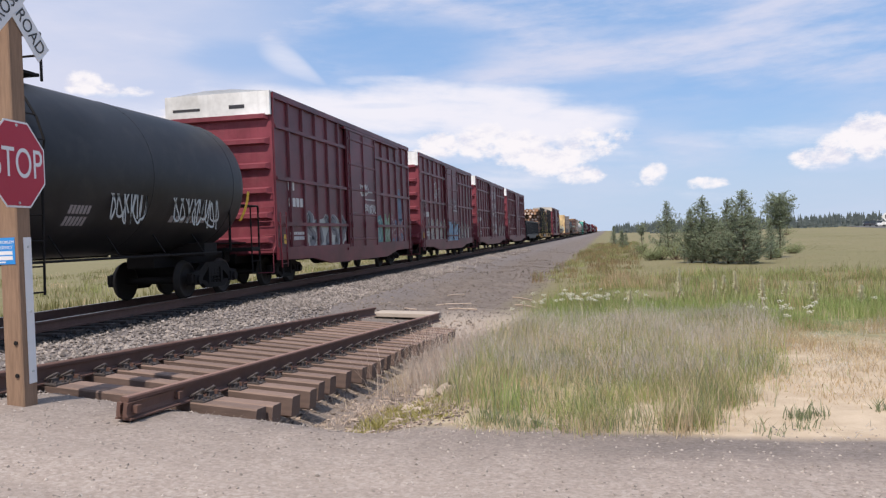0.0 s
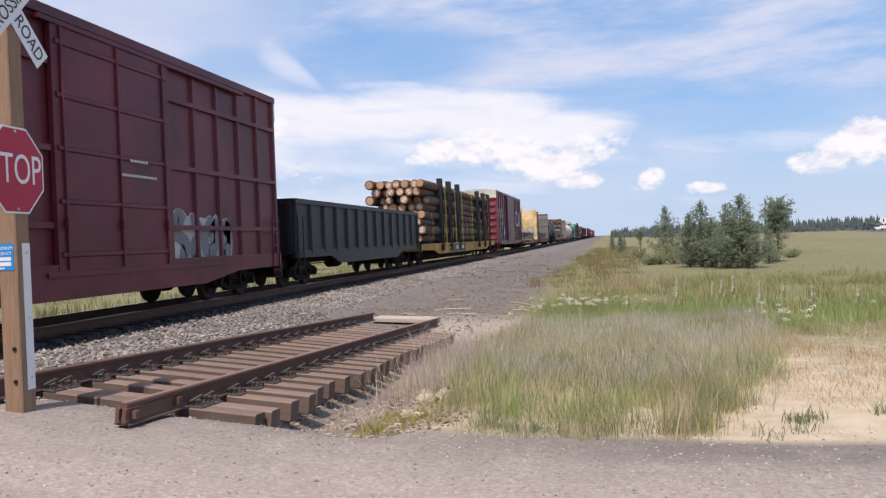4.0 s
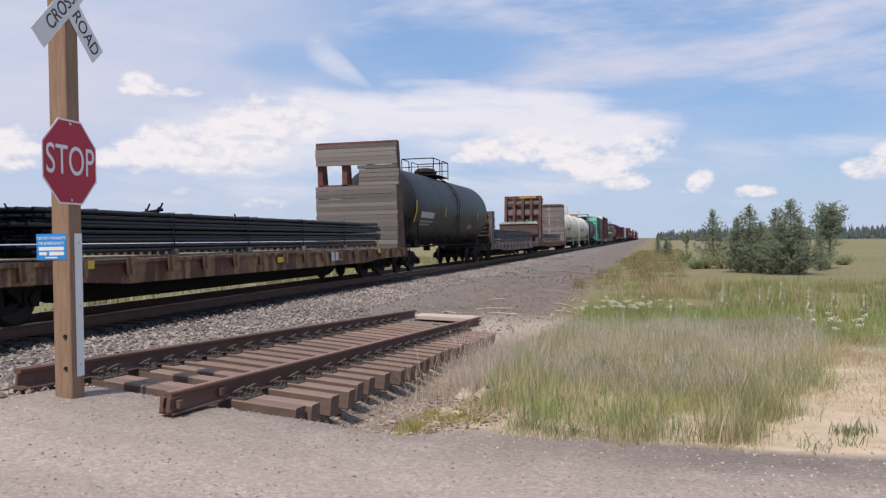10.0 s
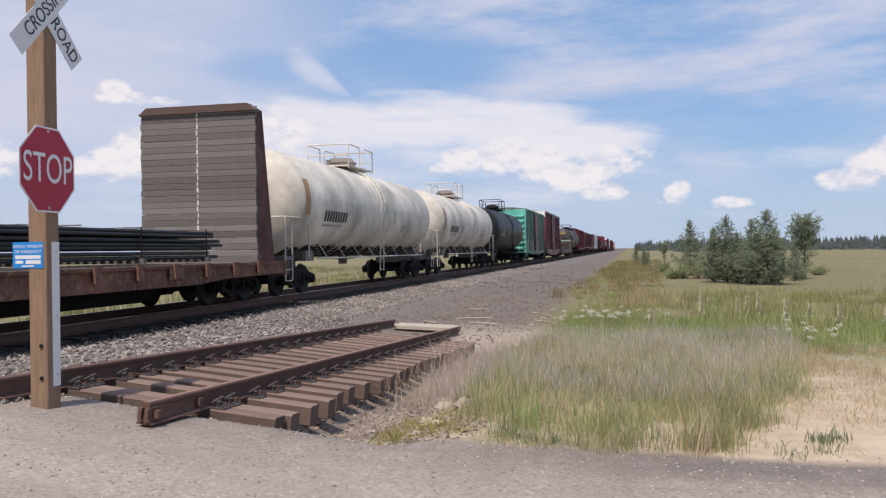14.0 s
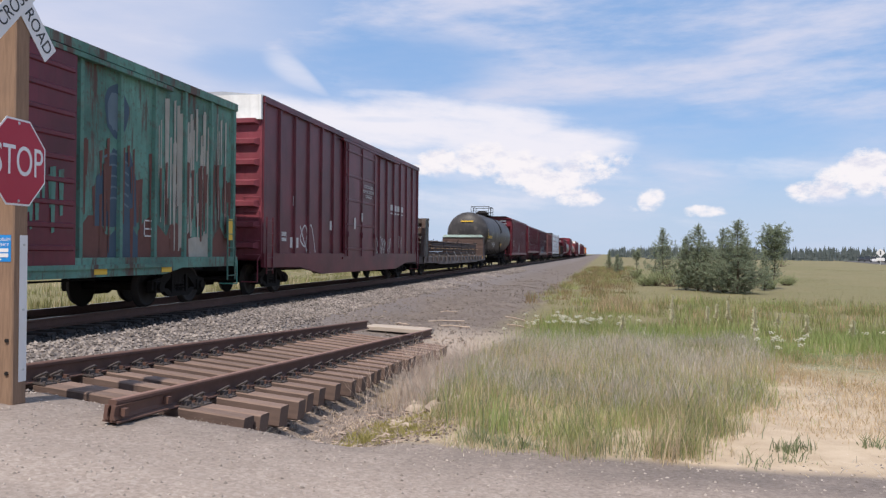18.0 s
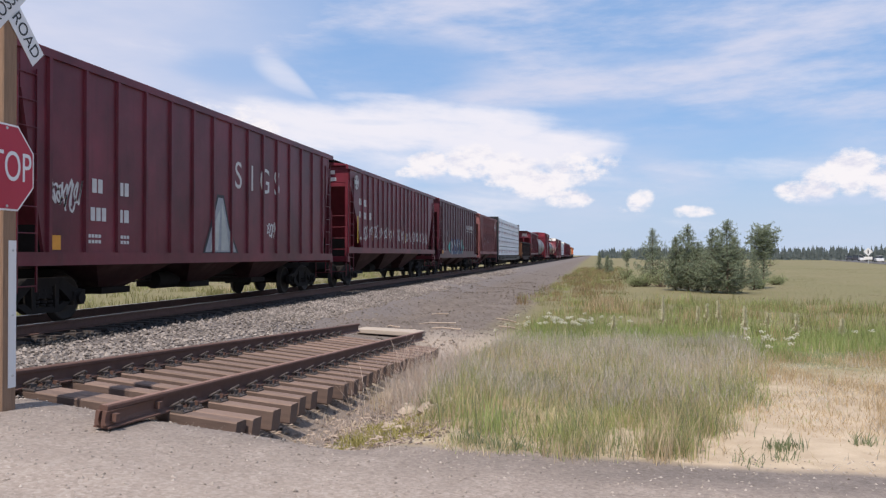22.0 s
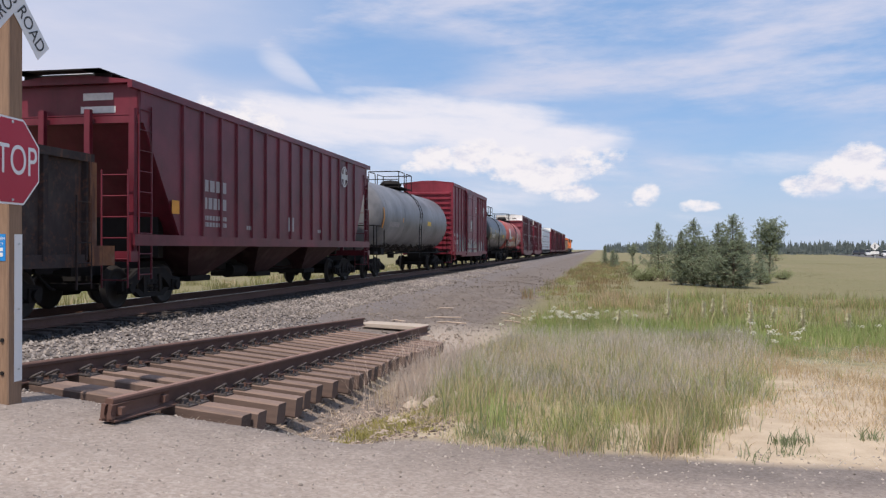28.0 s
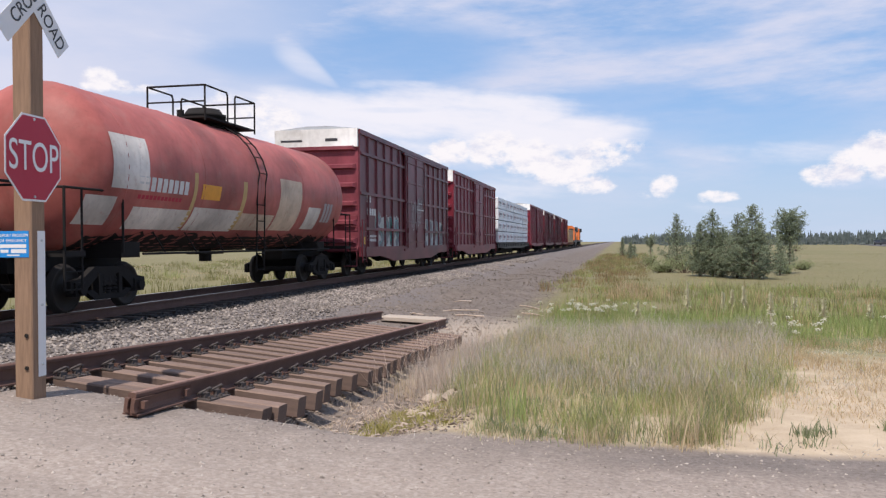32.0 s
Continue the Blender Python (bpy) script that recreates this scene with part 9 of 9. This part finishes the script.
HW_Z = -0.34
HWY = plain("asphalt", (0.09, 0.088, 0.09), 0.9)
CARW = plain("white_car_paint", (0.75, 0.75, 0.76), 0.25)
CARD = plain("dark_car_paint", (0.05, 0.05, 0.06), 0.25)
CARR = plain("red_car_paint", (0.3, 0.04, 0.04), 0.25)
piece_road = piece("highway", Shape().add([(55, 160, -0.35), (64.6, 158, -0.35), (137, 533, -0.35), (127.4, 535, -0.35), (55, 160, -1.2), (64.6, 158, -1.2), (137, 533, -1.2), (127.4, 535, -1.2)], [(0, 1, 2, 3), (0, 4, 5, 1), (1, 5, 6, 2), (2, 6, 7, 3), (3, 7, 4, 0)]), HWY)
tagged(piece_road, "grey asphalt highway at the far edge of the field", "road", kind="structure")
for k, (col, big) in enumerate(((CARW, 0), (CARD, 0), (CARW, 1), (CARR, 0), (CARW, 1), (CARW, 0), (CARD, 0), (CARD, 1), (CARW, 1), (CARD, 0), (CARW, 0))):
    u = k / 10
    x, y = 109.4 - 36.1 * u, 416 - 187 * u
    car_far(x, y, col, big, -11)


def warning_sign(x, y):
    ob = thing("warning_sign", "white diamond warning sign seen on posts by the highway", "road sign", Matrix.Translation((x, y, -0.6)) @ pose(0, 0, 0, 0, 0, -20))
    piece("post", Shape().box(-0.06, 0.06, -0.06, 0.06, -0.3, 3.4), GALV, ob)
    d = piece("diamond", Shape().prism([(0, 1.9), (0.95, 2.85), (0, 3.8), (-0.95, 2.85)], "y", -0.09, -0.06), SIGN_WHITE, ob)
    piece("legend", Shape().box(-0.12, 0.12, -0.1, -0.091, 2.4, 3.3), SIGN_BLACK, d)
    piece("plate", Shape().box(-0.85, 0.85, -0.09, -0.06, 1.1, 1.75), SIGN_WHITE, ob)


warning_sign(60.8, 197)


# ---- loose things by the track ----
def rock(x, y, r, label, mat):
    ob = thing("rock", label, "rock", (x, y, ground_z(x, y)), "rocks by the bank")
    rnd = random.Random(int(x * 100))
    s = Shape()
    s.lathe([(-0.3 * r, 0.7 * r), (0.15 * r, 1.0 * r), (0.55 * r, 0.7 * r), (0.7 * r, 0.2 * r)], 0, 0, 9, "z", False)
    s.v = [(a * rnd.uniform(0.8, 1.2), b * rnd.uniform(0.8, 1.2), c * rnd.uniform(0.85, 1.15)) for a, b, c in s.v]
    piece("stone", s, mat, ob)


PALE_ROCK = plain("pale_rock", (0.42, 0.34, 0.27), 0.9)
for x, y, r in ((-2.05, 15.6, 0.2), (-2.6, 15.2, 0.12), (-2.2, 9.6, 0.13), (-1.95, 9.9, 0.1), (-2.75, 16.6, 0.1), (-1.75, 8.75, 0.16), (-1.6, 9.05, 0.12), (-2.15, 8.5, 0.1), (-1.9, 7.9, 0.07), (-2.4, 10.4, 0.1)):
    rock(x, y, r, "pale rounded rock lying in dry grass", PALE_ROCK)


def stick(x, y, l, a, r=0.018):
    ob = thing("stick", "bleached grey stick lying on the gravel bank", "stick", Matrix.Translation((x, y, ground_z(x, y) + r)) @ pose(0, 0, 0, 0, 0, a), "sticks on the bank")
    piece("branch", Shape().rod([(-l / 2, 0, 0), (-l / 6, 0.04, 0.02), (l / 5, -0.02, 0.01), (l / 2, 0.03, 0)], r, 6), STALK, ob)


for k in range(26):
    stick(random.uniform(-2.95, -1.7), random.uniform(7.0, 9.6), random.uniform(0.12, 0.32), random.uniform(0, 180), random.uniform(0.004, 0.009))
for x, y, l, a in ((-4.2, 22, 1.0, 20), (-3.7, 20.5, 0.8, -15), (-2.6, 25, 1.6, 118), (-2.3, 22.8, 1.2, 125), (-4.6, 24.5, 0.6, 40), (-4.6, 19.3, 0.7, 8), (-5.0, 20.0, 0.5, -30)):
    stick(x, y, l, a)


plank = thing("plank", "bleached pale plank lying at the end of the loose track", "plank", Matrix.Translation((-4.7, 18.7, ground_z(-4.7, 18.7) + 0.07)) @ pose(0, 0, 0, 0, 2, -5))
piece("board", Shape().chamfered(-0.75, 0.75, -0.3, 0.3, -0.05, 0.05, 0.012), timber("bleached_plank", (0.38, 0.32, 0.265), (0.25, 0.205, 0.165), along=(0.7, 5, 5)), plank)


motions()
